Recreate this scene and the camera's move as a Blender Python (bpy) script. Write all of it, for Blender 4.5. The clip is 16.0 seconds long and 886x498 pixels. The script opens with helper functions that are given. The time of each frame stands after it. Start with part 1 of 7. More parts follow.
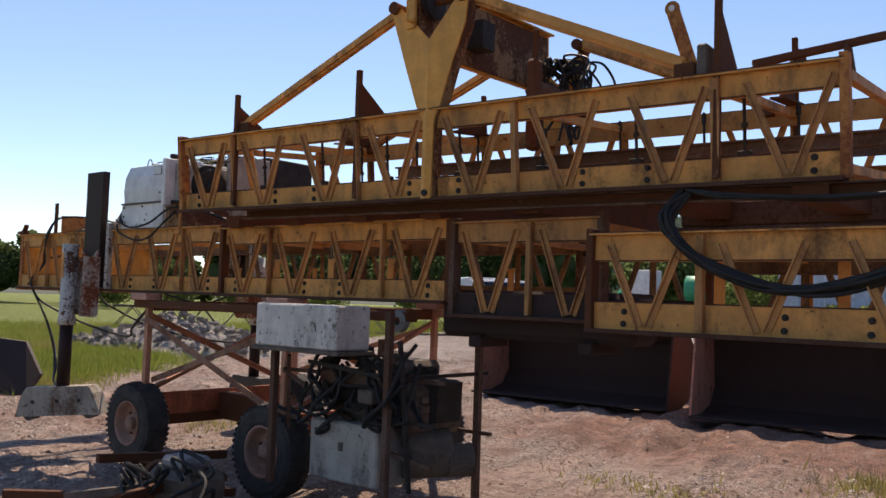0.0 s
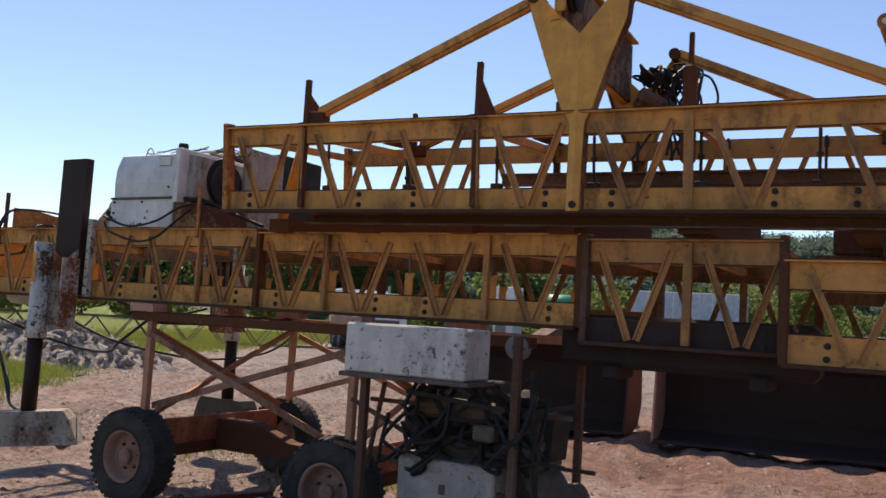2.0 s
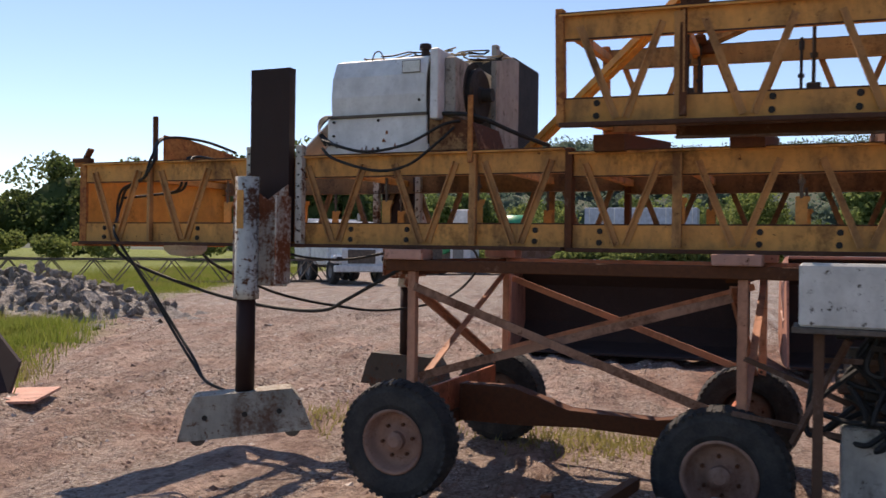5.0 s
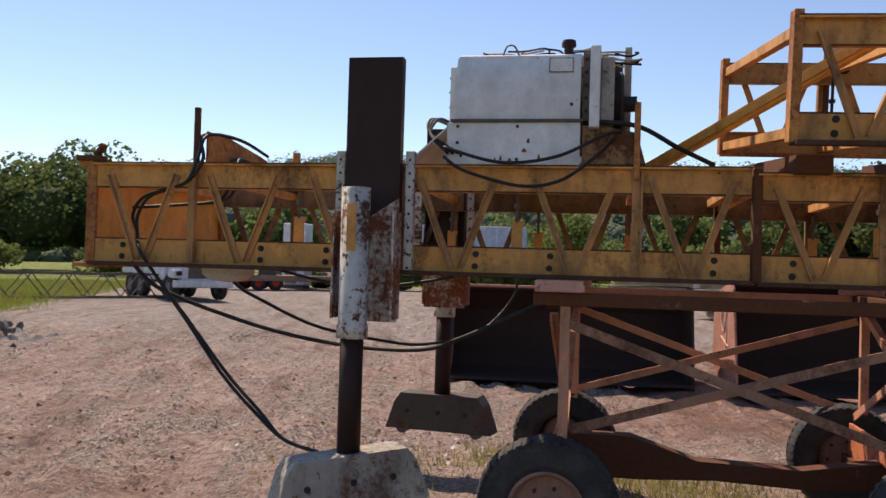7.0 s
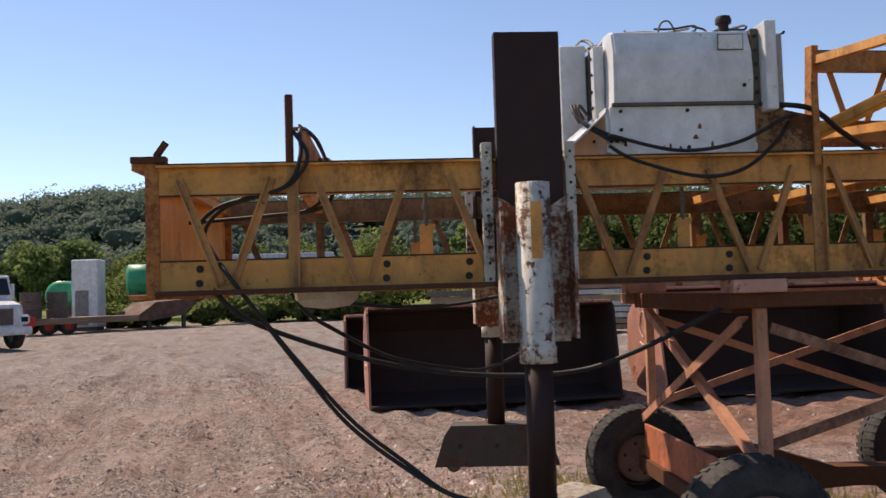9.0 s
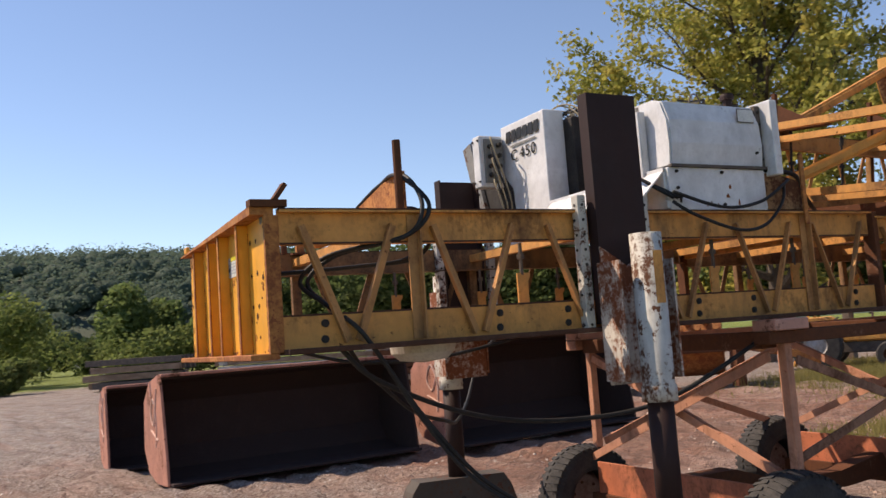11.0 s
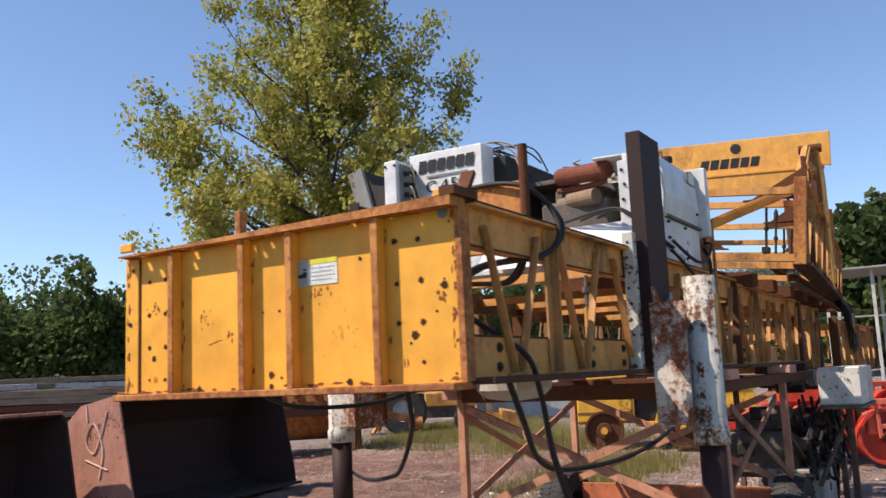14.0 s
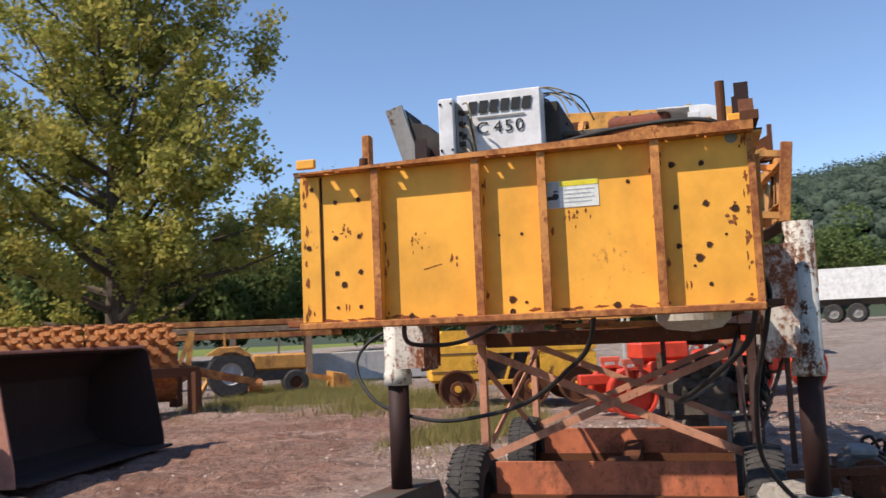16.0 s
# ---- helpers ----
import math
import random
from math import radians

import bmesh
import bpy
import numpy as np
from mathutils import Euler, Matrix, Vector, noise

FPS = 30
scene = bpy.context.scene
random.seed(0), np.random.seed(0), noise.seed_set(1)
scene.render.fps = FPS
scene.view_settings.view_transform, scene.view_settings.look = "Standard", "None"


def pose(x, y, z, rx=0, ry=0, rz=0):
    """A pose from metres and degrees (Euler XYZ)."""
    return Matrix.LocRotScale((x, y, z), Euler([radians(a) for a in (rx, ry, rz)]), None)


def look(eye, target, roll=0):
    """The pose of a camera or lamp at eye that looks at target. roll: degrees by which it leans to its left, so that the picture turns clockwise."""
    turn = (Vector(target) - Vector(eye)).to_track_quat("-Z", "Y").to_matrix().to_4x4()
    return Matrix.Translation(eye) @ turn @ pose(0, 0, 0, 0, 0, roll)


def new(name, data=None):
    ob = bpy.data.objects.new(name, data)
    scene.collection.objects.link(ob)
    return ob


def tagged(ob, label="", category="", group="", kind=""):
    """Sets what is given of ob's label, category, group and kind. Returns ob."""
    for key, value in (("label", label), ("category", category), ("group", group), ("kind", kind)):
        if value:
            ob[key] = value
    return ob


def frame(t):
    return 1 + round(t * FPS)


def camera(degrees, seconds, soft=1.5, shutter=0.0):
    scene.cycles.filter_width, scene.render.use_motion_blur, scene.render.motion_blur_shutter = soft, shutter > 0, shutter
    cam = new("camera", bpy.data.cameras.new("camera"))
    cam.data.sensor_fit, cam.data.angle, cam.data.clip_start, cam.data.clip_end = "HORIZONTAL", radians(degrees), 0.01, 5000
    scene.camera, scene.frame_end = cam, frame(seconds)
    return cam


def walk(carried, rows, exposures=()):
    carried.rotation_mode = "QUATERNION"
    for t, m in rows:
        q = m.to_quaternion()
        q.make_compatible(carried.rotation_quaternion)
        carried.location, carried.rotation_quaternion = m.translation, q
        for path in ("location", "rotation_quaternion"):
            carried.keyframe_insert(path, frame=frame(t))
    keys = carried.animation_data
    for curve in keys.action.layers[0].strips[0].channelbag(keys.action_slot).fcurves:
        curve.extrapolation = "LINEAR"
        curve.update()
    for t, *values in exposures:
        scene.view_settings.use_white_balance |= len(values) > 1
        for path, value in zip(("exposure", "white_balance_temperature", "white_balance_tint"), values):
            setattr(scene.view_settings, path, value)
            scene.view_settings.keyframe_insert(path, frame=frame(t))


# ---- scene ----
cam = camera(53.6, 16.0, shutter=0.25)
METRES, EYE, TILT, LEAN, TURN = 16.0, 1.58, 0.0, 0.0, 40.0
ROWS = [
    (0.0, 0.0, 0.0, 0.0, -0.11, 3.38, -1.89),
    (0.5, -0.0276, 0.0101, 0.0008, -3.75, 4.88, -1.95),
    (1.0, -0.0577, 0.0229, 0.0006, -7.67, 6.52, -2.7),
    (1.5, -0.0827, 0.0406, 0.0008, -9.64, 5.79, -2.69),
    (2.0, -0.1105, 0.0542, -0.0007, -10.89, 4.64, -3.44),
    (2.5, -0.1364, 0.0689, -0.0006, -12.09, 3.8, -3.01),
    (3.0, -0.1601, 0.0936, 0.0001, -12.19, 3.43, -2.86),
    (3.5, -0.1858, 0.1133, 0.0004, -13.0, 2.99, -2.55),
    (4.0, -0.2082, 0.1381, -0.0004, -14.14, 2.15, -1.45),
    (4.5, -0.233, 0.1585, -0.0015, -14.93, 0.65, -1.11),
    (5.0, -0.2567, 0.1771, -0.0001, -16.56, -0.14, -0.78),
    (5.2, -0.266, 0.1865, 0.0, -16.5, 0.0, -0.7),
    (7.3, -0.3605, 0.291, 0.0025, -32.15, 1.49, -1.0),
    (7.5, -0.3675, 0.3008, 0.0004, -33.68, 1.85, -0.31),
    (8.0, -0.3836, 0.3316, 0.0007, -36.56, 2.06, 0.37),
    (8.5, -0.4053, 0.3559, 0.0009, -40.69, 2.42, 0.45),
    (9.0, -0.4186, 0.3867, -0.002, -43.76, 2.77, 1.76),
    (9.2, -0.4255, 0.3987, 0.0001, -45.08, 3.07, 2.3),
    (11.3, -0.4967, 0.5201, 0.0017, -70.37, 5.67, 4.88),
    (11.5, -0.4938, 0.5324, 0.0026, -72.3, 5.44, 5.51),
    (12.0, -0.5027, 0.5586, 0.0017, -81.64, 5.34, 5.42),
    (12.5, -0.4922, 0.5799, 0.0041, -89.93, 5.04, 3.57),
    (13.0, -0.4934, 0.6049, 0.0027, -96.69, 5.84, 2.97),
    (13.5, -0.4929, 0.6344, 0.0017, -98.5, 7.34, 3.06),
    (14.0, -0.4816, 0.6637, 0.0013, -98.83, 8.16, 2.5),
    (14.5, -0.4794, 0.6921, -0.0011, -102.37, 8.39, 1.4),
    (15.0, -0.466, 0.7171, -0.0017, -104.7, 7.42, 1.27),
    (15.5, -0.4579, 0.7459, -0.0031, -107.89, 5.67, 1.2),
    (16.0, -0.4451, 0.7674, -0.0039, -113.77, 5.46, 2.39),
]
EXPOSURES = [(0.0, 0.28, 7350, 18), (5.0, 0.28, 7400, 19), (9.0, 0.25, 7500, 19), (11.5, 0.34, 7450, 18), (12.5, 0.53, 7200, 16), (13.5, 0.5, 6850, 15), (14.5, 0.32, 6700, 14), (16.0, 0.32, 6650, 14)]
walk(cam, [(t, pose(0, 0, EYE, TILT, LEAN, TURN) @ pose(METRES * x, METRES * y, METRES * z, 90 + pitch, roll, yaw)) for t, x, y, z, yaw, pitch, roll in ROWS], EXPOSURES)
# ---- world, sun ----
world = bpy.data.worlds.new("sky")
scene.world = world
world.use_nodes = True
_n = world.node_tree.nodes
_sky = _n.new("ShaderNodeTexSky")
_sky.sky_type = "NISHITA"
_sky.sun_disc = False
SUN = Vector((-0.54, 0.59, 0.96)).normalized()
_sky.sun_elevation = math.asin(SUN.z)
_sky.sun_rotation = math.atan2(SUN.x, SUN.y)
_sky.altitude = 100
_sky.air_density = 0.9
_sky.dust_density = 0.0
_sky.ozone_density = 4.3
_n["Background"].inputs[1].default_value = 0.14
world.node_tree.links.new(_sky.outputs[0], _n["Background"].inputs[0])
sun = new("sun", bpy.data.lights.new("sun", "SUN"))
sun.data.energy, sun.data.angle, sun.data.color = 5.0, radians(0.53), (1.0, 0.90, 0.76)
sun.matrix_world = look(SUN * 60, (0, 0, 0))


# ---- building blocks ----
def mw(ob):
    return mw(ob.parent) @ ob.matrix_basis if ob.parent else ob.matrix_basis.copy()


def thing(name, loc, label, category, group="", kind=""):
    ob = new(name)
    ob.empty_display_size = 0.2
    ob.location = loc
    ob.matrix_basis = Matrix.Translation(loc)
    return tagged(ob, label, category, group, kind)


def part(name, bm, material, parent=None, label="", smooth=False):
    """One mesh object under a thing or part; the bmesh is in world metres."""
    if parent:
        bm.transform(mw(parent).inverted())
    bmesh.ops.recalc_face_normals(bm, faces=bm.faces)
    me = bpy.data.meshes.new(name)
    if smooth:
        for f in bm.faces:
            f.smooth = True
    bm.to_mesh(me)
    bm.free()
    me.materials.append(material)
    ob = new(name, me)
    ob.parent = parent
    if label:
        ob["label"] = label
    return ob


def piece(name, me, parent, m):
    """A part that shares its mesh with alike pieces; m is in world metres."""
    ob = new(name, me)
    ob.parent = parent
    ob.matrix_basis = mw(parent).inverted() @ m
    return ob


def mesh_of(name, bm, material):
    me = bpy.data.meshes.new(name)
    bm.to_mesh(me)
    bm.free()
    me.materials.append(material)
    return me


def B():
    return bmesh.new()


def hexa(bm, p):
    """A block from 8 corners: four below, four above, both in turn."""
    v = [bm.verts.new(q) for q in p]
    for f in ((3, 2, 1, 0), (4, 5, 6, 7), (0, 1, 5, 4), (1, 2, 6, 5), (2, 3, 7, 6), (3, 0, 4, 7)):
        bm.faces.new([v[i] for i in f])
    return v


def box(bm, x0, x1, y0, y1, z0, z1, bevel=0.0):
    v = hexa(bm, [(x0, y0, z0), (x1, y0, z0), (x1, y1, z0), (x0, y1, z0), (x0, y0, z1), (x1, y0, z1), (x1, y1, z1), (x0, y1, z1)])
    if bevel:
        es = {e for q in v for e in q.link_edges}
        bmesh.ops.bevel(bm, geom=list(es), offset=bevel, segments=1, affect="EDGES")
    return bm


def bar(bm, a, b, w, h, up=(0, 0, 1)):
    """A flat bar from a to b, w wide and h high along up."""
    a, b = Vector(a), Vector(b)
    d = (b - a).normalized()
    s = d.cross(Vector(up))
    if s.length < 1e-4:
        s = d.cross(Vector((1, 0, 0)))
    s.normalize()
    u = s.cross(d).normalized()
    s, u = s * w / 2, u * h / 2
    hexa(bm, [a - s - u, a + s - u, b + s - u, b - s - u, a - s + u, a + s + u, b + s + u, b - s + u])
    return bm


def angle_bar(bm, a, b, w, up, out, t=0.008):
    """An L section: one leg w wide in the plane seen along out, one leg standing towards out."""
    a, b, out = Vector(a), Vector(b), Vector(out)
    d = (b - a).normalized()
    s = d.cross(out).normalized()
    bar(bm, a, b, w, t, out)
    o = s * (w / 2 - t / 2) + out * (w * 0.35)
    bar(bm, a + o, b + o, t, w * 0.7, out)
    return bm


def cyl(bm, a, b, r, r2=None, n=16):
    a, b = Vector(a), Vector(b)
    r2 = r if r2 is None else r2
    d = (b - a).normalized()
    s = d.cross(Vector((0, 0, 1)))
    if s.length < 1e-3:
        s = Vector((1, 0, 0))
    s.normalize()
    u = s.cross(d)
    lo, hi = [], []
    for i in range(n):
        k = 2 * math.pi * i / n
        o = s * math.cos(k) + u * math.sin(k)
        lo.append(bm.verts.new(a + o * r))
        hi.append(bm.verts.new(b + o * r2))
    for i in range(n):
        bm.faces.new((lo[i], lo[(i + 1) % n], hi[(i + 1) % n], hi[i]))
    bm.faces.new(lo[::-1]), bm.faces.new(hi)
    return bm


def lathe(bm, c, axis, profile, n=32):
    """Turns (radius, offset along axis) pairs round an axis through c."""
    c, ax = Vector(c), Vector(axis).normalized()
    s = ax.cross(Vector((0, 0, 1)) if abs(ax.z) < 0.9 else Vector((1, 0, 0))).normalized()
    u = s.cross(ax)
    rings = []
    for r, o in profile:
        rings.append([bm.verts.new(c + ax * o + (s * math.cos(2 * math.pi * i / n) + u * math.sin(2 * math.pi * i / n)) * r) for i in range(n)])
    for p, q in zip(rings, rings[1:]):
        for i in range(n):
            bm.faces.new((p[i], p[(i + 1) % n], q[(i + 1) % n], q[i]))
    return bm


def prism(bm, pts, off):
    """A plate: a flat outline pushed along off."""
    off = Vector(off)
    lo = [bm.verts.new(Vector(p)) for p in pts]
    hi = [bm.verts.new(Vector(p) + off) for p in pts]
    n = len(pts)
    bm.faces.new(lo[::-1]), bm.faces.new(hi)
    for i in range(n):
        bm.faces.new((lo[i], lo[(i + 1) % n], hi[(i + 1) % n], hi[i]))
    return bm


def spline(pts, steps=8):
    pts = [Vector(p) for p in pts]
    q = [pts[0]] + pts + [pts[-1]]
    out = []
    for i in range(1, len(q) - 2):
        a, b, c, d = q[i - 1], q[i], q[i + 1], q[i + 2]
        for k in range(steps):
            t = k / steps
            out.append(0.5 * (2 * b + (c - a) * t + (2 * a - 5 * b + 4 * c - d) * t * t + (3 * b - a - 3 * c + d) * t ** 3))
    return out + [pts[-1]]


def tube(bm, pts, r, n=8, steps=8, r2=None):
    pts = spline(pts, steps)
    rings, ref, m = [], None, len(pts)
    for i, p in enumerate(pts):
        d = (pts[min(i + 1, m - 1)] - pts[max(i - 1, 0)]).normalized()
        if ref is None:
            ref = d.cross(Vector((0.31, 0.17, 0.93))).normalized()
        ref = (ref - d * ref.dot(d)).normalized()
        u = d.cross(ref)
        rr = r if r2 is None else r + (r2 - r) * i / (m - 1)
        rings.append([bm.verts.new(p + (ref * math.cos(2 * math.pi * k / n) + u * math.sin(2 * math.pi * k / n)) * rr) for k in range(n)])
    for p, q in zip(rings, rings[1:]):
        for k in range(n):
            bm.faces.new((p[k], p[(k + 1) % n], q[(k + 1) % n], q[k]))
    bm.faces.new(rings[0][::-1]), bm.faces.new(rings[-1])
    return bm


# ---- materials ----
def mat(name, rough=0.6, metal=0.0, spec=0.3):
    m = bpy.data.materials.new(name)
    m.use_nodes = True
    nt = m.node_tree
    b = nt.nodes["Principled BSDF"]
    b.inputs["Roughness"].default_value, b.inputs["Metallic"].default_value = rough, metal
    b.inputs["Specular IOR Level"].default_value = spec
    return m, nt, b


def node(nt, kind, **kw):
    n = nt.nodes.new(kind)
    for k, v in kw.items():
        if k in n.inputs:
            n.inputs[k].default_value = v
    return n


def noise_of(nt, scale, detail=5.0, rough=0.6, vec=None, stretch=None):
    n = node(nt, "ShaderNodeTexNoise", Scale=scale, Detail=detail, Roughness=rough)
    if vec is None:
        vec = nt.nodes.new("ShaderNodeTexCoord").outputs["Object"]
    if stretch:
        mp = nt.nodes.new("ShaderNodeMapping")
        mp.inputs["Scale"].default_value = stretch
        nt.links.new(vec, mp.inputs[0])
        vec = mp.outputs[0]
    nt.links.new(vec, n.inputs["Vector"])
    return n.outputs["Fac"]


def ramp(nt, fac, stops):
    r = nt.nodes.new("ShaderNodeValToRGB")
    els = r.color_ramp.elements
    while len(els) < len(stops):
        els.new(0.5)
    for e, (p, c) in zip(els, stops):
        e.position = p
        e.color = (*c, 1) if len(c) == 3 else c
    nt.links.new(fac, r.inputs[0])
    return r.outputs[0]


def mixc(nt, fac, a, b, mode="MIX"):
    m = nt.nodes.new("ShaderNodeMix")
    m.data_type, m.blend_type = "RGBA", mode
    for sock, v in ((0, fac), (6, a), (7, b)):
        if isinstance(v, (int, float)):
            m.inputs[sock].default_value = v
        elif isinstance(v, tuple):
            m.inputs[sock].default_value = (*v, 1)
        else:
            nt.links.new(v, m.inputs[sock])
    return m.outputs[2]


def math_of(nt, op, a, b=None):
    m = nt.nodes.new("ShaderNodeMath")
    m.operation = op
    for i, v in enumerate((a, b)):
        if v is None:
            continue
        if isinstance(v, (int, float)):
            m.inputs[i].default_value = v
        else:
            nt.links.new(v, m.inputs[i])
    return m.outputs[0]


def bump(nt, b, height, strength=0.3, dist=0.01):
    n = node(nt, "ShaderNodeBump", Strength=strength, Distance=dist)
    nt.links.new(height, n.inputs["Height"])
    nt.links.new(n.outputs[0], b.inputs["Normal"])


BLACK, WHITE = (0, 0, 0), (1, 1, 1)


def painted(name, colour, rust=0.45, rough=0.5, rust_a=(0.16, 0.055, 0.02), rust_b=(0.05, 0.022, 0.014), chip=0.62, grime=0.35, drip=True, soft=0.05, mottle=0.3):
    """Old paint over steel: faded coat, chips, rust patches with runs below them, grime."""
    m, nt, b = mat(name, rough)
    big = noise_of(nt, 2.3, 6, 0.62)
    fine = noise_of(nt, 38, 6, 0.7)
    run = noise_of(nt, 7, 6, 0.7, stretch=(1, 1, 0.32))
    tone = ramp(nt, noise_of(nt, 5, 4), [(0.3, tuple(c * 0.78 for c in colour)), (0.72, tuple(min(1, c * 1.1) for c in colour))])
    tone = mixc(nt, math_of(nt, "MULTIPLY", ramp(nt, noise_of(nt, 24, 5, 0.7), [(0.5, BLACK), (0.66, WHITE)]), mottle), tone, tuple(c * 0.62 for c in colour))
    patch = ramp(nt, noise_of(nt, 1.7, 6, 0.7), [(0.40, BLACK), (0.58, WHITE)])
    dirt = math_of(nt, "MULTIPLY", ramp(nt, run, [(0.40, BLACK), (0.62, WHITE)]), patch)
    base = mixc(nt, math_of(nt, "MULTIPLY", dirt, grime), tone, tuple(c * 0.30 + 0.02 for c in colour))
    rustc = mixc(nt, fine, rust_a, rust_b)
    mask = math_of(nt, "ADD", math_of(nt, "MULTIPLY", big, 0.6), math_of(nt, "MULTIPLY", fine, 0.4))
    if drip:
        mask = math_of(nt, "ADD", math_of(nt, "MULTIPLY", mask, 0.75), math_of(nt, "MULTIPLY", run, 0.25))
    lo = 0.72 - rust * 0.42
    mask = ramp(nt, mask, [(lo, BLACK), (lo + soft, WHITE)])
    chips = ramp(nt, noise_of(nt, 17, 8, 0.75), [(chip, BLACK), (chip + 0.03, WHITE)])
    allm = math_of(nt, "MAXIMUM", mask, chips)
    nt.links.new(mixc(nt, allm, base, rustc), b.inputs["Base Color"])
    nt.links.new(math_of(nt, "ADD", math_of(nt, "MULTIPLY", allm, 0.88 - rough), rough), b.inputs["Roughness"])
    bump(nt, b, math_of(nt, "SUBTRACT", math_of(nt, "MULTIPLY", fine, 0.5), math_of(nt, "MULTIPLY", allm, 0.35)), 0.35, 0.004)
    return m


def grained(name, a, b_, scale=8.0, rough=0.85, strength=0.3, dist=0.01, stretch=None, fine=60.0):
    m, nt, b = mat(name, rough)
    big = noise_of(nt, scale, 6, 0.65, stretch=stretch)
    f = noise_of(nt, fine, 5, 0.7)
    c = mixc(nt, ramp(nt, big, [(0.35, BLACK), (0.68, WHITE)]), a, b_)
    c = mixc(nt, math_of(nt, "MULTIPLY", ramp(nt, f, [(0.45, BLACK), (0.7, WHITE)]), 0.45), c, tuple(v * 0.45 for v in a))
    nt.links.new(c, b.inputs["Base Color"])
    bump(nt, b, math_of(nt, "ADD", math_of(nt, "MULTIPLY", big, 0.5), f), strength, dist)
    return m


YELLOW = painted("yellow_paint", (0.72, 0.34, 0.095), rust=0.49, rough=0.62, grime=0.85, chip=0.635, soft=0.16)
YELLOW_WEB = painted("rust_stained_yellow_web", (0.56, 0.28, 0.105), rust=0.52, rough=0.7, grime=0.8, rust_a=(0.20, 0.08, 0.035), rust_b=(0.09, 0.04, 0.025), soft=0.16)
DARK_EDGE = painted("black_rust_flange", (0.09, 0.045, 0.03), rust=0.6, rough=0.8, rust_a=(0.11, 0.045, 0.025), rust_b=(0.035, 0.02, 0.015))
# Far truss faces: their shade is put into these two darker yellows.
YELLOW_BACK = painted("weathered_shaded_yellow_back", (0.52, 0.255, 0.08), rust=0.5, rough=0.7, grime=0.7, soft=0.16)
YELLOW_SHADED = painted("shaded_far_yellow_paint", (0.29, 0.155, 0.068), rust=0.6, rough=0.75, grime=0.8, rust_a=(0.10, 0.05, 0.03), rust_b=(0.045, 0.028, 0.02), soft=0.14)
YELLOW_DIRTY = painted("dirty_yellow_paint", (0.33, 0.18, 0.08), rust=0.62, rough=0.7, grime=0.75)
YELLOW_CLEAN = painted("yellow_panel_paint", (0.86, 0.41, 0.055), rust=0.29, rough=0.5, chip=0.70, grime=0.12, mottle=0.06, rust_a=(0.30, 0.09, 0.03), rust_b=(0.12, 0.04, 0.02))
YELLOW_ARM = painted("yellow_beam_paint", (0.78, 0.385, 0.085), rust=0.38, rough=0.5, chip=0.69, grime=0.45, soft=0.16)
RUSTY = painted("rusty_steel", (0.20, 0.105, 0.07), rust=0.8, rough=0.75, grime=0.5)
DARK_RUST = painted("grimy_dark_rust", (0.16, 0.10, 0.078), rust=0.6, rough=0.8, rust_a=(0.15, 0.075, 0.045), rust_b=(0.06, 0.038, 0.028))
CAB_DIRTY = painted("stained_cabinet_paint", (0.42, 0.40, 0.36), rust=0.46, rough=0.65, chip=0.6, grime=0.8, rust_a=(0.12, 0.09, 0.07), rust_b=(0.05, 0.04, 0.035), soft=0.12)
TRACTOR = painted("rusty_tractor_paint", (0.62, 0.30, 0.075), rust=0.54, rough=0.7, grime=0.6, rust_a=(0.30, 0.11, 0.05), rust_b=(0.12, 0.05, 0.03), soft=0.12)
HOLE = grained("dark_bolt_hole", (0.035, 0.016, 0.010), (0.075, 0.032, 0.018), 25, 0.95)
STAIN = grained("rust_stain", (0.19, 0.058, 0.022), (0.33, 0.11, 0.036), 30, 0.9)
RUST_EDGE = painted("rusty_edge_paint", (0.58, 0.25, 0.075), rust=0.68, rough=0.8, chip=0.56, rust_a=(0.36, 0.115, 0.04), rust_b=(0.12, 0.042, 0.02), soft=0.12)
DARKBROWN = painted("dark_brown_steel", (0.030, 0.012, 0.010), rust=0.35, rough=0.65, rust_a=(0.042, 0.018, 0.014), rust_b=(0.02, 0.012, 0.01), chip=0.75)
WHITE_OLD = painted("chipped_white_paint", (0.60, 0.58, 0.52), rust=0.50, rough=0.6, chip=0.565, grime=0.6)
WHITE_SCUFF = painted("scuffed_white_paint", (0.66, 0.65, 0.61), rust=0.36, rough=0.55, chip=0.585, grime=0.55, rust_a=(0.13, 0.11, 0.09), rust_b=(0.05, 0.045, 0.04))
WHITE_RUST = painted("rust_eaten_white_paint", (0.62, 0.58, 0.52), rust=0.605, rough=0.65, chip=0.58, rust_a=(0.32, 0.10, 0.04), rust_b=(0.10, 0.036, 0.018), soft=0.07)
WHITE_HOOD = painted("white_hood_paint", (0.74, 0.75, 0.76), rust=0.33, rough=0.42, chip=0.70, grime=0.32)
ORANGE = painted("faded_orange_paint", (0.56, 0.265, 0.165), rust=0.46, rough=0.7, grime=0.6, soft=0.14, rust_a=(0.22, 0.075, 0.03), rust_b=(0.08, 0.035, 0.02))
AXLE_RED = painted("worn_red_orange_paint", (0.54, 0.165, 0.08), rust=0.52, rough=0.65, grime=0.5, chip=0.58, soft=0.10, rust_a=(0.34, 0.12, 0.055), rust_b=(0.10, 0.042, 0.026))
# Rusty brown for the near-side braces, darkened to carry their shade.
RIM = painted("rusty_shaded_brace_paint", (0.38, 0.20, 0.13), rust=0.62, rough=0.75, grime=0.6, soft=0.15)
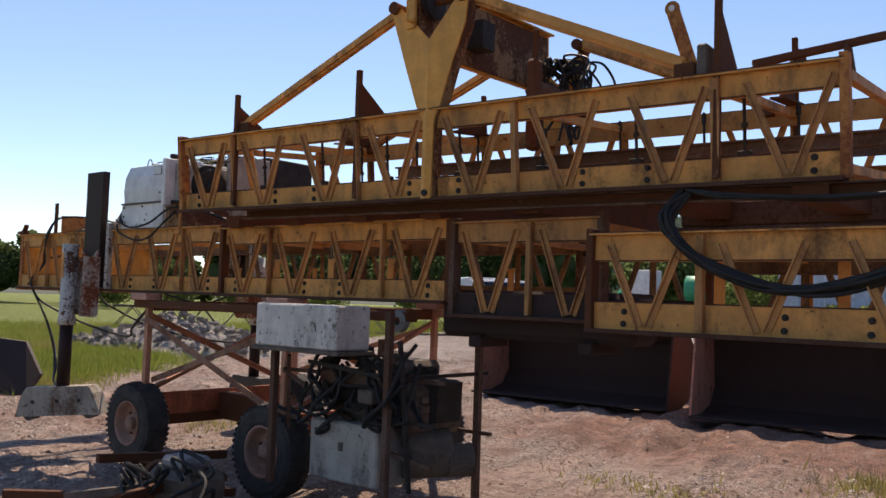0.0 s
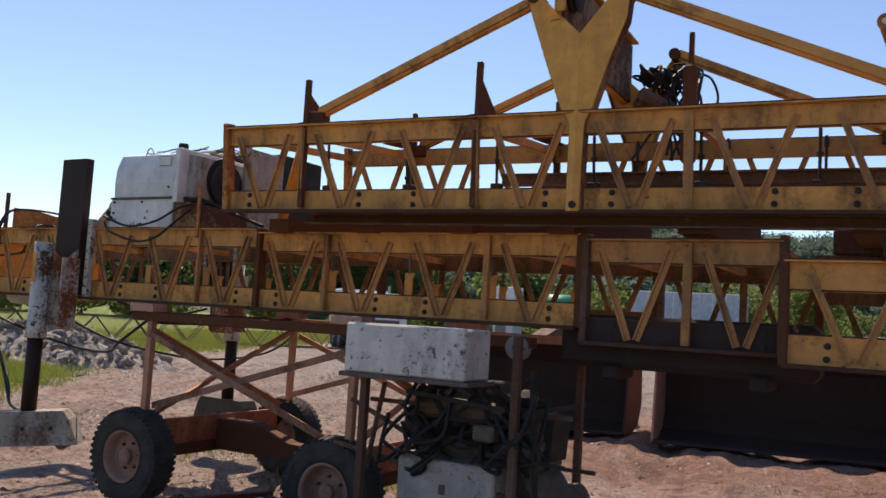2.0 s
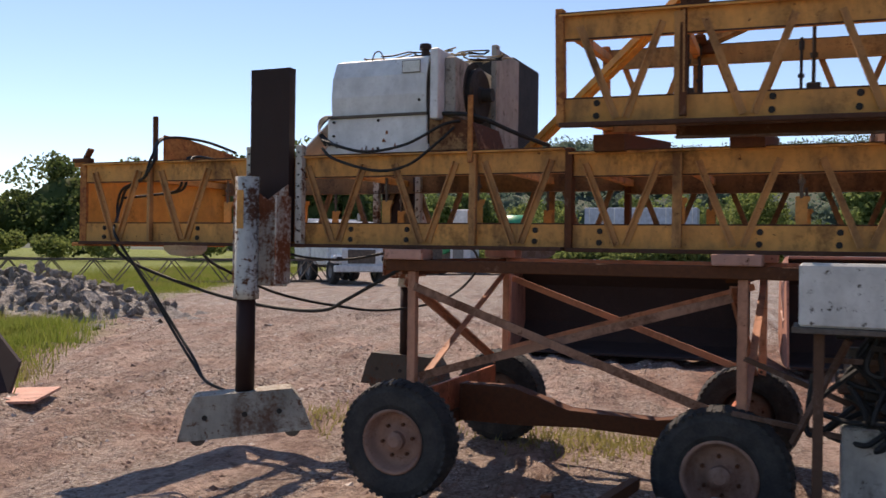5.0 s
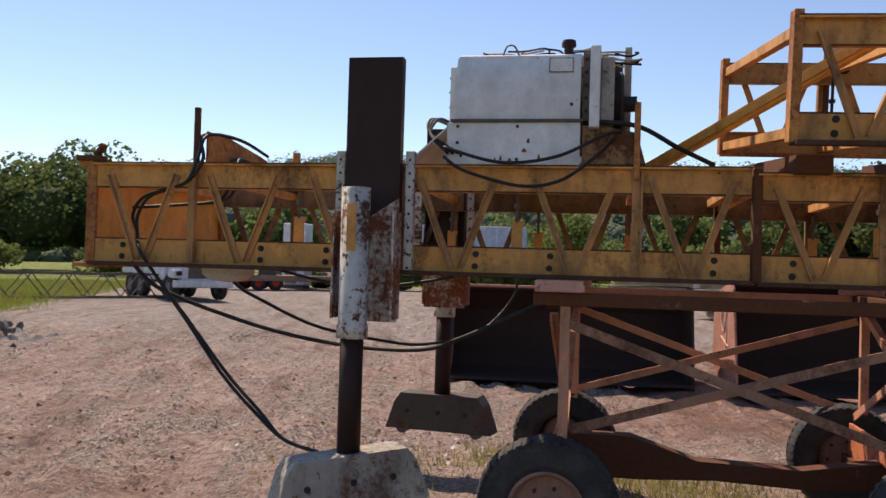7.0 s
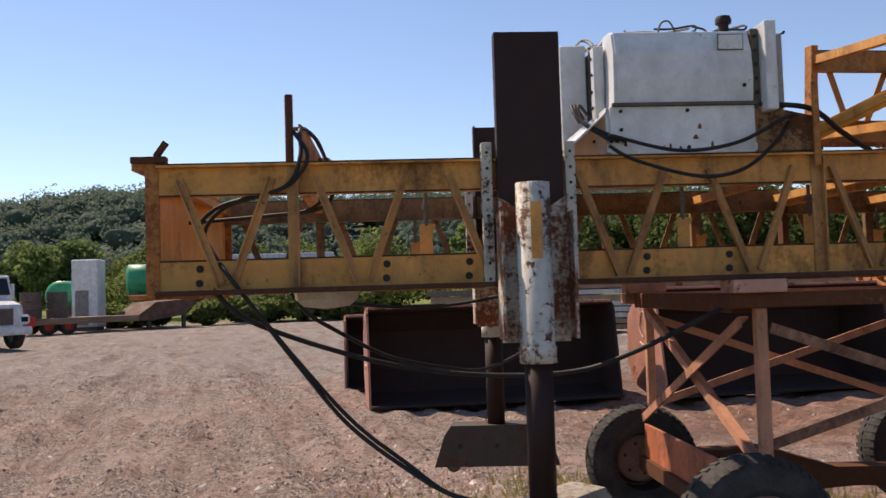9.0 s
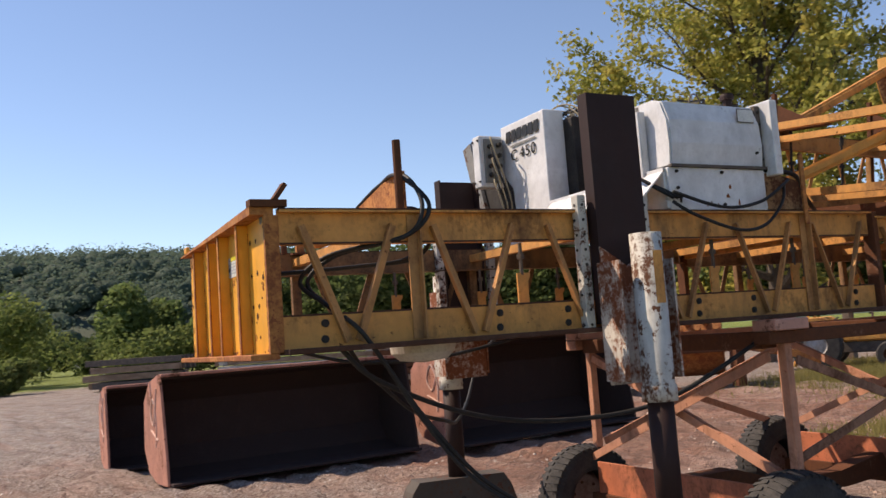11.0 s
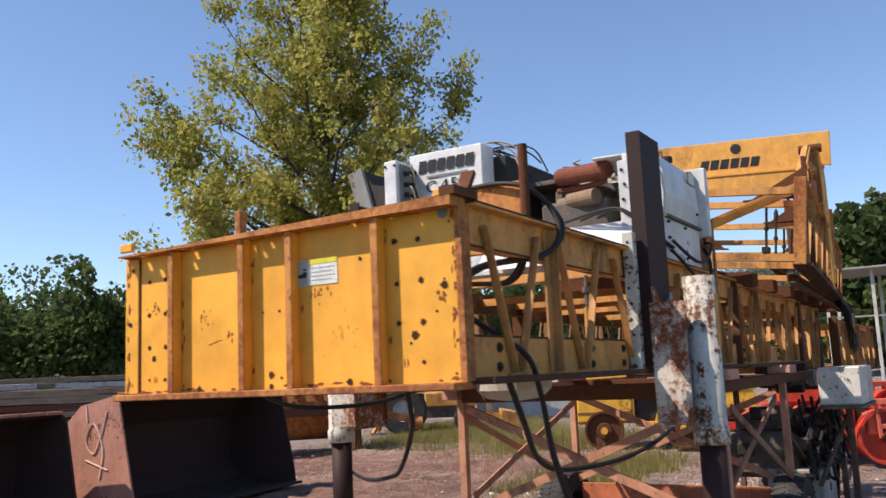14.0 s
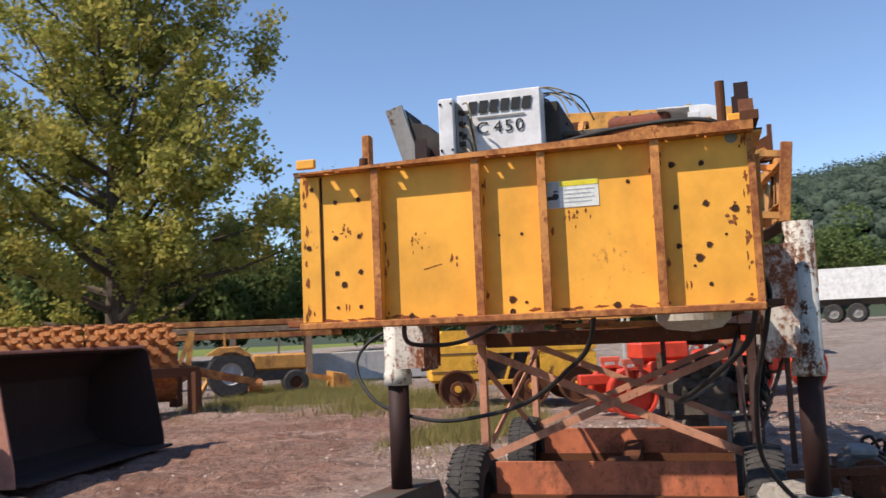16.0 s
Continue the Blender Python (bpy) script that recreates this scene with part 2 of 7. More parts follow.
RIM_PALE = painted("sun_faded_rim_paint", (0.36, 0.205, 0.15), rust=0.54, rough=0.75, grime=0.5, soft=0.15, rust_a=(0.26, 0.10, 0.05), rust_b=(0.12, 0.05, 0.03))
PALE_STEEL = painted("pale_weathered_steel", (0.50, 0.48, 0.45), rust=0.36, rough=0.7, grime=0.6)
PAD_GREY = painted("weathered_grey_pad", (0.085, 0.072, 0.06), rust=0.5, rough=0.8, grime=0.6)
PAD_PALE = painted("dull_peeling_white_paint", (0.41, 0.38, 0.325), rust=0.52, rough=0.75, grime=0.8, chip=0.57, rust_a=(0.20, 0.10, 0.06), rust_b=(0.09, 0.055, 0.04), soft=0.1)
PINKISH = painted("sun_bleached_red_paint", (0.56, 0.30, 0.23), rust=0.36, rough=0.75)
# Rusted steel, darkened to hold the shade inside the buckets.
BUCKET = painted("shade_dark_rusted_steel", (0.050, 0.031, 0.028), rust=0.6, rough=0.9, rust_a=(0.052, 0.030, 0.026), rust_b=(0.030, 0.021, 0.020))
BLACK_STEEL = grained("sooty_black_steel", (0.022, 0.020, 0.019), (0.05, 0.043, 0.038), 9, 0.75)
BUCKET_SIDE = painted("faded_red_bucket_side", (0.50, 0.235, 0.17), rust=0.42, rough=0.8)
RED = painted("red_machine_paint", (0.62, 0.06, 0.03), rust=0.3, rough=0.45, chip=0.7)
GREY = painted("grey_steel", (0.25, 0.25, 0.24), rust=0.4, rough=0.65)
IRON = grained("greasy_iron", (0.085, 0.070, 0.060), (0.17, 0.135, 0.11), 9, 0.7)
RUBBER = grained("tyre_rubber", (0.028, 0.027, 0.027), (0.065, 0.06, 0.056), 7, 0.85)
HOSE = grained("black_hose", (0.014, 0.014, 0.014), (0.028, 0.028, 0.028), 12, 0.6, 0.1)
CONCRETE = grained("concrete", (0.42, 0.39, 0.35), (0.55, 0.52, 0.47), 3, 0.9)
RUBBLE = grained("rubble_stone", (0.30, 0.265, 0.235), (0.50, 0.455, 0.41), 5, 0.9, 1.0, 0.12, fine=9.0)
BARK = grained("bark", (0.06, 0.045, 0.034), (0.13, 0.10, 0.075), 6, 0.9, 0.8, 0.03, stretch=(1, 1, 0.2))
TIMBER = grained("weathered_timber", (0.20, 0.13, 0.085), (0.32, 0.23, 0.16), 4, 0.85, stretch=(0.15, 1, 1))
TANK_GREEN = painted("green_tank", (0.03, 0.34, 0.17), rust=0.1, rough=0.45, chip=0.8)
PLAINWHITE = painted("white_vehicle_paint", (0.75, 0.76, 0.76), rust=0.08, rough=0.35, chip=0.8)
DECAL_BLACK = grained("black_decal", (0.015, 0.015, 0.015), (0.03, 0.03, 0.03), 12, 0.5, 0.05)
DECAL_YELLOW = grained("yellow_decal", (0.65, 0.55, 0.03), (0.72, 0.62, 0.05), 12, 0.5, 0.05)
DECAL_WHITE = grained("white_decal", (0.62, 0.64, 0.62), (0.75, 0.76, 0.74), 12, 0.5, 0.05)
GLASS_DARK, _nt, _b = mat("vehicle_glass", 0.05)
_b.inputs["Base Color"].default_value = (0.02, 0.025, 0.03, 1)


def leafy(name, a, b_, dry):
    m, nt, b = mat(name, 0.75, 0.0, 0.12)
    geo = nt.nodes.new("ShaderNodeNewGeometry")
    c = mixc(nt, geo.outputs["Random Per Island"], a, b_)
    c = mixc(nt, ramp(nt, noise_of(nt, 0.6, 4), [(0.45, BLACK), (0.7, WHITE)]), c, dry)
    nt.links.new(c, b.inputs["Base Color"])
    tr = nt.nodes.new("ShaderNodeBsdfTranslucent")
    nt.links.new(c, tr.inputs[0])
    mx = nt.nodes.new("ShaderNodeMixShader")
    mx.inputs[0].default_value = 0.5
    nt.links.new(b.outputs[0], mx.inputs[1])
    nt.links.new(tr.outputs[0], mx.inputs[2])
    nt.links.new(mx.outputs[0], nt.nodes["Material Output"].inputs[0])
    return m


LEAF = leafy("poplar_leaf", (0.20, 0.225, 0.05), (0.48, 0.455, 0.125), (0.44, 0.36, 0.10))
LEAF_DARK = leafy("wood_leaf", (0.052, 0.085, 0.030), (0.125, 0.17, 0.060), (0.12, 0.145, 0.05))
# Paler and bluer leaves: the haze before the hill is mixed into this colour.
LEAF_HILL_HAZE = leafy("hazy_hill_leaf", (0.095, 0.14, 0.105), (0.13, 0.175, 0.13), (0.12, 0.16, 0.11))
LEAF_LIGHT = leafy("bush_leaf", (0.10, 0.145, 0.045), (0.20, 0.245, 0.08), (0.17, 0.20, 0.07))
LEAF_MID = leafy("young_wood_leaf", (0.09, 0.14, 0.05), (0.19, 0.25, 0.09), (0.16, 0.21, 0.075))
GRASS = leafy("grass_blade", (0.13, 0.19, 0.03), (0.24, 0.27, 0.06), (0.28, 0.24, 0.09))
GRASS_DRY = leafy("dry_grass_blade", (0.22, 0.20, 0.07), (0.33, 0.29, 0.11), (0.30, 0.26, 0.10))


# ---- ground ----
def cloddy(x, y):
    """How churned the dirt is: long patches beside the wheel ruts."""
    u, w = (-x * 0.25 + y * 0.97), (x * 0.97 + y * 0.25)
    v = noise.noise((w * 0.62, u * 0.26, 11)) + 0.55 * noise.noise((w * 1.9, u * 0.8, 12))
    return min(1.0, max(0.0, (v + 0.02) / 0.3))


def ground_z(x, y):
    r = max(0.0, 1 - max(abs(x + 6) - 14, abs(y - 8) - 12, 0) / 30)
    z = 0.05 * (noise.noise((x * 0.35, y * 0.35, 1.3))) + 0.035 * noise.noise((x * 1.3, y * 1.3, 7.7))
    z += math.sin((y + 0.35 * x) * 1.9 + 2 * noise.noise((x * 0.2, y * 0.2, 4))) * 0.02
    u, w = (-x * 0.2 + y * 0.98), (x * 0.98 + y * 0.2)
    q = min(1.0, max(0.0, max(abs(x + 4.2) - 5.2, abs(y - 5.4) - 2.4) / 1.5)) * 0.75 + 0.25
    z += q * (0.11 * noise.noise((w * 1.3, u * 0.16, 5)) + 0.085 * noise.noise((w * 3.6, u * 0.55, 8)))
    z += (0.015 + 0.03 * q) * noise.noise((x * 3.1, y * 3.1, 2)) + 0.02 * abs(noise.noise((x * 2.2, y * 2.2, 9)))
    if -15 < x < 3 and 1 < y < 17:
        z += cloddy(x, y) * (0.05 * abs(noise.noise((w * 4.6, u * 3.0, 3))) + 0.028 * noise.noise((x * 7.0, y * 7.0, 6)) - 0.012)
    k = min(1.0, max(0.0, (x - 30) / 16)) * min(1.0, max(0.0, (20 - y) / 10))
    return z * r - 0.03 * r + 1.1 * k * k * (3 - 2 * k)


def ground_sheet():
    def axis(c0, f0, f1, c1, step, far):
        v = list(np.arange(c0, f0, step)) + list(np.arange(f0, f1, step / 2)) + list(np.arange(f1, c1 + 1e-6, step))
        s, lo, hi = step, [], []
        a, b = c0, c1
        while a > -far or b < far:
            s *= 1.22
            a -= s
            b += s
            lo.append(a)
            hi.append(b)
        return lo[::-1] + v + hi
    xs, ys = axis(-17, -13.4, 1.0, 4, 0.12, 2600), axis(-1, 3.2, 13.4, 17, 0.12, 2600)
    verts = []
    for y in ys:
        for x in xs:
            verts.append((x, y, ground_z(x, y)))
    nx = len(xs)
    faces = [(j * nx + i, j * nx + i + 1, (j + 1) * nx + i + 1, (j + 1) * nx + i) for j in range(len(ys) - 1) for i in range(nx - 1)]
    me = bpy.data.meshes.new("ground")
    me.from_pydata(verts, [], faces)
    for p in me.polygons:
        p.use_smooth = True
    m, nt, b = mat("red_dirt_and_gravel", 0.95)
    geo = nt.nodes.new("ShaderNodeTexCoord").outputs["Object"]
    sep = nt.nodes.new("ShaderNodeSeparateXYZ")
    nt.links.new(geo, sep.inputs[0])
    X, Y = sep.outputs[0], sep.outputs[1]
    big = noise_of(nt, 0.35, 6, 0.6, geo)
    mid = noise_of(nt, 2.2, 7, 0.65, geo)
    fine = noise_of(nt, 26, 6, 0.7, geo)
    lump = noise_of(nt, 7.5, 8, 0.72, geo)
    red = mixc(nt, ramp(nt, mid, [(0.38, BLACK), (0.62, WHITE)]), (0.33, 0.168, 0.118), (0.50, 0.315, 0.24))
    drab = mixc(nt, ramp(nt, mid, [(0.38, BLACK), (0.62, WHITE)]), (0.39, 0.265, 0.215), (0.62, 0.48, 0.405))
    west = ramp(nt, math_of(nt, "DIVIDE", math_of(nt, "SUBTRACT", math_of(nt, "ADD", X, math_of(nt, "MULTIPLY", math_of(nt, "SUBTRACT", big, 0.5), 9)), -7.5), 6), [(0.0, WHITE), (1.0, BLACK)])
    red = mixc(nt, math_of(nt, "MULTIPLY", west, 0.75), red, drab)
    red = mixc(nt, ramp(nt, big, [(0.42, BLACK), (0.6, WHITE)]), red, (0.55, 0.41, 0.34))
    # trodden bare red earth round the buckets
    ex = math_of(nt, "SUBTRACT", 1.0, math_of(nt, "DIVIDE", math_of(nt, "ABSOLUTE", math_of(nt, "ADD", X, 1.8)), 6.5))
    ey = math_of(nt, "SUBTRACT", 1.0, math_of(nt, "DIVIDE", math_of(nt, "ABSOLUTE", math_of(nt, "SUBTRACT", Y, 12.6)), 4.6))
    bare = math_of(nt, "ADD", math_of(nt, "MINIMUM", ex, ey), math_of(nt, "MULTIPLY", math_of(nt, "SUBTRACT", big, 0.5), 0.9))
    bare = ramp(nt, bare, [(0.05, BLACK), (0.35, WHITE)])
    earth = mixc(nt, ramp(nt, mid, [(0.38, BLACK), (0.62, WHITE)]), (0.27, 0.122, 0.08), (0.46, 0.245, 0.172))
    grey = mixc(nt, ramp(nt, mid, [(0.35, BLACK), (0.65, WHITE)]), (0.30, 0.262, 0.24), (0.52, 0.475, 0.44))
    wob = math_of(nt, "MULTIPLY", math_of(nt, "SUBTRACT", big, 0.5), 16)
    far = ramp(nt, math_of(nt, "DIVIDE", math_of(nt, "SUBTRACT", math_of(nt, "ADD", Y, wob), 13), 8), [(0.0, BLACK), (1.0, WHITE)])
    east = ramp(nt, math_of(nt, "DIVIDE", math_of(nt, "SUBTRACT", math_of(nt, "ADD", X, wob), 9), 7), [(0.0, BLACK), (1.0, WHITE)])
    col = mixc(nt, math_of(nt, "MAXIMUM", far, east), red, grey)
    col = mixc(nt, math_of(nt, "MULTIPLY", bare, 0.9), col, earth)
    clod = ramp(nt, lump, [(0.50, BLACK), (0.60, WHITE)])
    mp = nt.nodes.new("ShaderNodeMapping")
    mp.inputs["Rotation"].default_value = (0, 0, radians(-101.5))
    nt.links.new(geo, mp.inputs[0])
    rut = noise_of(nt, 1.0, 7, 0.7, mp.outputs[0], (0.35, 2.6, 1))
    col = mixc(nt, math_of(nt, "MULTIPLY", ramp(nt, rut, [(0.54, BLACK), (0.64, WHITE)]), 0.75), col, (0.19, 0.115, 0.09))
    col = mixc(nt, math_of(nt, "MULTIPLY", ramp(nt, rut, [(0.36, WHITE), (0.47, BLACK)]), 0.75), col, (0.55, 0.39, 0.325))
    col = mixc(nt, math_of(nt, "MULTIPLY", clod, 0.7), col, (0.16, 0.095, 0.075))
    pale = ramp(nt, lump, [(0.34, WHITE), (0.42, BLACK)])
    col = mixc(nt, math_of(nt, "MULTIPLY", pale, 0.5), col, (0.50, 0.40, 0.34))
    vor = node(nt, "ShaderNodeTexVoronoi", Scale=31.0)
    nt.links.new(geo, vor.inputs["Vector"])
    stone = ramp(nt, vor.outputs["Distance"], [(0.12, WHITE), (0.34, BLACK)])
    few = ramp(nt, noise_of(nt, 9, 6, 0.75, geo), [(0.50, BLACK), (0.62, WHITE)])
    col = mixc(nt, math_of(nt, "MULTIPLY", math_of(nt, "MULTIPLY", stone, few), 0.75), col, (0.46, 0.40, 0.36))
    col = mixc(nt, math_of(nt, "MULTIPLY", ramp(nt, fine, [(0.5, BLACK), (0.72, WHITE)]), 0.6), col, (0.14, 0.09, 0.07))
    damp = ramp(nt, noise_of(nt, 0.8, 6, 0.66, mp.outputs[0], (0.4, 1.5, 1)), [(0.50, BLACK), (0.62, WHITE)])
    col = mixc(nt, math_of(nt, "MULTIPLY", damp, 0.6), col, (0.20, 0.118, 0.09))
    # loose gravel in patches
    peb = node(nt, "ShaderNodeTexVoronoi", Scale=42.0)
    nt.links.new(geo, peb.inputs["Vector"])
    pebble = ramp(nt, peb.outputs["Color"], [(0.22, (0.12, 0.092, 0.078)), (0.5, (0.36, 0.28, 0.235)), (0.8, (0.64, 0.56, 0.49))])
    patch = ramp(nt, noise_of(nt, 1.15, 6, 0.68, mp.outputs[0], (0.5, 1.3, 1)), [(0.43, BLACK), (0.57, WHITE)])
    patch = math_of(nt, "MULTIPLY", patch, math_of(nt, "SUBTRACT", 1.0, math_of(nt, "MULTIPLY", bare, 0.75)))
    col = mixc(nt, math_of(nt, "MULTIPLY", patch, 0.62), col, pebble)
    # the grass field: beyond a wavering edge to the far side
    edge = math_of(nt, "SUBTRACT", math_of(nt, "MULTIPLY", math_of(nt, "ADD", X, 13.5), -1), math_of(nt, "MULTIPLY", math_of(nt, "SUBTRACT", Y, 7), 0.78))
    bend = math_of(nt, "SUBTRACT", math_of(nt, "MULTIPLY", math_of(nt, "ADD", X, 17.4), -1), math_of(nt, "MULTIPLY", math_of(nt, "SUBTRACT", Y, 7), 0.40))
    edge = math_of(nt, "MAXIMUM", edge, bend)
    edge = math_of(nt, "ADD", edge, math_of(nt, "MULTIPLY", math_of(nt, "SUBTRACT", noise_of(nt, 0.5, 5, 0.6, geo), 0.5), 6))
    gm = ramp(nt, math_of(nt, "DIVIDE", edge, 2.5), [(0.0, BLACK), (1.0, WHITE)])
    beyond = ramp(nt, math_of(nt, "DIVIDE", math_of(nt, "SUBTRACT", math_of(nt, "ADD", Y, wob), 56), 6), [(0.0, BLACK), (1.0, WHITE)])
    gm = math_of(nt, "MAXIMUM", gm, beyond)
    gcol = mixc(nt, mid, (0.13, 0.19, 0.035), (0.24, 0.27, 0.065))
    col = mixc(nt, gm, col, gcol)
    nt.links.new(col, b.inputs["Base Color"])
    h = math_of(nt, "ADD", math_of(nt, "ADD", math_of(nt, "MULTIPLY", fine, 0.45), math_of(nt, "MULTIPLY", rut, 2.2)), math_of(nt, "ADD", math_of(nt, "MULTIPLY", lump, 1.6), math_of(nt, "MULTIPLY", stone, 0.4)))
    h = math_of(nt, "SUBTRACT", h, math_of(nt, "MULTIPLY", math_of(nt, "MULTIPLY", patch, peb.outputs["Distance"]), 0.5))
    bump(nt, b, h, 1.0, 0.09)
    me.materials.append(m)
    return tagged(new("ground", me), "reddish dirt yard with gravel, ruts and grassy edges", "ground", kind="structure")


ground_sheet()


# ---- trusses ----
_b = B()
cyl(_b, (0, 0.004, 0), (0, -0.005, 0), 0.018, n=10)
cyl(_b, (0, -0.004, 0), (0, -0.012, 0), 0.010, n=6)
BOLT = mesh_of("bolt", _b, BLACK_STEEL)


def truss(name, x0, x1, vees, posts, y0, y1, z0, z1, paint, label, bolts=True, ends=False, chord=0.135, back=None, low_paint=None, post_paint=None):
    """A box truss: on both faces a top and a bottom chord, V-shaped diagonals and posts, tied across."""
    t = thing(name, ((x0 + x1) / 2, (y0 + y1) / 2, z0), label, "truss", "truss sections")
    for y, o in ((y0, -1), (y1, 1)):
        # the far face takes the darker paint that carries its shade
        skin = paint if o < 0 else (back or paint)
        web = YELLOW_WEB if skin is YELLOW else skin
        b = B()
        prism(b, [(x0, y + o * 0.005, z1 - chord), (x0, y + o * 0.005, z1), (x0, y + o * 0.045, z1), (x0, y + o * 0.045, z1 + 0.010), (x0, y - o * 0.005, z1 + 0.010),
                  (x0, y - o * 0.005, z1 - chord + 0.008), (x0, y - o * 0.05, z1 - chord + 0.008), (x0, y - o * 0.05, z1 - chord)], (x1 - x0, 0, 0))
        part("top_chord", b, skin, t)
        b = B()
        box(b, x0, x1, min(y + o * 0.047, y - o * 0.006), max(y + o * 0.047, y - o * 0.006), z1 + 0.0105, z1 + 0.0165)
        part("top_edge", b, DARK_EDGE, t, "black rusted top edge")
        for z in (z1 - chord + 0.004, z0 + chord + 0.016):
            b = B()
            box(b, x0, x1, min(y + o * 0.0055, y + o * 0.0075), max(y + o * 0.0055, y + o * 0.0075), z - 0.004, z + 0.004)
            part("worn_edge", b, DARK_EDGE, t)
        b = B()
        prism(b, [(x0, y + o * 0.005, z0 + 0.012), (x0, y + o * 0.005, z0 + chord + 0.02), (x0, y - o * 0.05, z0 + chord + 0.02), (x0, y - o * 0.05, z0 + chord + 0.012),
                  (x0, y - o * 0.005, z0 + chord + 0.012), (x0, y - o * 0.005, z0 + 0.012)], (x1 - x0, 0, 0))
        low = part("bottom_chord", b, low_paint or skin, t)
        b = B()
        box(b, x0, x1, y - 0.085 if o < 0 else y - 0.05, y + 0.05 if o < 0 else y + 0.085, z0 - 0.012, z0 + 0.012, 0.003)
        part("bottom_flange", b, DARK_EDGE if o < 0 else RUST_EDGE, t, "rusted lower flange")
        ya = y + o * 0.012
        for v in vees:
            for s in (-1, 1):
                b = B()
                angle_bar(b, (v + s * 0.215, ya, z1 - 0.055), (v + s * 0.025, ya, z0 + 0.03), 0.038, (0, 1, 0), (0, o, 0))
                part("diagonal", b, web, t)
            if bolts:
                k = 0.11 if vees.index(v) % 2 else -0.13
                for s, dz in ((k, 0.045), (k + 0.004, 0.112)):
                    if not x0 + 0.04 < v + s < x1 - 0.04:
                        continue
                    piece("bolt", BOLT, low, pose(v + s, y + o * 0.006, z0 + dz, 0, 0, 180 if o > 0 else 0))
        for p in posts:
            b = B()
            angle_bar(b, (p, ya, z0 + 0.02), (p, ya, z1 - 0.01), 0.055, (0, 1, 0), (0, o, 0))
            part("post", b, web, t)
    for p in list(posts) + [x0 + 0.02, x1 - 0.02]:
        for z in (z0 + 0.05, z1 - 0.05):
            b = B()
            bar(b, (p, y0 + 0.006, z), (p, y1 - 0.006, z), 0.05, 0.05)
            part("cross_tie", b, paint, t)
    if ends:
        for x in (x0, x1):
            for y in (y0, y1):
                b = B()
                box(b, x - 0.022, x + 0.022, y - 0.042, y + 0.042, z0, z1 + 0.04, 0.004)
                part("end_post", b, post_paint or paint, t, "rust-brown end post" if post_paint else "")
    return t


ZL0, ZL1 = 1.575, 2.165
YN, YF = 4.62, 6.31
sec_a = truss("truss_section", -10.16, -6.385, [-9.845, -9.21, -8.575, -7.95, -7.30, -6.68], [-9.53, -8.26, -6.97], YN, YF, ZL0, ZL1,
              YELLOW, "faded yellow steel box truss with rusty flanges and a plated end", back=YELLOW_SHADED)
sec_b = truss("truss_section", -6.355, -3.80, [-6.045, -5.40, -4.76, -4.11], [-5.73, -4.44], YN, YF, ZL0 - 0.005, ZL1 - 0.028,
              YELLOW, "faded yellow steel box truss bolted between its neighbours", ends=True, back=YELLOW_SHADED, post_paint=RUSTY)
# near-black bottom chord: the backlit dark there is put into its paint
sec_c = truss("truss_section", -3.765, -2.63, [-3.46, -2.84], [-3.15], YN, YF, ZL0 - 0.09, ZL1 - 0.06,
              YELLOW_WEB, "grimy short yellow steel truss section", ends=True, back=YELLOW_SHADED, low_paint=BUCKET, post_paint=DARK_RUST)
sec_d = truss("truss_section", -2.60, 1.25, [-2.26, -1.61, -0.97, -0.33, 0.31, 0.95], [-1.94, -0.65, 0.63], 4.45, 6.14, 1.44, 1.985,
              YELLOW, "faded yellow steel box truss with bolt holes in its chords", ends=True, chord=0.15, back=YELLOW_SHADED, post_paint=RUSTY)


def holed_plate(bm, x0, x1, y0, y1, z0, z1, holes, r):
    """A plate on a grid that leaves small openings out, so that sun falls through them."""
    xs = sorted({x0, x1} | {h[0] - r for h in holes} | {h[0] + r for h in holes})
    ys = sorted({y0, y1} | {h[1] - r for h in holes} | {h[1] + r for h in holes})
    solid = {}
    for i in range(len(xs) - 1):
        for j in range(len(ys) - 1):
            cx, cy = (xs[i] + xs[i + 1]) / 2, (ys[j] + ys[j + 1]) / 2
            solid[i, j] = not any(abs(cx - h[0]) < r and abs(cy - h[1]) < r for h in holes)
    vert = {}

    def v(i, j, k):
        if (i, j, k) not in vert:
            vert[i, j, k] = bm.verts.new((xs[i], ys[j], (z0, z1)[k]))
        return vert[i, j, k]
    for (i, j), ok in solid.items():
        if not ok:
            continue
        bm.faces.new((v(i, j, 1), v(i + 1, j, 1), v(i + 1, j + 1, 1), v(i, j + 1, 1)))
        bm.faces.new((v(i, j, 0), v(i, j + 1, 0), v(i + 1, j + 1, 0), v(i + 1, j, 0)))
        for di, dj, a, c in ((-1, 0, (i, j), (i, j + 1)), (1, 0, (i + 1, j), (i + 1, j + 1)), (0, -1, (i, j), (i + 1, j)), (0, 1, (i, j + 1), (i + 1, j + 1))):
            if not solid.get((i + di, j + dj), False):
                bm.faces.new((v(*a, 0), v(*c, 0), v(*c, 1), v(*a, 1)))


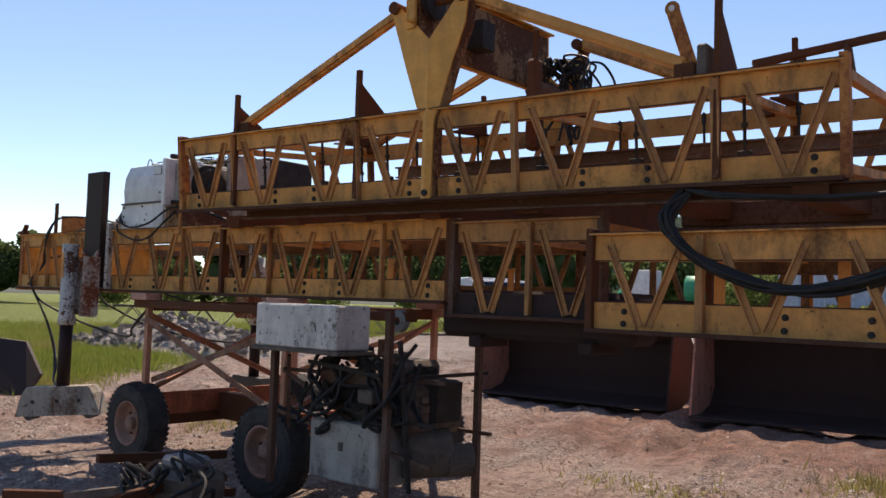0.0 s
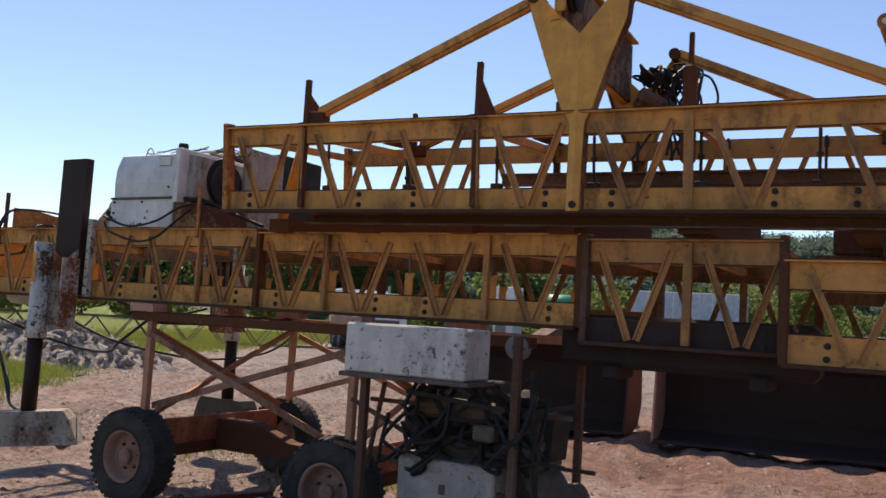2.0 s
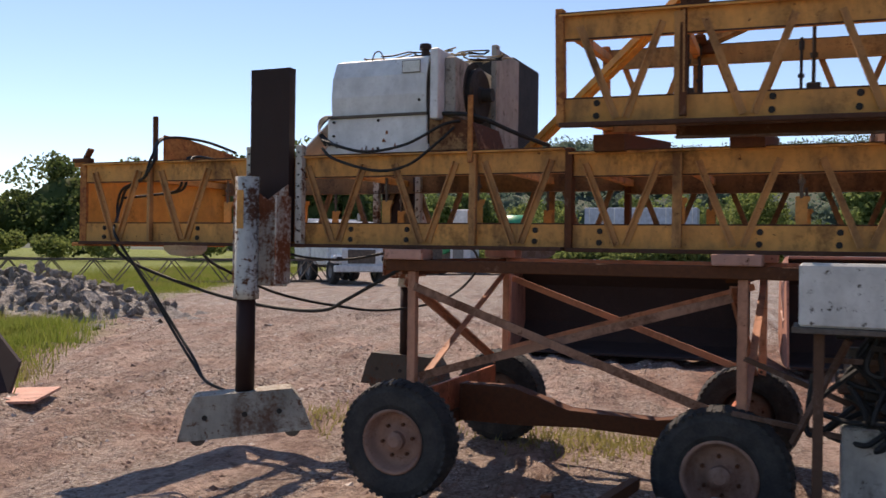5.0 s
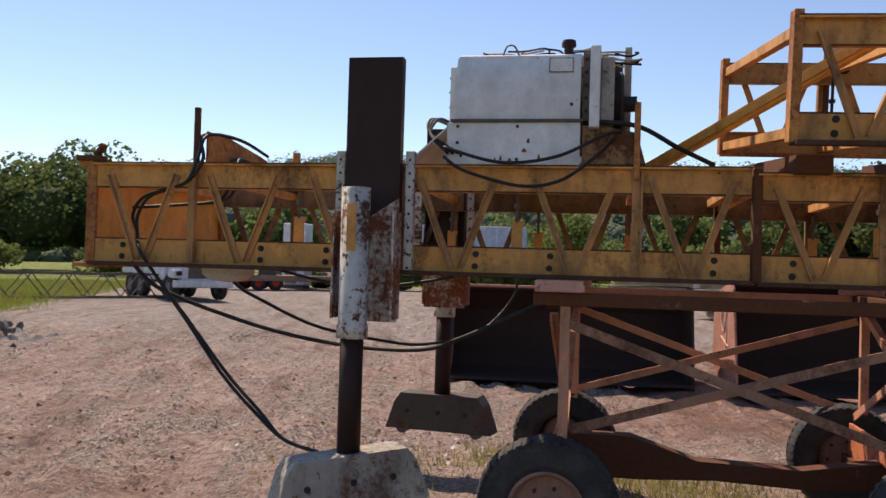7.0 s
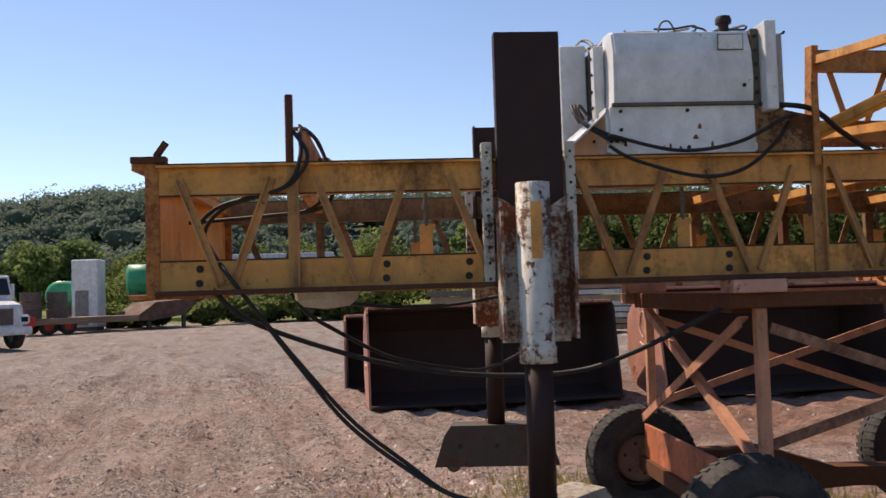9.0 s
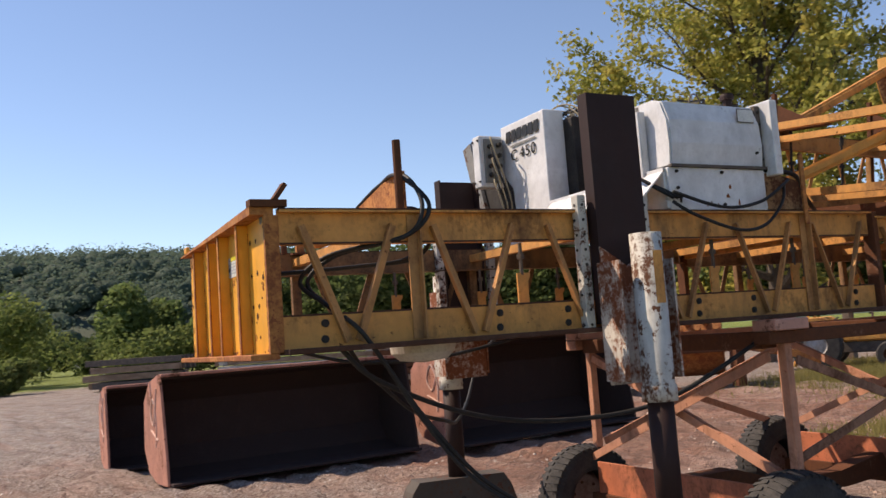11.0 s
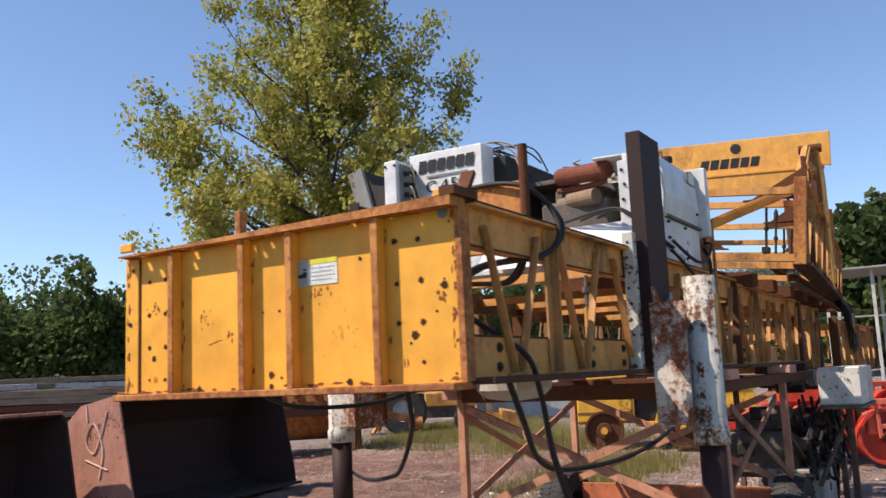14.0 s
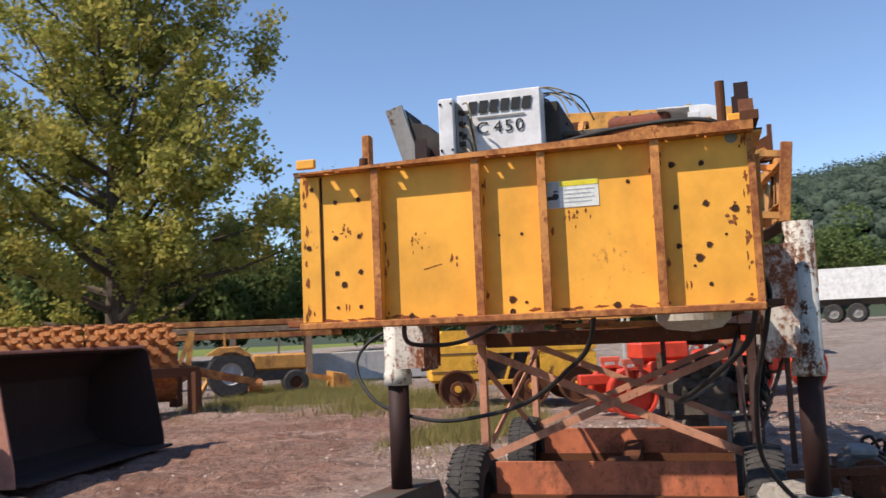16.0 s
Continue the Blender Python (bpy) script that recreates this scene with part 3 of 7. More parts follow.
def end_panel():
    x, t = -10.184, sec_a
    skew = Matrix.Identity(4)          # the plate stands slightly out of square
    skew[0][1], skew[0][3] = 0.026, -0.026 * 5.46

    def put(name, b, material, parent, label=""):
        b.transform(skew)
        return part(name, b, material, parent, label)

    def dot(name, me, parent, m):
        return piece(name, me, parent, skew @ m)
    b = B()
    box(b, x - 0.006, x + 0.006, YN - 0.005, YF + 0.005, ZL0, ZL1 - 0.009)
    p = put("end_panel", b, YELLOW_CLEAN, t, "sun-lit yellow end plate with rust streaks")
    b = B()
    box(b, x + 0.0065, x + 0.009, YN + 0.01, YF - 0.01, ZL0 + 0.01, ZL1 - 0.015)
    put("panel_back", b, YELLOW_ARM, p, "grimy brown back of the end plate")
    b = B()
    holes = [(6.20, 0.050), (6.144, 0.0725), (5.936, 0.067), (5.90, 0.042), (5.586, 0.049), (5.545, 0.066), (5.486, 0.048), (5.07, 0.033), (4.906, 0.030), (4.774, 0.030), (4.80, 0.056)]
    holed_plate(b, x - 0.073, x + 0.03, YN - 0.01, YF - 0.01, ZL1 - 0.008, ZL1 + 0.013, [(x - d + 0.0165, y) for y, d in holes], 0.013)
    for v in b.verts:
        v.co.z += 0.018 * (5.48 - v.co.y) if v.co.z > ZL1 else 0.0
    put("top_flange", b, RUST_EDGE, p, "rusty top flange with bolt holes")
    b = B()
    box(b, x - 0.095, x + 0.03, YN - 0.01, YF - 0.01, ZL0 - 0.026, ZL0, 0.004)
    put("lower_flange", b, RUST_EDGE, p, "rusty lower flange")
    ribs = (5.985, 5.585, 5.338, 4.937)
    for y in ribs:
        b = B()
        box(b, x - 0.054, x - 0.006, y - 0.009, y + 0.009, ZL0, ZL1 - 0.009, 0.002)
        put("rib", b, YELLOW_CLEAN, p)
        b = B()
        box(b, x - 0.060, x - 0.0545, y - 0.016, y + 0.016, ZL0, ZL1 - 0.009, 0.002)
        put("rib_edge", b, RUST_EDGE, p, "rusted outer edge of a rib")
    # angle along the far edge, with an open joint beside it
    b = B()
    box(b, x - 0.014, x - 0.0065, 6.238, YF + 0.012, ZL0 + 0.002, ZL1 - 0.011, 0.002)
    put("edge_strip", b, YELLOW_CLEAN, p)
    b = B()
    box(b, x - 0.0085, x - 0.0065, 6.228, 6.2375, ZL0 + 0.01, ZL1 - 0.015)
    put("open_joint", b, HOLE, p, "dark open joint")
    for y in (YN, YF):
        b = B()
        box(b, x - 0.012, x + 0.05, y - 0.012, y + 0.012, ZL0, ZL1 - 0.009)
        put("edge_angle", b, RUST_EDGE, p)
    for y in (YN + 0.03, YF - 0.03):
        b = B()
        box(b, x - 0.05, x - 0.03, y - 0.04, y + 0.04, ZL1 + 0.018, ZL1 + 0.055, 0.004)
        put("lug", b, YELLOW_CLEAN, p)
    b = B()
    cyl(b, (x - 0.0065, 4.68, 2.148), (x - 0.0085, 4.68, 2.148), 0.022, n=16)
    put("paint_spot", b, SPOT_BLUE, p, "faded blue-green paint spot")
    b = B()
    box(b, x - 0.0085, x - 0.0065, 5.142, 5.336, 1.950, 2.048)
    st = put("sticker", b, DECAL_WHITE, p, "white and yellow safety sticker")
    b = B()
    box(b, x - 0.0095, x - 0.0087, 5.143, 5.282, 2.028, 2.047)
    put("sticker_band", b, DECAL_YELLOW, st)
    b = B()
    box(b, x - 0.0095, x - 0.0087, 5.284, 5.335, 1.951, 2.047)
    put("picture_field", b, STICKER_GREY, st)
    b = B()
    cyl(b, (x - 0.0097, 5.298, 1.992), (x - 0.0105, 5.298, 1.992), 0.012)
    box(b, x - 0.0105, x - 0.0097, 5.305, 5.330, 1.980, 1.994)
    box(b, x - 0.0105, x - 0.0097, 5.290, 5.306, 2.008, 2.014)
    put("sticker_picture", b, DECAL_BLACK, st)
    for i in range(4):
        b = B()
        box(b, x - 0.0095, x - 0.0087, 5.156 + 0.012 * (i % 2), 5.268, 2.012 - i * 0.015, 2.016 - i * 0.015)
        put("print_line", b, STICKER_GREY, st)
    holes = [(6.173, 2.046, 1), (6.075, 2.049, 1), (6.175, 1.905, 1.1), (6.075, 1.905, 1), (6.172, 1.766, 1.1), (6.073, 1.766, 1.1), (6.143, 1.72, 1.4), (6.172, 1.632, 0.7), (6.076, 1.631, 0.9),
             (5.869, 1.585, 1.3), (5.477, 1.627, 1.4), (5.477, 1.584, 1.3), (5.425, 1.616, 0.6), (5.431, 1.868, 0.6), (5.515, 1.868, 0.5), (4.885, 2.069, 1.2), (4.784, 2.067, 1.1), (4.879, 1.92, 1),
             (4.778, 1.925, 1.2), (4.877, 1.782, 1), (4.776, 1.781, 1.1), (4.811, 1.738, 1.5), (4.778, 1.646, 0.8), (4.828, 1.712, 0.5), (5.098, 1.59, 1.4), (5.038, 2.026, 0.8), (4.683, 1.90, 1.5),
             (4.718, 1.814, 0.5), (6.27, 2.104, 1.1), (6.287, 1.871, 1.2)]
    b = B()
    g = random.Random(2)
    prism(b, [(0, 0.0135 * g.uniform(0.94, 1.05) * math.cos(6.283 * i / 12), 0.0135 * g.uniform(0.94, 1.05) * math.sin(6.283 * i / 12)) for i in range(12)], (-0.001, 0, 0))
    hole_me = mesh_of("bolt_hole", b, HOLE)
    for y, z, s in holes:
        dx = 0.0085 if y > 6.238 else 0.0
        dot("bolt_hole", hole_me, p, Matrix.Translation((x - 0.0075 - dx, y, z)) @ Matrix.Diagonal((1, s * 0.64, s * 0.64, 1)))
    g = random.Random(14)
    blots = []
    for q in range(6):
        b = B()
        prism(b, [(0, g.uniform(0.3, 1.25) * math.cos(6.283 * i / 15), g.uniform(0.3, 1.25) * math.sin(6.283 * i / 15)) for i in range(15)], (-0.0008, 0, 0))
        blots.append(mesh_of("rust_stain", b, STAIN))
    # rust rings round the holes, runs and scabs elsewhere
    spots = []
    for y, z, s in holes:
        if y < 6.238:
            spots.append((y, z, s * 0.0115, s * 0.0115))
    for y in ribs:
        spots += [(y + g.choice((-1, 1)) * g.uniform(0.012, 0.026), g.uniform(ZL0 + 0.02, ZL1), g.uniform(0.003, 0.008), g.uniform(0.008, 0.03)) for q in range(6)]
    spots += [(g.uniform(YN + 0.03, YF - 0.03), ZL0 + g.uniform(0.003, 0.014), g.uniform(0.008, 0.04), g.uniform(0.005, 0.011)) for q in range(22)]
    spots += [(YN + abs(g.normalvariate(0.0, 0.016)) + 0.012, g.uniform(ZL0 + 0.02, ZL1), g.uniform(0.003, 0.009), g.uniform(0.006, 0.022)) for q in range(18)]
    spots += [(YF - abs(g.normalvariate(0.0, 0.012)) - 0.004, g.uniform(ZL0 + 0.02, ZL1), g.uniform(0.004, 0.010), g.uniform(0.008, 0.03)) for q in range(12)]
    spots += [(5.24 + g.normalvariate(0, 0.03), 1.935 - abs(g.normalvariate(0, 0.028)), g.uniform(0.002, 0.005), g.uniform(0.004, 0.012)) for q in range(18)]
    spots += [(5.86 - abs(g.normalvariate(0, 0.03)), 1.875 + g.normalvariate(0, 0.022), g.uniform(0.002, 0.006), g.uniform(0.003, 0.008)) for q in range(14)]
    spots += [(5.70 + g.normalvariate(0, 0.012), 1.79 + g.normalvariate(0, 0.015), g.uniform(0.003, 0.006), g.uniform(0.006, 0.016)) for q in range(5)]
    spots += [(5.75 + 0.012 * q, 1.775 - 0.003 * q, 0.009, 0.0025) for q in range(6)]
    spots += [(6.13 + g.normalvariate(0, 0.022), 1.925 + g.normalvariate(0, 0.014), g.uniform(0.003, 0.007), g.uniform(0.003, 0.008)) for q in range(14)]
    spots += [(4.845 + 0.014 * q, 1.645, 0.004, 0.016) for q in range(2)] + [(6.125 + 0.014 * q, 1.63, 0.004, 0.016) for q in range(2)]
    spots += [(4.70 + g.normalvariate(0, 0.015), 1.885 + g.normalvariate(0, 0.02), g.uniform(0.004, 0.010), g.uniform(0.005, 0.014)) for q in range(10)]
    for i, (y, z, ry, rz) in enumerate(spots):
        dx = 0.0085 if y > 6.238 else 0.0
        dot("rust_stain", g.choice(blots), p, Matrix.Translation((x - 0.0062 - dx - 0.00002 * (i % 20), y, z)) @ Matrix.Diagonal((1, ry, rz, 1)))


SPOT_BLUE = grained("faded_blue_spot", (0.16, 0.20, 0.20), (0.26, 0.28, 0.26), 60, 0.7, 0.05)
STICKER_GREY = grained("grey_print", (0.36, 0.40, 0.45), (0.46, 0.50, 0.54), 40, 0.6, 0.05)
end_panel()

# the upper truss lies askew on the lower one
UT = pose(-6.28, 4.13, -0.03, 0, 0, 4.3)
UT_ROLL = UT @ pose(0, 0, 2.55, 5.5) @ Matrix.Translation((0, 0, -2.55))
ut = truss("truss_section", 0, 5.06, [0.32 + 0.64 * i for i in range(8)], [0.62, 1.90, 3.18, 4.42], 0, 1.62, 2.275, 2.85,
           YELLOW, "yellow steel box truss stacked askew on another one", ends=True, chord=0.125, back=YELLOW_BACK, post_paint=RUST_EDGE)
ut.matrix_basis = UT_ROLL @ ut.matrix_basis


def placed(t, m=UT):
    """Moves a thing that was built in the upper truss's own frame."""
    t.matrix_basis = m @ t.matrix_basis
    return t


def upright_brackets():
    for x, top, group in ((0.64, 3.17, 1), (1.90, 3.205, 1), (4.43, 3.325, 1)):
        for y, s in ((-0.02, 1), (1.64, -1)):
            t = thing("walkway_bracket", (x, y, 2.86), "brown steel upright with a triangular gusset plate", "bracket", "truss brackets")
            b = B()
            box(b, x - 0.018, x + 0.018, y - 0.018, y + 0.018, 2.30, top, 0.003)
            part("upright", b, RUSTY, t)
            b = B()
            prism(b, [(x - 0.005, y, 2.87), (x - 0.005, y + s * 0.42, 2.87), (x - 0.005, y + s * 0.04, top - 0.10), (x - 0.005, y, top - 0.08)], (0.01, 0, 0))
            part("gusset", b, RUSTY, t)
            b = B()
            box(b, x - 0.05, x + 0.05, y - 0.02, y + s * 0.46 if s > 0 else y + 0.02, 2.862, 2.875) if s > 0 else box(b, x - 0.05, x + 0.05, y - 0.46, y + 0.02, 2.862, 2.875)
            part("base_plate", b, RUSTY, t)
            placed(t, UT_ROLL if s < 0 else UT)


upright_brackets()


def pylon(y, s):
    """A folded steel V whose stem stands against the truss; s tells which way its face looks."""
    t = thing("pylon", (2.55, y, 2.24), "yellow folded steel pylon shaped like a V", "pylon", "carriage pylons")
    xa, xb, xm = 2.24, 2.79, 2.545
    lift = UT if s > 0 else UT @ Matrix.Translation((0, 0, 0.09))
    zt, zb = 3.575, 2.27
    arms = (([(2.30, 3.45), (2.255, 3.60), (2.20, 3.58), (2.242, 3.446), (2.344, 3.152), (2.443, 2.88), (2.492, 2.80), (2.502, 2.74), (2.502, zb)], -1),
            ([(2.72, 3.50), (2.765, 3.60), (2.83, 3.58), (2.812, 3.394), (2.715, 3.142), (2.63, 2.871), (2.592, 2.80), (2.586, 2.74), (2.580, zb)], 1))
    for outline, side in arms:
        pts = [(xm, y - s * 0.022, 3.315)] + [(x, y, z) for x, z in outline] + [(xm, y - s * 0.022, zb)]
        b = B()
        lo = [b.verts.new(p) for p in pts]
        hi = [b.verts.new((p[0], p[1] + s * 0.014, p[2])) for p in pts]
        mid = len(pts)
        for ring, flip in ((lo, 1), (hi, -1)):
            for i in range(1, mid - 1):
                b.faces.new((ring[0], ring[i], ring[i + 1])[::flip])
        for i in range(mid):
            b.faces.new((lo[i], lo[(i + 1) % mid], hi[(i + 1) % mid], hi[i]))
        part("face_plate", b, YELLOW_ARM, t)
        for (x0, z0), (x1, z1) in zip(outline[2:], outline[3:]):
            b = B()
            bar(b, (x0, y + s * 0.055, z0), (x1, y + s * 0.055, z1), 0.012, 0.085, (0, 1, 0))
            part("side_plate", b, YELLOW_DIRTY, t)
        xt = xa if side < 0 else xb
        b = B()
        cyl(b, (xt, y - s * 0.03, zt), (xt, y + s * 0.17, zt), 0.042, n=14)
        part("pin", b, RUSTY, t, "rusty pivot pin")
    b = B()
    cyl(b, (xm, y - s * 0.025, zb + 0.035), (xm, y + s * 0.02, zb + 0.035), 0.022, n=12)
    part("foot_bolt", b, BLACK_STEEL, t)
    placed(t, lift)
    # long struts down to the truss
    for xt, xe in ((xa, 0.70), (xb, 4.24)):
        st = thing("strut", (xe, y, 2.9), "yellow steel strut braced between pylon and truss", "strut", "pylon struts")
        b = B()
        bar(b, (xt, y + s * 0.10, zt + 0.015), (xe, y + s * 0.10, 2.945), 0.075, 0.075)
        bmesh.ops.bevel(b, geom=list(b.edges), offset=0.018, segments=2, affect="EDGES")
        part("tube", b, YELLOW, st)
        b = B()
        box(b, xe - 0.06, xe + 0.06, y + s * 0.10 - 0.05, y + s * 0.10 + 0.05, 2.862, 2.95, 0.006)
        part("foot", b, RUSTY, st)
        placed(st, lift)


pylon(-0.06, 1)
pylon(1.68, -1)


def cross_beam():
    """The lettered beam that joins both pylons."""
    t = thing("cross_beam", (2.5, 0.8, 3.4), "yellow lettered steel box beam across the pylons", "beam")
    x0, x1 = 2.41, 2.80
    b = B()
    box(b, x0 - 0.006, x0 + 0.006, -0.16, 1.76, 3.435, 3.765, 0.004)
    pl = part("name_plate", b, YELLOW_ARM, t, "yellow side plate with dark lettering")
    b = B()
    box(b, x0 - 0.05, x0 + 0.01, -0.10, 1.72, 3.405, 3.433, 0.003)
    box(b, x0 - 0.04, x0 + 0.01, 0.04, 1.66, 3.26, 3.405, 0.003)
    part("lower_flange", b, YELLOW_ARM, t)
    b = B()
    box(b, x0 + 0.008, x0 + 0.026, -0.06, 1.70, 3.27, 3.72)
    part("back_plate", b, YELLOW_DIRTY, t, "grimy brown back plate")
    b = B()
    box(b, x0 + 0.006, x0 + 0.06, -0.158, 1.758, 3.745, 3.763, 0.004)
    part("top_flange", b, YELLOW_ARM, t)
    b = B()
    box(b, x0 + 0.006, x0 + 0.06, -0.158, -0.138, 3.437, 3.745, 0.006)
    part("end_flange", b, YELLOW_ARM, t)
    # lettering as plain blocks
    for i in range(6):
        b = B()
        y = 1.05 - i * 0.096
        prism(b, [(x0 - 0.010, y, 3.49), (x0 - 0.010, y - 0.076, 3.49), (x0 - 0.010, y - 0.098, 3.585), (x0 - 0.010, y - 0.022, 3.585)], (0.003, 0, 0))
        part("letter_block", b, DECAL_BLACK, pl)
    b = B()
    cyl(b, (x0 - 0.007, 0.70, 3.68), (x0 - 0.010, 0.70, 3.68), 0.05, n=20)
    part("emblem", b, DECAL_BLACK, pl)
    b = B()
    lathe(b, (x0 + 0.06, 0.06, 3.60), (1, 0, 0), [(0.02, -0.035), (0.085, -0.035), (0.115, -0.02), (0.095, 0.0), (0.115, 0.02), (0.085, 0.03), (0.02, 0.03)], 24)
    part("sheave", b, BLACK_STEEL, t, "dark cable sheave")
    b = B()
    cyl(b, (x0 + 0.05, 0.06, 3.60), (2.76, 0.02, 3.585), 0.026, n=12)
    part("shaft", b, RUSTY, t, "rusty shaft")
    placed(t, UT @ pose(0, -0.16, 3.6, 2.6) @ Matrix.Translation((0, 0.16, -3.6)))


cross_beam()


def carriage():
    """The brown hoist carriage and the hose tangle behind the pylons."""
    t = thing("carriage", (3.0, 0.9, 2.9), "brown steel hoist carriage with a tangle of hoses", "carriage")
    b = B()
    bar(b, (2.46, 0.55, 3.50), (2.60, 0.55, 3.50), 0.16, 0.20)
    part("motor", b, BLACK_STEEL, t)
    b = B()
    bar(b, (2.58, 1.30, 3.30), (2.95, 1.52, 3.06), 0.10, 0.13)
    part("boom", b, YELLOW_DIRTY, t)
    b = B()
    cyl(b, (2.66, 1.10, 3.26), (2.86, 1.36, 3.18), 0.045, n=14)
    part("cylinder", b, DARK_RUST, t)
    b = B()
    box(b, 2.62, 2.74, 1.16, 1.34, 3.18, 3.30, 0.02)
    part("housing", b, RUSTY, t)
    b = B()
    box(b, 3.08, 3.16, 0.26, 0.36, 2.60, 3.20, 0.02)
    part("pole_socket", b, RUSTY, t)
    b = B()
    box(b, 3.105, 3.135, 0.30, 0.33, 3.20, 3.40, 0.004)
    part("pole", b, RUSTY, t)
    rnd = random.Random(4)
    for i in range(26):
        b = B()
        c = Vector((2.72 + rnd.uniform(-0.14, 0.16), 1.38 + rnd.uniform(-0.2, 0.2), 3.40))
        tube(b, [c, c + Vector((rnd.uniform(-.12, .12), rnd.uniform(-.1, .1), 0.08)), c + Vector((rnd.uniform(0, .22), rnd.uniform(-.15, .15), 0.04)),
                 c + Vector((rnd.uniform(0, .22), rnd.uniform(-.1, .1), -0.13)), c + Vector((rnd.uniform(-.1, .25), 0, -0.26 - 0.3 * (i % 4 == 0)))], 0.010, 6, 6)
        part("hose", b, HOSE, t)
    placed(t)
    lv = thing("lever_arm", (4.1, 0.05, 2.86), "upright rusty orange lever with an eye at its top", "lever")
    b = B()
    bar(b, (4.285, 0.05, 2.86), (4.145, 0.05, 3.285), 0.012, 0.075, (1, 0, 0.3))
    cyl(b, (4.145, 0.043, 3.285), (4.145, 0.057, 3.285), 0.042, n=18)
    part("bar", b, RUST_EDGE, lv)
    b = B()
    cyl(b, (4.145, 0.038, 3.285), (4.145, 0.062, 3.285), 0.018, n=12)
    part("eye", b, DECAL_WHITE, lv)
    b = B()
    box(b, 4.315, 4.375, -0.03, 0.10, 2.862, 3.04, 0.01)
    part("stop_block", b, IRON, lv)
    placed(lv)
    gr = thing("guard_rail", (4.7, 0.3, 2.86), "brown folded rail brackets over the truss end", "rail")
    b = B()
    bar(b, (4.60, 0.02, 2.90), (5.22, 0.25, 3.03), 0.05, 0.035)
    part("rail", b, RUSTY, gr)
    for xx in (4.80, 5.03):
        b = B()
        prism(b, [(xx, 0.05, 2.87), (xx, 0.35, 2.87), (xx, 0.22, 3.0), (xx, 0.12, 2.98)], (0.012, 0, 0))
        part("bracket", b, RUSTY, gr)
    placed(gr)
    br = thing("brace_tube", (-0.5, 1.4, 2.25), "rusty yellow tube leaning across the truss end", "brace")
    b = B()
    bar(b, (-0.55, 1.40, 2.26), (0.66, 0.02, 2.945), 0.075, 0.075)
    bmesh.ops.bevel(b, geom=list(b.edges), offset=0.016, segments=2, affect="EDGES")
    part("tube", b, YELLOW_ARM, br)
    placed(br)
    for y in (0.45, 1.2):
        rl = thing("rail_beam", (2.5, y, 2.30), "rust-brown steel rail beam inside the truss", "beam", "rail beams")
        b = B()
        box(b, 1.9, 5.3, y - 0.04, y + 0.04, 2.46, 2.472)
        box(b, 1.9, 5.3, y - 0.006, y + 0.006, 2.472, 2.53)
        box(b, 1.9, 5.3, y - 0.04, y + 0.04, 2.53, 2.542)
        part("beam", b, DARK_RUST, rl)
        placed(rl, UT_ROLL)


carriage()


def packing():
    """Timbers and steel between both trusses."""
    for x in (-6.1, -5.35, -4.6, -3.9, -3.1, -2.2, -1.4):
        t = thing("packing_beam", (x, 5.3, 2.18), "dark rusty packing beam between the trusses", "beam", "packing beams")
        b = B()
        hexa(b, [(x - 0.09, 4.5, 2.14), (x + 0.09, 4.5, 2.14), (x + 0.09, 6.15, 2.14), (x - 0.09, 6.15, 2.14), (x - 0.09, 4.5, 2.235), (x + 0.09, 4.5, 2.235), (x + 0.09, 6.15, 2.375), (x - 0.09, 6.15, 2.375)])
        part("beam", b, RUSTY, t)
    t = thing("side_rail", (-3.4, 4.35, 2.2), "long rusty steel channel under the upper truss", "beam")
    b = B()
    bar(b, (-5.7, 4.344, 2.213), (-0.9, 4.575, 2.189), 0.012, 0.075)
    part("web", b, RUSTY, t)
    for dz in (-0.033, 0.033):
        b = B()
        bar(b, (-5.7, 4.319, 2.213 + dz), (-0.9, 4.55, 2.189 + dz), 0.06, 0.010)
        part("flange", b, DARK_RUST, t)
    t = thing("packing_timber", (-1.3, 5.35, 1.99), "long dark greasy timber lying on the lower truss", "beam")
    b = B()
    box(b, -2.55, 0.6, 5.27, 5.43, 1.988, 2.10, 0.012)
    part("lower_timber", b, DARK_RUST, t)
    b = B()
    box(b, -2.45, 0.35, 5.29, 5.42, 2.102, 2.26, 0.012)
    part("upper_timber", b, DARK_RUST, t)


packing()


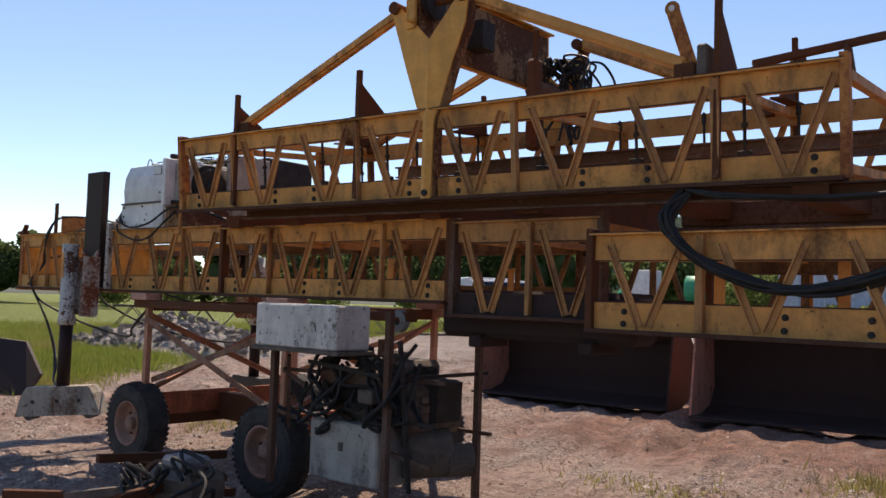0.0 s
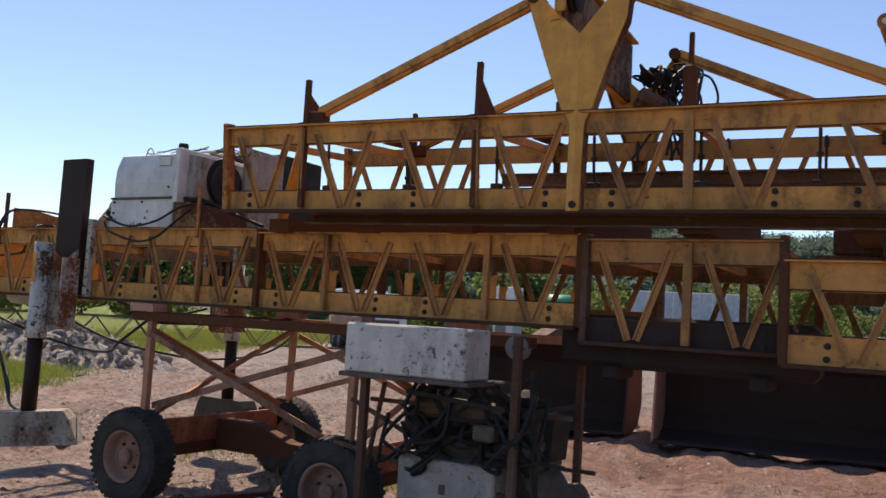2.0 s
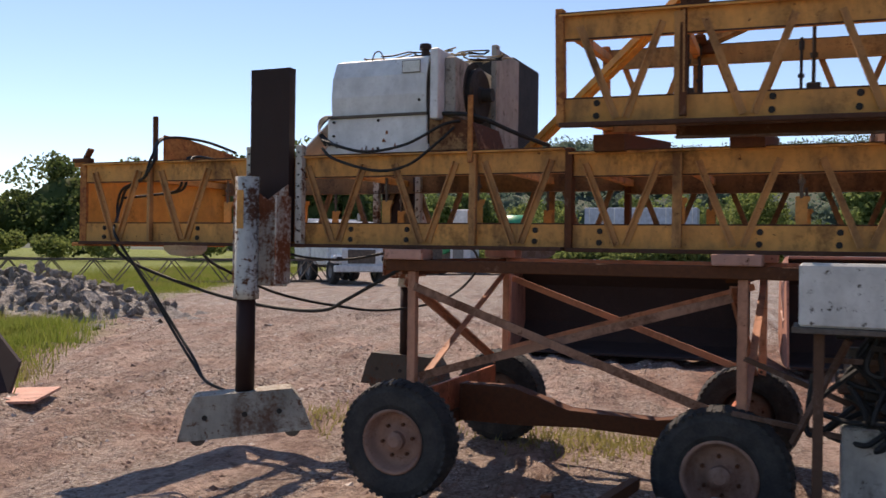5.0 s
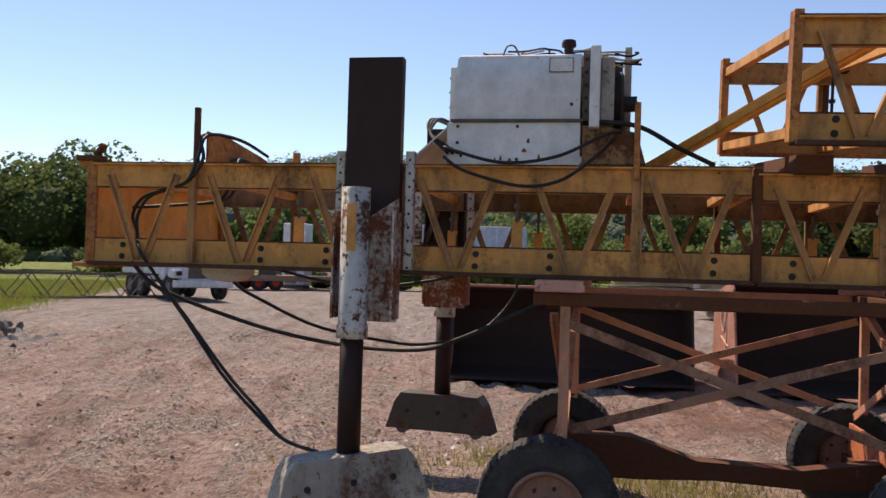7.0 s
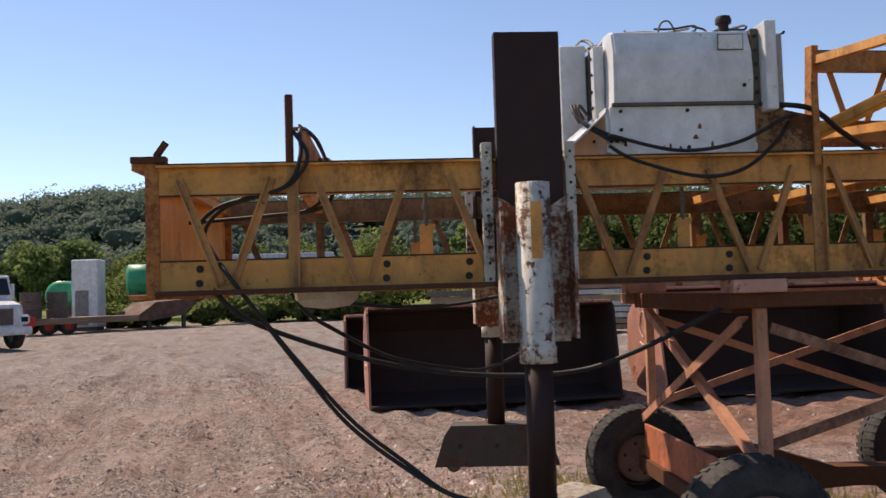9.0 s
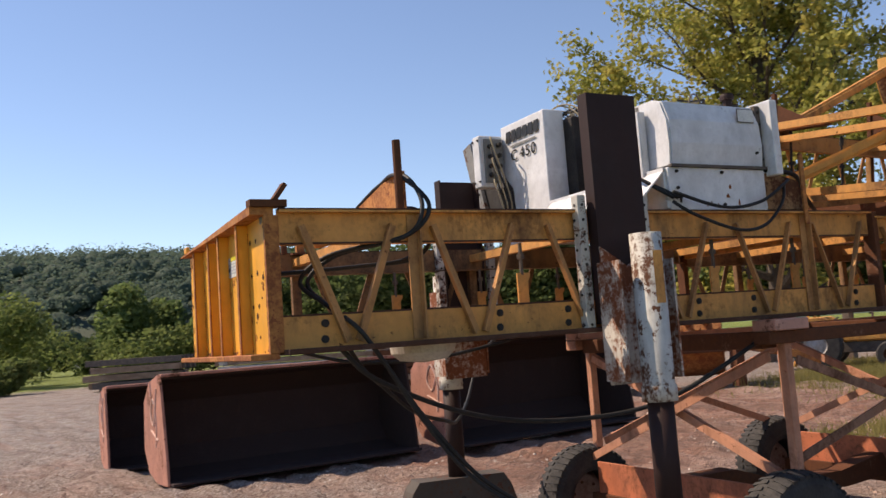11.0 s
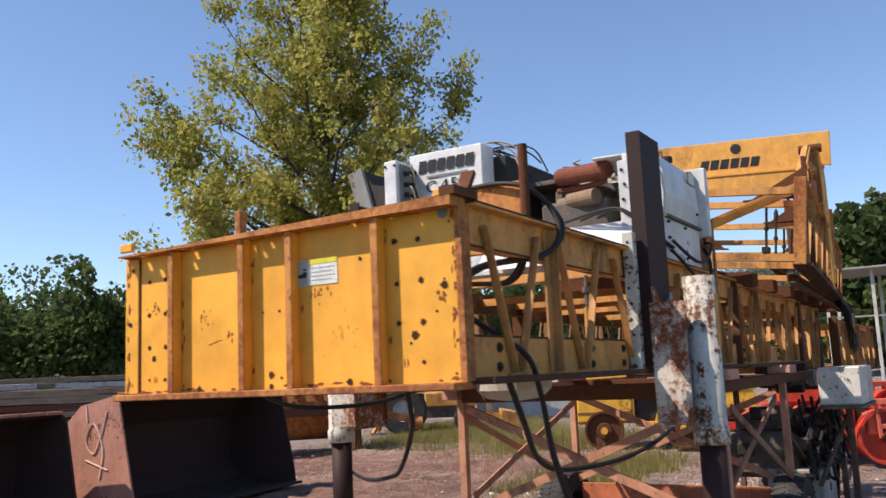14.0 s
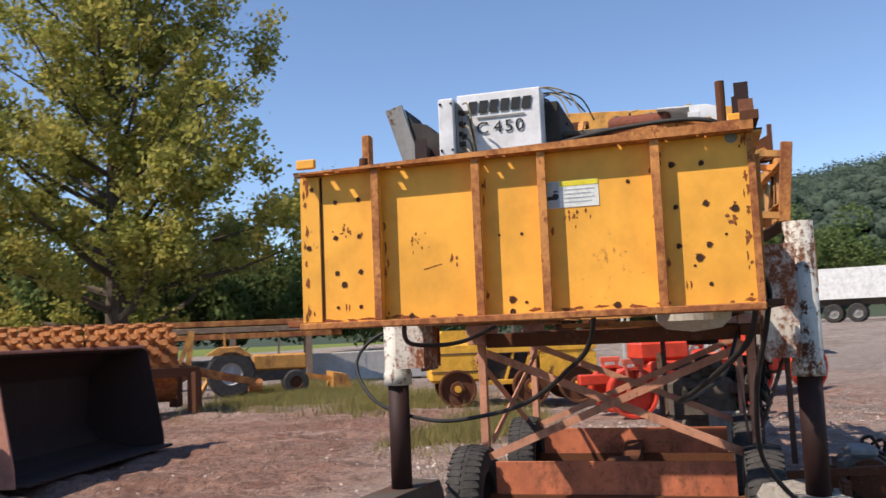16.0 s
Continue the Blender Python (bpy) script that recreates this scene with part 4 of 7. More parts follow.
def hangers():
    """Dark threaded rods with yellow brackets that hang in the trusses."""
    b = B()
    cyl(b, (0, 0, 0.28), (0, 0, 0.44), 0.010, n=8)
    cyl(b, (0, 0, 0.36), (0, 0, 0.385), 0.02, n=6)
    rod = mesh_of("rod", b, IRON)
    b = B()
    prism(b, [(-0.03, -0.006, 0.0), (0.03, -0.006, 0.0), (0.03, -0.006, 0.25), (0.045, -0.006, 0.27), (0.045, -0.006, 0.29), (-0.03, -0.006, 0.29)], (0, 0.012, 0))
    clevis = mesh_of("bracket", b, YELLOW)
    b = B()
    cyl(b, (0, 0, 0.05), (0, 0, 0.44), 0.010, n=8)
    cyl(b, (0, 0, 0.36), (0, 0, 0.42), 0.018, n=8)
    cyl(b, (0, 0, 0.18), (0, 0, 0.205), 0.02, n=6)
    long_rod = mesh_of("rod", b, BLACK_STEEL)
    b = B()
    box(b, -0.035, 0.035, -0.03, 0.03, 0.0, 0.05, 0.006)
    foot = mesh_of("foot_block", b, BLACK_STEEL)
    for x in (-8.90, -8.26, -7.62, -6.97, -5.73, -5.08, -4.44, -1.94, -1.29):
        for y in (4.70, 6.22):
            t = thing("leveling_hanger", (x, y, 1.60), "threaded rod with a small yellow bracket", "hanger", "leveling hangers")
            piece("rod", rod, t, Matrix.Translation((x, y, 1.59)))
            piece("bracket", clevis, t, Matrix.Translation((x, y, 1.59)))
    for i in range(7):
        for y in (0.30, 1.50):
            x = 0.64 + i * 0.64
            t = thing("leveling_hanger", (x, y, 2.36), "black threaded rod on a small block inside the truss", "hanger", "leveling hangers")
            piece("rod", long_rod, t, Matrix.Translation((x, y, 2.42)))
            piece("foot_block", foot, t, Matrix.Translation((x, y, 2.42)))
            placed(t, UT_ROLL)


hangers()
# No beam is known here: a black box is added to stand for the murk.
t = thing("murk_beam", (-3.2, 4.6, 1.4), "added black box beam that fills the murk under the short section", "beam")
b = B()
box(b, -3.95, -2.45, 4.70, 5.02, 1.34, 1.66, 0.04)
part("beam", b, BUCKET, t)
for x in (-3.6, -2.75):
    b = B()
    box(b, x - 0.05, x + 0.05, 4.64, 4.97, 1.28, 1.355, 0.01)
    part("clamp", b, BUCKET, t)


# ---- masts ----
_b = B()
cyl(_b, (0, 0.002, 0), (0, -0.002, 0), 0.008, n=8)
STRIP_HOLE = mesh_of("bolt", _b, BLACK_STEEL)


def mast(y, s, pad_turn, px):
    """A leg of the machine: channel, sleeve, inner tube and foot; s is the outer side."""
    t = thing("jacking_leg", (-8.44, y, 0.34), "leg with dark channel, chipped white sleeve and foot pad", "leg", "jacking legs")
    yc = y
    b = B()
    y0, y1 = sorted((yc + s * 0.13, yc + s * 0.01))
    top = 2.765 if s < 0 else 2.66
    w = 0.155
    x = px + 0.03
    yq, k = yc - s * 0.05, 0.012
    dc = 0.072
    prism(b, [(x - w, yq, 1.60), (x + w, yq, 1.60), (x + w, yq - s * dc, 1.60), (x + w - k, yq - s * dc, 1.60), (x + w - k, yq - s * k, 1.60), (x - w + k, yq - s * k, 1.60),
              (x - w + k, yq - s * dc, 1.60), (x - w, yq - s * dc, 1.60)], (0, 0, top - 1.60))
    part("channel", b, DARKBROWN, t, "dark brown steel channel")
    b = B()
    prism(b, [(x - w - 0.004, yc - s * 0.035, 1.30), (x - w - 0.004, yc - s * 0.035, 1.98), (x, yc - s * 0.035, 1.88), (x + w + 0.004, yc - s * 0.035, 1.98), (x + w + 0.004, yc - s * 0.035, 1.30)], (0, -s * 0.012, 0))
    for e in (-1, 1):
        box(b, x + e * (w + 0.01) - 0.006, x + e * (w + 0.01) + 0.006, min(yc - s * 0.06, yc + s * 0.11), max(yc - s * 0.06, yc + s * 0.11), 1.32, 1.90)
    part("sleeve_plate", b, WHITE_RUST, t, "rust-eaten white plate")
    b = B()
    yp = yc + s * 0.15
    lathe(b, (px, yp, 0), (0, 0, 1), [(0.062, 1.22), (0.084, 1.22), (0.084, 1.29), (0.077, 1.30), (0.077, 2.02), (0.06, 2.02), (0.06, 1.22)], 24)
    part("sleeve", b, WHITE_OLD, t, "peeling white sleeve pipe", True)
    b = B()
    box(b, px - 0.025, px + 0.025, yp + s * 0.066, yp + s * 0.078, 1.68, 1.93) if s > 0 else box(b, px - 0.025, px + 0.025, yp - 0.078, yp - 0.066, 1.68, 1.93)
    part("plate", b, YELLOW, t)
    b = B()
    cyl(b, (px, yp, 0.60), (px, yp, 1.25), 0.062, n=24)
    part("inner_tube", b, DARKBROWN, t, "dark greasy inner tube", True)
    for dx in (-0.20, 0.20):
        b = B()
        ys = sorted((yc - s * 0.10, yc - s * 0.155))
        box(b, x + dx - 0.025, x + dx + 0.025, ys[0], ys[1], 1.56, 2.25, 0.003)
        strip = part("side_strip", b, WHITE_OLD, t)
        for q in range(9):
            piece("bolt", STRIP_HOLE, strip, pose(x + dx - 0.0255, (ys[0] + ys[1]) / 2 + 0.008 * (q % 2), 1.60 + 0.075 * q, 0, 0, -90))
            piece("bolt", STRIP_HOLE, strip, pose(x + dx, ys[0] - 0.0005, 1.60 + 0.075 * q))
    for q in range(4):
        piece("bolt", STRIP_HOLE, t, pose(x + w + 0.0005, yq - s * dc * 0.5, top - 0.06 - 0.06 * q, 0, 0, 90))
    # foot: a bent box, wider below
    m = pose(px, yp, 0.48, 0, -4 if s < 0 else 0, pad_turn) @ Matrix.Translation((0, 0, -0.48))
    b = B()
    prism(b, [(-0.43, -0.1, 0.34), (-0.36, -0.1, 0.55), (-0.31, -0.1, 0.62), (0.31, -0.1, 0.62), (0.36, -0.1, 0.55), (0.43, -0.1, 0.34)], (0, 0.2, 0))
    b.transform(m)
    pad = part("foot_pad", b, PAD_PALE if s < 0 else PAD_GREY, t, "bent steel foot pad with dull peeling paint")
    for xx in (-0.25, 0.0, 0.22):
        piece("bolt", BOLT, pad, m @ Matrix.Translation((xx, -0.101, 0.48)))
    for xx in (-0.3, 0.3):
        b = B()
        cyl(b, (xx, -0.08, 0.35), (xx, 0.08, 0.35), 0.05, n=14)
        b.transform(m)
        part("roller", b, IRON, pad)
    return t


mast(4.45, -1, 36, -8.44)
mast(6.42, 1, -8, -8.36)


# ---- trailer bogie ----
def wheel_mesh():
    tyre, rim, hub, nuts = B(), B(), B(), []
    r, w = 0.372, 0.115
    lathe(tyre, (0, 0, 0), (0, 1, 0), [(0.195, -w * 0.85), (0.23, -w), (0.31, -w * 1.02), (0.352, -w * 0.86), (r - 0.006, -w * 0.62), (r, -w * 0.3), (r, w * 0.3), (r - 0.006, w * 0.62), (0.352, w * 0.86), (0.31, w * 1.02), (0.23, w), (0.195, w * 0.85), (0.195, -w * 0.85)], 48)
    tread = B()
    for i in range(44):
        for s in (-1, 1):
            k = 2 * math.pi * (i + (0.5 if s > 0 else 0)) / 44
            d = Vector((math.cos(k), 0, math.sin(k)))
            e = Vector((-math.sin(k), 0, math.cos(k)))
            bar(tread, d * (r - 0.002) + Vector((0, s * 0.012, 0)), d * (0.350) + Vector((0, s * w * 0.96, 0)) + e * 0.012, 0.026, 0.018, e.cross(Vector((0, 1, 0))))
    lathe(rim, (0, 0, 0), (0, 1, 0), [(0.2, -0.10), (0.205, -0.112), (0.19, -0.115), (0.178, -0.09), (0.165, -0.05), (0.15, -0.02), (0.08, -0.03), (0.075, -0.045), (0.0, -0.045)], 32)
    lathe(hub, (0, 0, 0), (0, 1, 0), [(0.06, -0.045), (0.058, -0.085), (0.035, -0.10), (0.0, -0.10)], 20)
    for i in range(6):
        k = 2 * math.pi * i / 6
        nut = B()
        cyl(nut, (0.105 * math.cos(k), -0.02, 0.105 * math.sin(k)), (0.105 * math.cos(k), -0.045, 0.105 * math.sin(k)), 0.012, n=6)
        nuts.append(nut)
    return tyre, rim, hub, tread, nuts


def wheel_thing(parent, x, y, z, s, rim_mat):
    """s: +1 turns the dish to -y, -1 to +y."""
    tyre, rim, hub, tread, nuts = wheel_mesh()
    m = pose(x, y, z, 0, random.uniform(0, 60), 0 if s > 0 else 180)
    for q in (tyre, rim, hub, tread, *nuts):
        q.transform(m)
    w = part("wheel", tyre, RUBBER, parent, "worn black truck tyre")
    rm = part("rim", rim, rim_mat, w, "rusty steel rim", True)
    for nut in nuts:
        part("lug_nut", nut, RUSTY, rm)
    part("hub", hub, rim_mat, w)
    part("tread", tread, RUBBER, w)["kind"] = "stuff"


def trailer():
    t = thing("transport_bogie", (-6.4, 5.4, 0), "rusty orange four-wheeled transport bogie under the truss", "bogie")
    for x in (-7.40, -5.46):
        wheel_thing(t, x, 4.50, 0.365, 1, RIM_PALE)
        wheel_thing(t, x, 6.38, 0.365, -1, RIM_PALE)
        b = B()
        bar(b, (x, 4.62, 0.37), (x, 6.26, 0.37), 0.09, 0.09)
        part("axle", b, RUSTY, t)
        b = B()
        box(b, x - 0.012, x + 0.012, 4.66, 6.22, 0.40, 0.63, 0.003)
        part("axle_plate", b, AXLE_RED, t, "worn red-orange cross plate")
    b = B()
    prism(b, [(-7.35, 5.36, 0.34), (-7.35, 5.36, 0.60), (-6.95, 5.36, 0.60), (-6.55, 5.36, 0.475), (-5.95, 5.36, 0.46), (-5.5, 5.36, 0.53), (-5.4, 5.36, 0.38), (-5.9, 5.36, 0.345), (-6.45, 5.36, 0.365), (-6.9, 5.36, 0.34)], (0, 0.14, 0))
    part("centre_beam", b, RUSTY, t, "rusty waisted centre beam")
    for y in (4.52, 6.30):
        b = B()
        box(b, -7.50, -4.05, y - 0.06, y + 0.06, 1.425, 1.495, 0.005)
        part("top_beam", b, RUSTY if y < 5 else ORANGE, t)
        for x in (-7.33, -5.36):
            b = B()
            box(b, x - 0.027, x + 0.027, y - 0.027, y + 0.027, 0.62, 1.425, 0.004)
            part("post", b, ORANGE, t)
            b = B()
            box(b, x - 0.16, x + 0.10, y - 0.10, y + 0.07, 1.497, 1.56, 0.006)
            part("pad_block", b, PINKISH, t, "sun-bleached pink block")
        # near braces get the darker paint for their shaded side, far ones plain orange
        b = B()
        yb = y - 0.05 if y < 5 else y + 0.05
        bar(b, (-7.30, yb, 1.33), (-5.50, yb, 0.70), 0.012, 0.05, (0, 0, 1))
        part("brace", b, RIM if y < 5 else ORANGE, t)
        b = B()
        yb = y + 0.045 if y < 5 else y - 0.045
        bar(b, (-7.30, yb, 0.76), (-5.42, yb, 1.32), 0.012, 0.05, (0, 0, 1))
        part("brace", b, RIM if y < 5 else ORANGE, t)
    for x in (-7.38, -5.40):
        for za, zb in ((1.36, 0.66), (0.66, 1.36)):
            b = B()
            xo = x - 0.03 if za > zb else x + 0.03
            bar(b, (xo, 4.56, za), (xo, 6.26, zb), 0.052, 0.010, (1, 0, 0))
            bar(b, (xo + 0.02, 4.56, za + 0.02), (xo + 0.02, 6.26, zb + 0.02), 0.010, 0.04, (1, 0, 0))
            part("end_brace", b, ORANGE, t)
        b = B()
        box(b, x - 0.06, x + 0.06, 4.58, 6.24, 1.40, 1.495, 0.004)
        part("cross_beam", b, RUSTY, t)


trailer()


# ---- power unit on top ----
def power_unit():
    t = thing("engine_unit", (-7.6, 5.3, 2.18), "white sheet-metal engine unit with an open engine bay", "engine")
    b = B()
    box(b, -8.02, -7.27, 4.58, 6.22, 2.19, 2.23, 0.004)
    part("base", b, WHITE_HOOD, t)
    b = B()
    box(b, -8.00, -7.28, 4.575, 4.60, 2.18, 2.415, 0.004)
    box(b, -8.015, -7.99, 4.60, 5.68, 2.22, 2.415)
    part("skirt", b, WHITE_HOOD, t, "white lower side panel with rust stains")
    # hood: bulged sheet over the near side
    b = B()
    prof = [(4.578, 2.43), (4.565, 2.55), (4.575, 2.68), (4.62, 2.79), (4.70, 2.815), (4.98, 2.82)]
    rows = []
    for ya, za in prof:
        xa = -7.965 + 0.02 * (za - 2.43)
        rows.append([b.verts.new(q) for q in ((xa, ya, za), (-7.285, ya, za), (-7.285, ya + 0.012, za - 0.008), (xa, ya + 0.012, za - 0.008))])
    for p, q in zip(rows, rows[1:]):
        for i in range(4):
            b.faces.new((p[i], p[(i + 1) % 4], q[(i + 1) % 4], q[i]))
    b.faces.new(rows[0][::-1]), b.faces.new(rows[-1])
    h = part("hood", b, WHITE_HOOD, t, "white bulged engine hood")
    # closed end of the hood, with a bolted white end post
    b = B()
    prism(b, [(-7.975, 4.585, 2.43), (-7.975, 4.575, 2.55), (-7.972, 4.585, 2.68), (-7.968, 4.628, 2.785), (-7.967, 4.70, 2.808), (-7.967, 4.80, 2.812), (-7.975, 4.80, 2.43)], (0.012, 0, 0))
    part("end_cap", b, WHITE_HOOD, h)
    b = B()
    box(b, -8.03, -7.978, 4.74, 4.81, 2.22, 2.76, 0.004)
    ep = part("end_post", b, WHITE_HOOD, t, "bolted white end post")
    for q in range(6):
        piece("bolt", BOLT, ep, pose(-8.031, 4.775 + 0.012 * (q % 2), 2.28 + q * 0.085, 0, 0, -90) @ Matrix.Diagonal((0.5, 1, 0.5, 1)))
    b = B()
    box(b, -7.99, -7.27, 4.556, 4.58, 2.415, 2.43)
    part("seam_strip", b, IRON, h)
    b = B()
    box(b, -7.455, -7.325, 4.570, 4.572, 2.685, 2.765)
    part("plate_frame", b, IRON, h)
    b = B()
    box(b, -7.45, -7.33, 4.567, 4.569, 2.69, 2.76)
    b2 = b
    part("plate", b2, DECAL_WHITE, h)
    b = B()
    tube(b, [(-7.72, 4.66, 2.80), (-7.70, 4.66, 2.85), (-7.66, 4.66, 2.855), (-7.63, 4.66, 2.80)], 0.005, 6, 4)
    part("handle", b, IRON, h)
    for x, z in ((-7.33, 2.51), (-7.62, 2.39), (-7.95, 2.30), (-7.62, 2.21), (-7.95, 2.39)):
        piece("bolt", BOLT, h, Matrix.Translation((x, 4.566, z)) @ Matrix.Diagonal((0.5, 1, 0.5, 1)))
    g = random.Random(31)
    for x, z in ((-7.74, 2.20), (-7.71, 2.205), (-7.66, 2.195), (-7.58, 2.25), (-7.50, 2.21), (-7.93, 2.22), (-7.56, 2.30)):
        b = B()
        w, hh = g.uniform(0.006, 0.014), g.uniform(0.02, 0.06)
        prism(b, [(x - w, 4.5735, z), (x + w, 4.5735, z), (x + w * g.uniform(0.5, 1), 4.5735, z + hh * 0.6), (x, 4.5735, z + hh), (x - w * g.uniform(0.4, 1), 4.5735, z + hh * 0.5)], (0, -0.001, 0))
        part("rust_run", b, STAIN if g.random() < 0.5 else HOLE, h)
    # radiator end, facing away from the hood's open side
    b = B()
    box(b, -7.275, -7.235, 4.60, 4.64, 2.43, 2.80, 0.004)
    part("dark_gap_frame", b, IRON, t)
    b = B()
    box(b, -7.235, -7.18, 4.52, 5.40, 2.38, 2.82, 0.006)
    part("radiator_panel", b, WHITE_HOOD, t, "white radiator end panel")
    b = B()
    box(b, -7.178, -7.105, 4.62, 5.35, 2.40, 2.78, 0.006)
    rad = part("radiator", b, CAB_DIRTY, t, "stained pale radiator shroud")
    for q in range(5):
        piece("bolt", BOLT, rad, Matrix.Translation((-7.255, 4.598, 2.48 + q * 0.07)) @ Matrix.Diagonal((0.5, 1, 0.5, 1)))
    b = B()
    lathe(b, (-7.105, 4.95, 2.58), (1, 0, 0), [(0.17, 0.0), (0.185, 0.04), (0.165, 0.055), (0.06, 0.045), (0.045, 0.06), (0.045, 0.13), (0, 0.13)], 28)
    part("fan", b, BLACK_STEEL, t, "black round fan with its hub")
    b = B()
    cyl(b, (-7.179, 4.95, 2.60), (-7.100, 4.95, 2.60), 0.20, n=28)
    part("fan_ring", b, BLACK_STEEL, t)
    b = B()
    prism(b, [(-7.27, 4.60, 2.19), (-7.27, 4.60, 2.40), (-7.16, 4.60, 2.40), (-6.98, 4.60, 2.36), (-6.93, 4.60, 2.19)], (0, 0.5, 0))
    part("lower_guard", b, YELLOW_DIRTY, t, "grimy yellow sheet guard under the fan")
    # engine in the open bay
    b = B()
    box(b, -7.80, -7.35, 4.95, 5.40, 2.24, 2.62, 0.02)
    box(b, -7.72, -7.42, 5.02, 5.34, 2.62, 2.72, 0.02)
    part("engine_block", b, IRON, t, "greasy dark engine block")
    b = B()
    lathe(b, (-7.86, 4.92, 2.76), (0.25, 0.97, 0.05), [(0.0, 0), (0.045, 0.0), (0.055, 0.02), (0.055, 0.36), (0.045, 0.38), (0.0, 0.38)], 18)
    part("muffler", b, MUFFLER, t, "rust-red muffler")
    b = B()
    cyl(b, (-7.83, 5.02, 2.62), (-7.76, 5.22, 2.62), 0.05, n=16)
    cyl(b, (-7.76, 5.22, 2.62), (-7.74, 5.30, 2.62), 0.03, n=16)
    part("filter", b, TIMBER, t, "tan air filter")
    b = B()
    tube(b, [(-7.84, 4.95, 2.70), (-7.80, 5.1, 2.69), (-7.74, 5.3, 2.70)], 0.018, 8, 5)
    part("exhaust_pipe", b, MUFFLER, t)
    b = B()
    cyl(b, (-7.36, 4.72, 2.80), (-7.36, 4.72, 2.865), 0.026, n=14)
    lathe(b, (-7.36, 4.72, 2.86), (0, 0, 1), [(0.0, 0.035), (0.036, 0.035), (0.04, 0.02), (0.04, 0.0), (0.0, 0.0)], 16)
    part("exhaust_cap", b, DARKBROWN, t)
    # sloped cream sheet beside the leg
    b = B()
    prism(b, [(-8.25, 4.60, 2.185), (-8.005, 4.60, 2.405), (-8.005, 4.60, 2.395), (-8.235, 4.60, 2.185)], (0, 1.05, 0))
    part("sloped_sheet", b, WHITE_HOOD, t)
    # lettered cabinet on the far side
    b = B()
    box(b, -8.00, -7.84, 5.69, 6.23, 2.23, 3.03, 0.006)
    c = part("cabinet", b, WHITE_HOOD, t, "white cabinet with black lettering")
    x = -8.006
    for i in range(6):
        b = B()
        y = 6.16 - i * 0.070
        prism(b, [(x - 0.002, y, 2.90), (x - 0.002, y - 0.056, 2.90), (x - 0.002, y - 0.070, 2.978), (x - 0.002, y - 0.014, 2.978)], (0.002, 0, 0))
        part("letter_block", b, DECAL_BLACK, c)
    b = B()
    box(b, x - 0.002, x, 5.79, 6.10, 2.862, 2.874)
    part("print_line", b, GREY, c)
    for ch, off in (("C", -0.115), ("4", -0.015), ("5", 0.055), ("0", 0.125)):
        cv = bpy.data.curves.new("model_number", "FONT")
        cv.body, cv.size, cv.extrude, cv.align_x = ch, 0.108, 0.001, "CENTER"
        tx = new("model_number", cv)
        dg = bpy.context.evaluated_depsgraph_get()
        me = bpy.data.meshes.new_from_object(tx.evaluated_get(dg))
        bpy.data.objects.remove(tx)
        me.materials.append(DECAL_BLACK)
        piece("model_letter", me, c, Matrix.Translation((x - 0.001, 5.95 - off, 2.765)) @ Matrix.Rotation(radians(-90), 4, "Z") @ Matrix.Rotation(radians(90), 4, "X") @ Matrix.Diagonal((1.1, 1, 1, 1)))
    b = B()
    box(b, -8.20, -8.008, 6.20, 6.30, 2.60, 2.965, 0.008)
    k = part("control_box", b, WHITE_HOOD, t, "white control box with plugs on its side")
    for y, z in ((6.285, 2.93), (6.285, 2.64), (6.215, 2.93), (6.215, 2.64)):
        piece("bolt", BOLT, k, pose(-8.201, y, z, 0, 0, -90) @ Matrix.Diagonal((0.45, 1, 0.45, 1)))
    b = B()
    box(b, -8.17, -8.02, 6.185, 6.199, 2.63, 2.94, 0.003)
    sp = part("plug_panel", b, GREY, k, "grey plug panel")
    g = random.Random(19)
    for i in range(4):
        for dx in (0.0, 0.07):
            b = B()
            z = 2.68 + 0.07 * i + g.uniform(-0.01, 0.01)
            cyl(b, (-8.13 + dx, 6.186, z), (-8.13 + dx, 6.165 - 0.02 * g.random(), z), 0.016, n=10)
            part("plug", b, BLACK_STEEL if g.random() < 0.7 else PALE_STEEL, sp)
    for i in range(5):
        b = B()
        z = 2.66 + 0.07 * i
        tube(b, [(-8.12, 6.16, z), (-8.15, 6.11, z - 0.05), (-8.12 + 0.02 * i, 6.09, 2.48), (-8.06, 6.12, 2.26)], 0.006, 5, 5)
        part("cable", b, HOSE if i % 2 else WIRE, sp)
    b = B()
    prism(b, [(-8.05, 6.46, 2.22), (-8.05, 6.70, 2.97), (-8.05, 6.59, 3.0), (-8.05, 6.36, 2.24)], (0.03, 0, 0))
    sc = part("side_cover", b, GREY, t, "tilted grey side cover")
    b = B()
    prism(b, [(-8.018, 6.58, 2.98), (-8.018, 6.52, 2.88), (-8.018, 6.43, 2.86), (-8.018, 6.36, 2.78), (-8.018, 6.27, 2.79), (-8.018, 6.20, 2.66), (-8.018, 6.12, 2.58), (-8.018, 6.08, 2.24), (-8.018, 6.38, 2.24)], (0.35, 0, 0))
    part("cover_lining", b, BLACK_STEEL, sc, "torn black lining")
    for y in (6.50, 6.56):
        piece("bolt", BOLT, sc, pose(-8.051, y, 2.6, 0, 0, -90) @ Matrix.Diagonal((0.5, 1, 0.5, 1)))
    # solid black box: the unlit inside of the bay, put into shape and colour
    b = B()
    box(b, -7.838, -7.05, 5.60, 6.2, 2.23, 2.97, 0.01)
    part("bay_dark_fill", b, BLACK_STEEL, t, "solid black box standing for the unlit cabinet interior")
    b = B()
    box(b, -7.045, -7.005, 5.10, 5.16, 2.23, 2.95, 0.004)
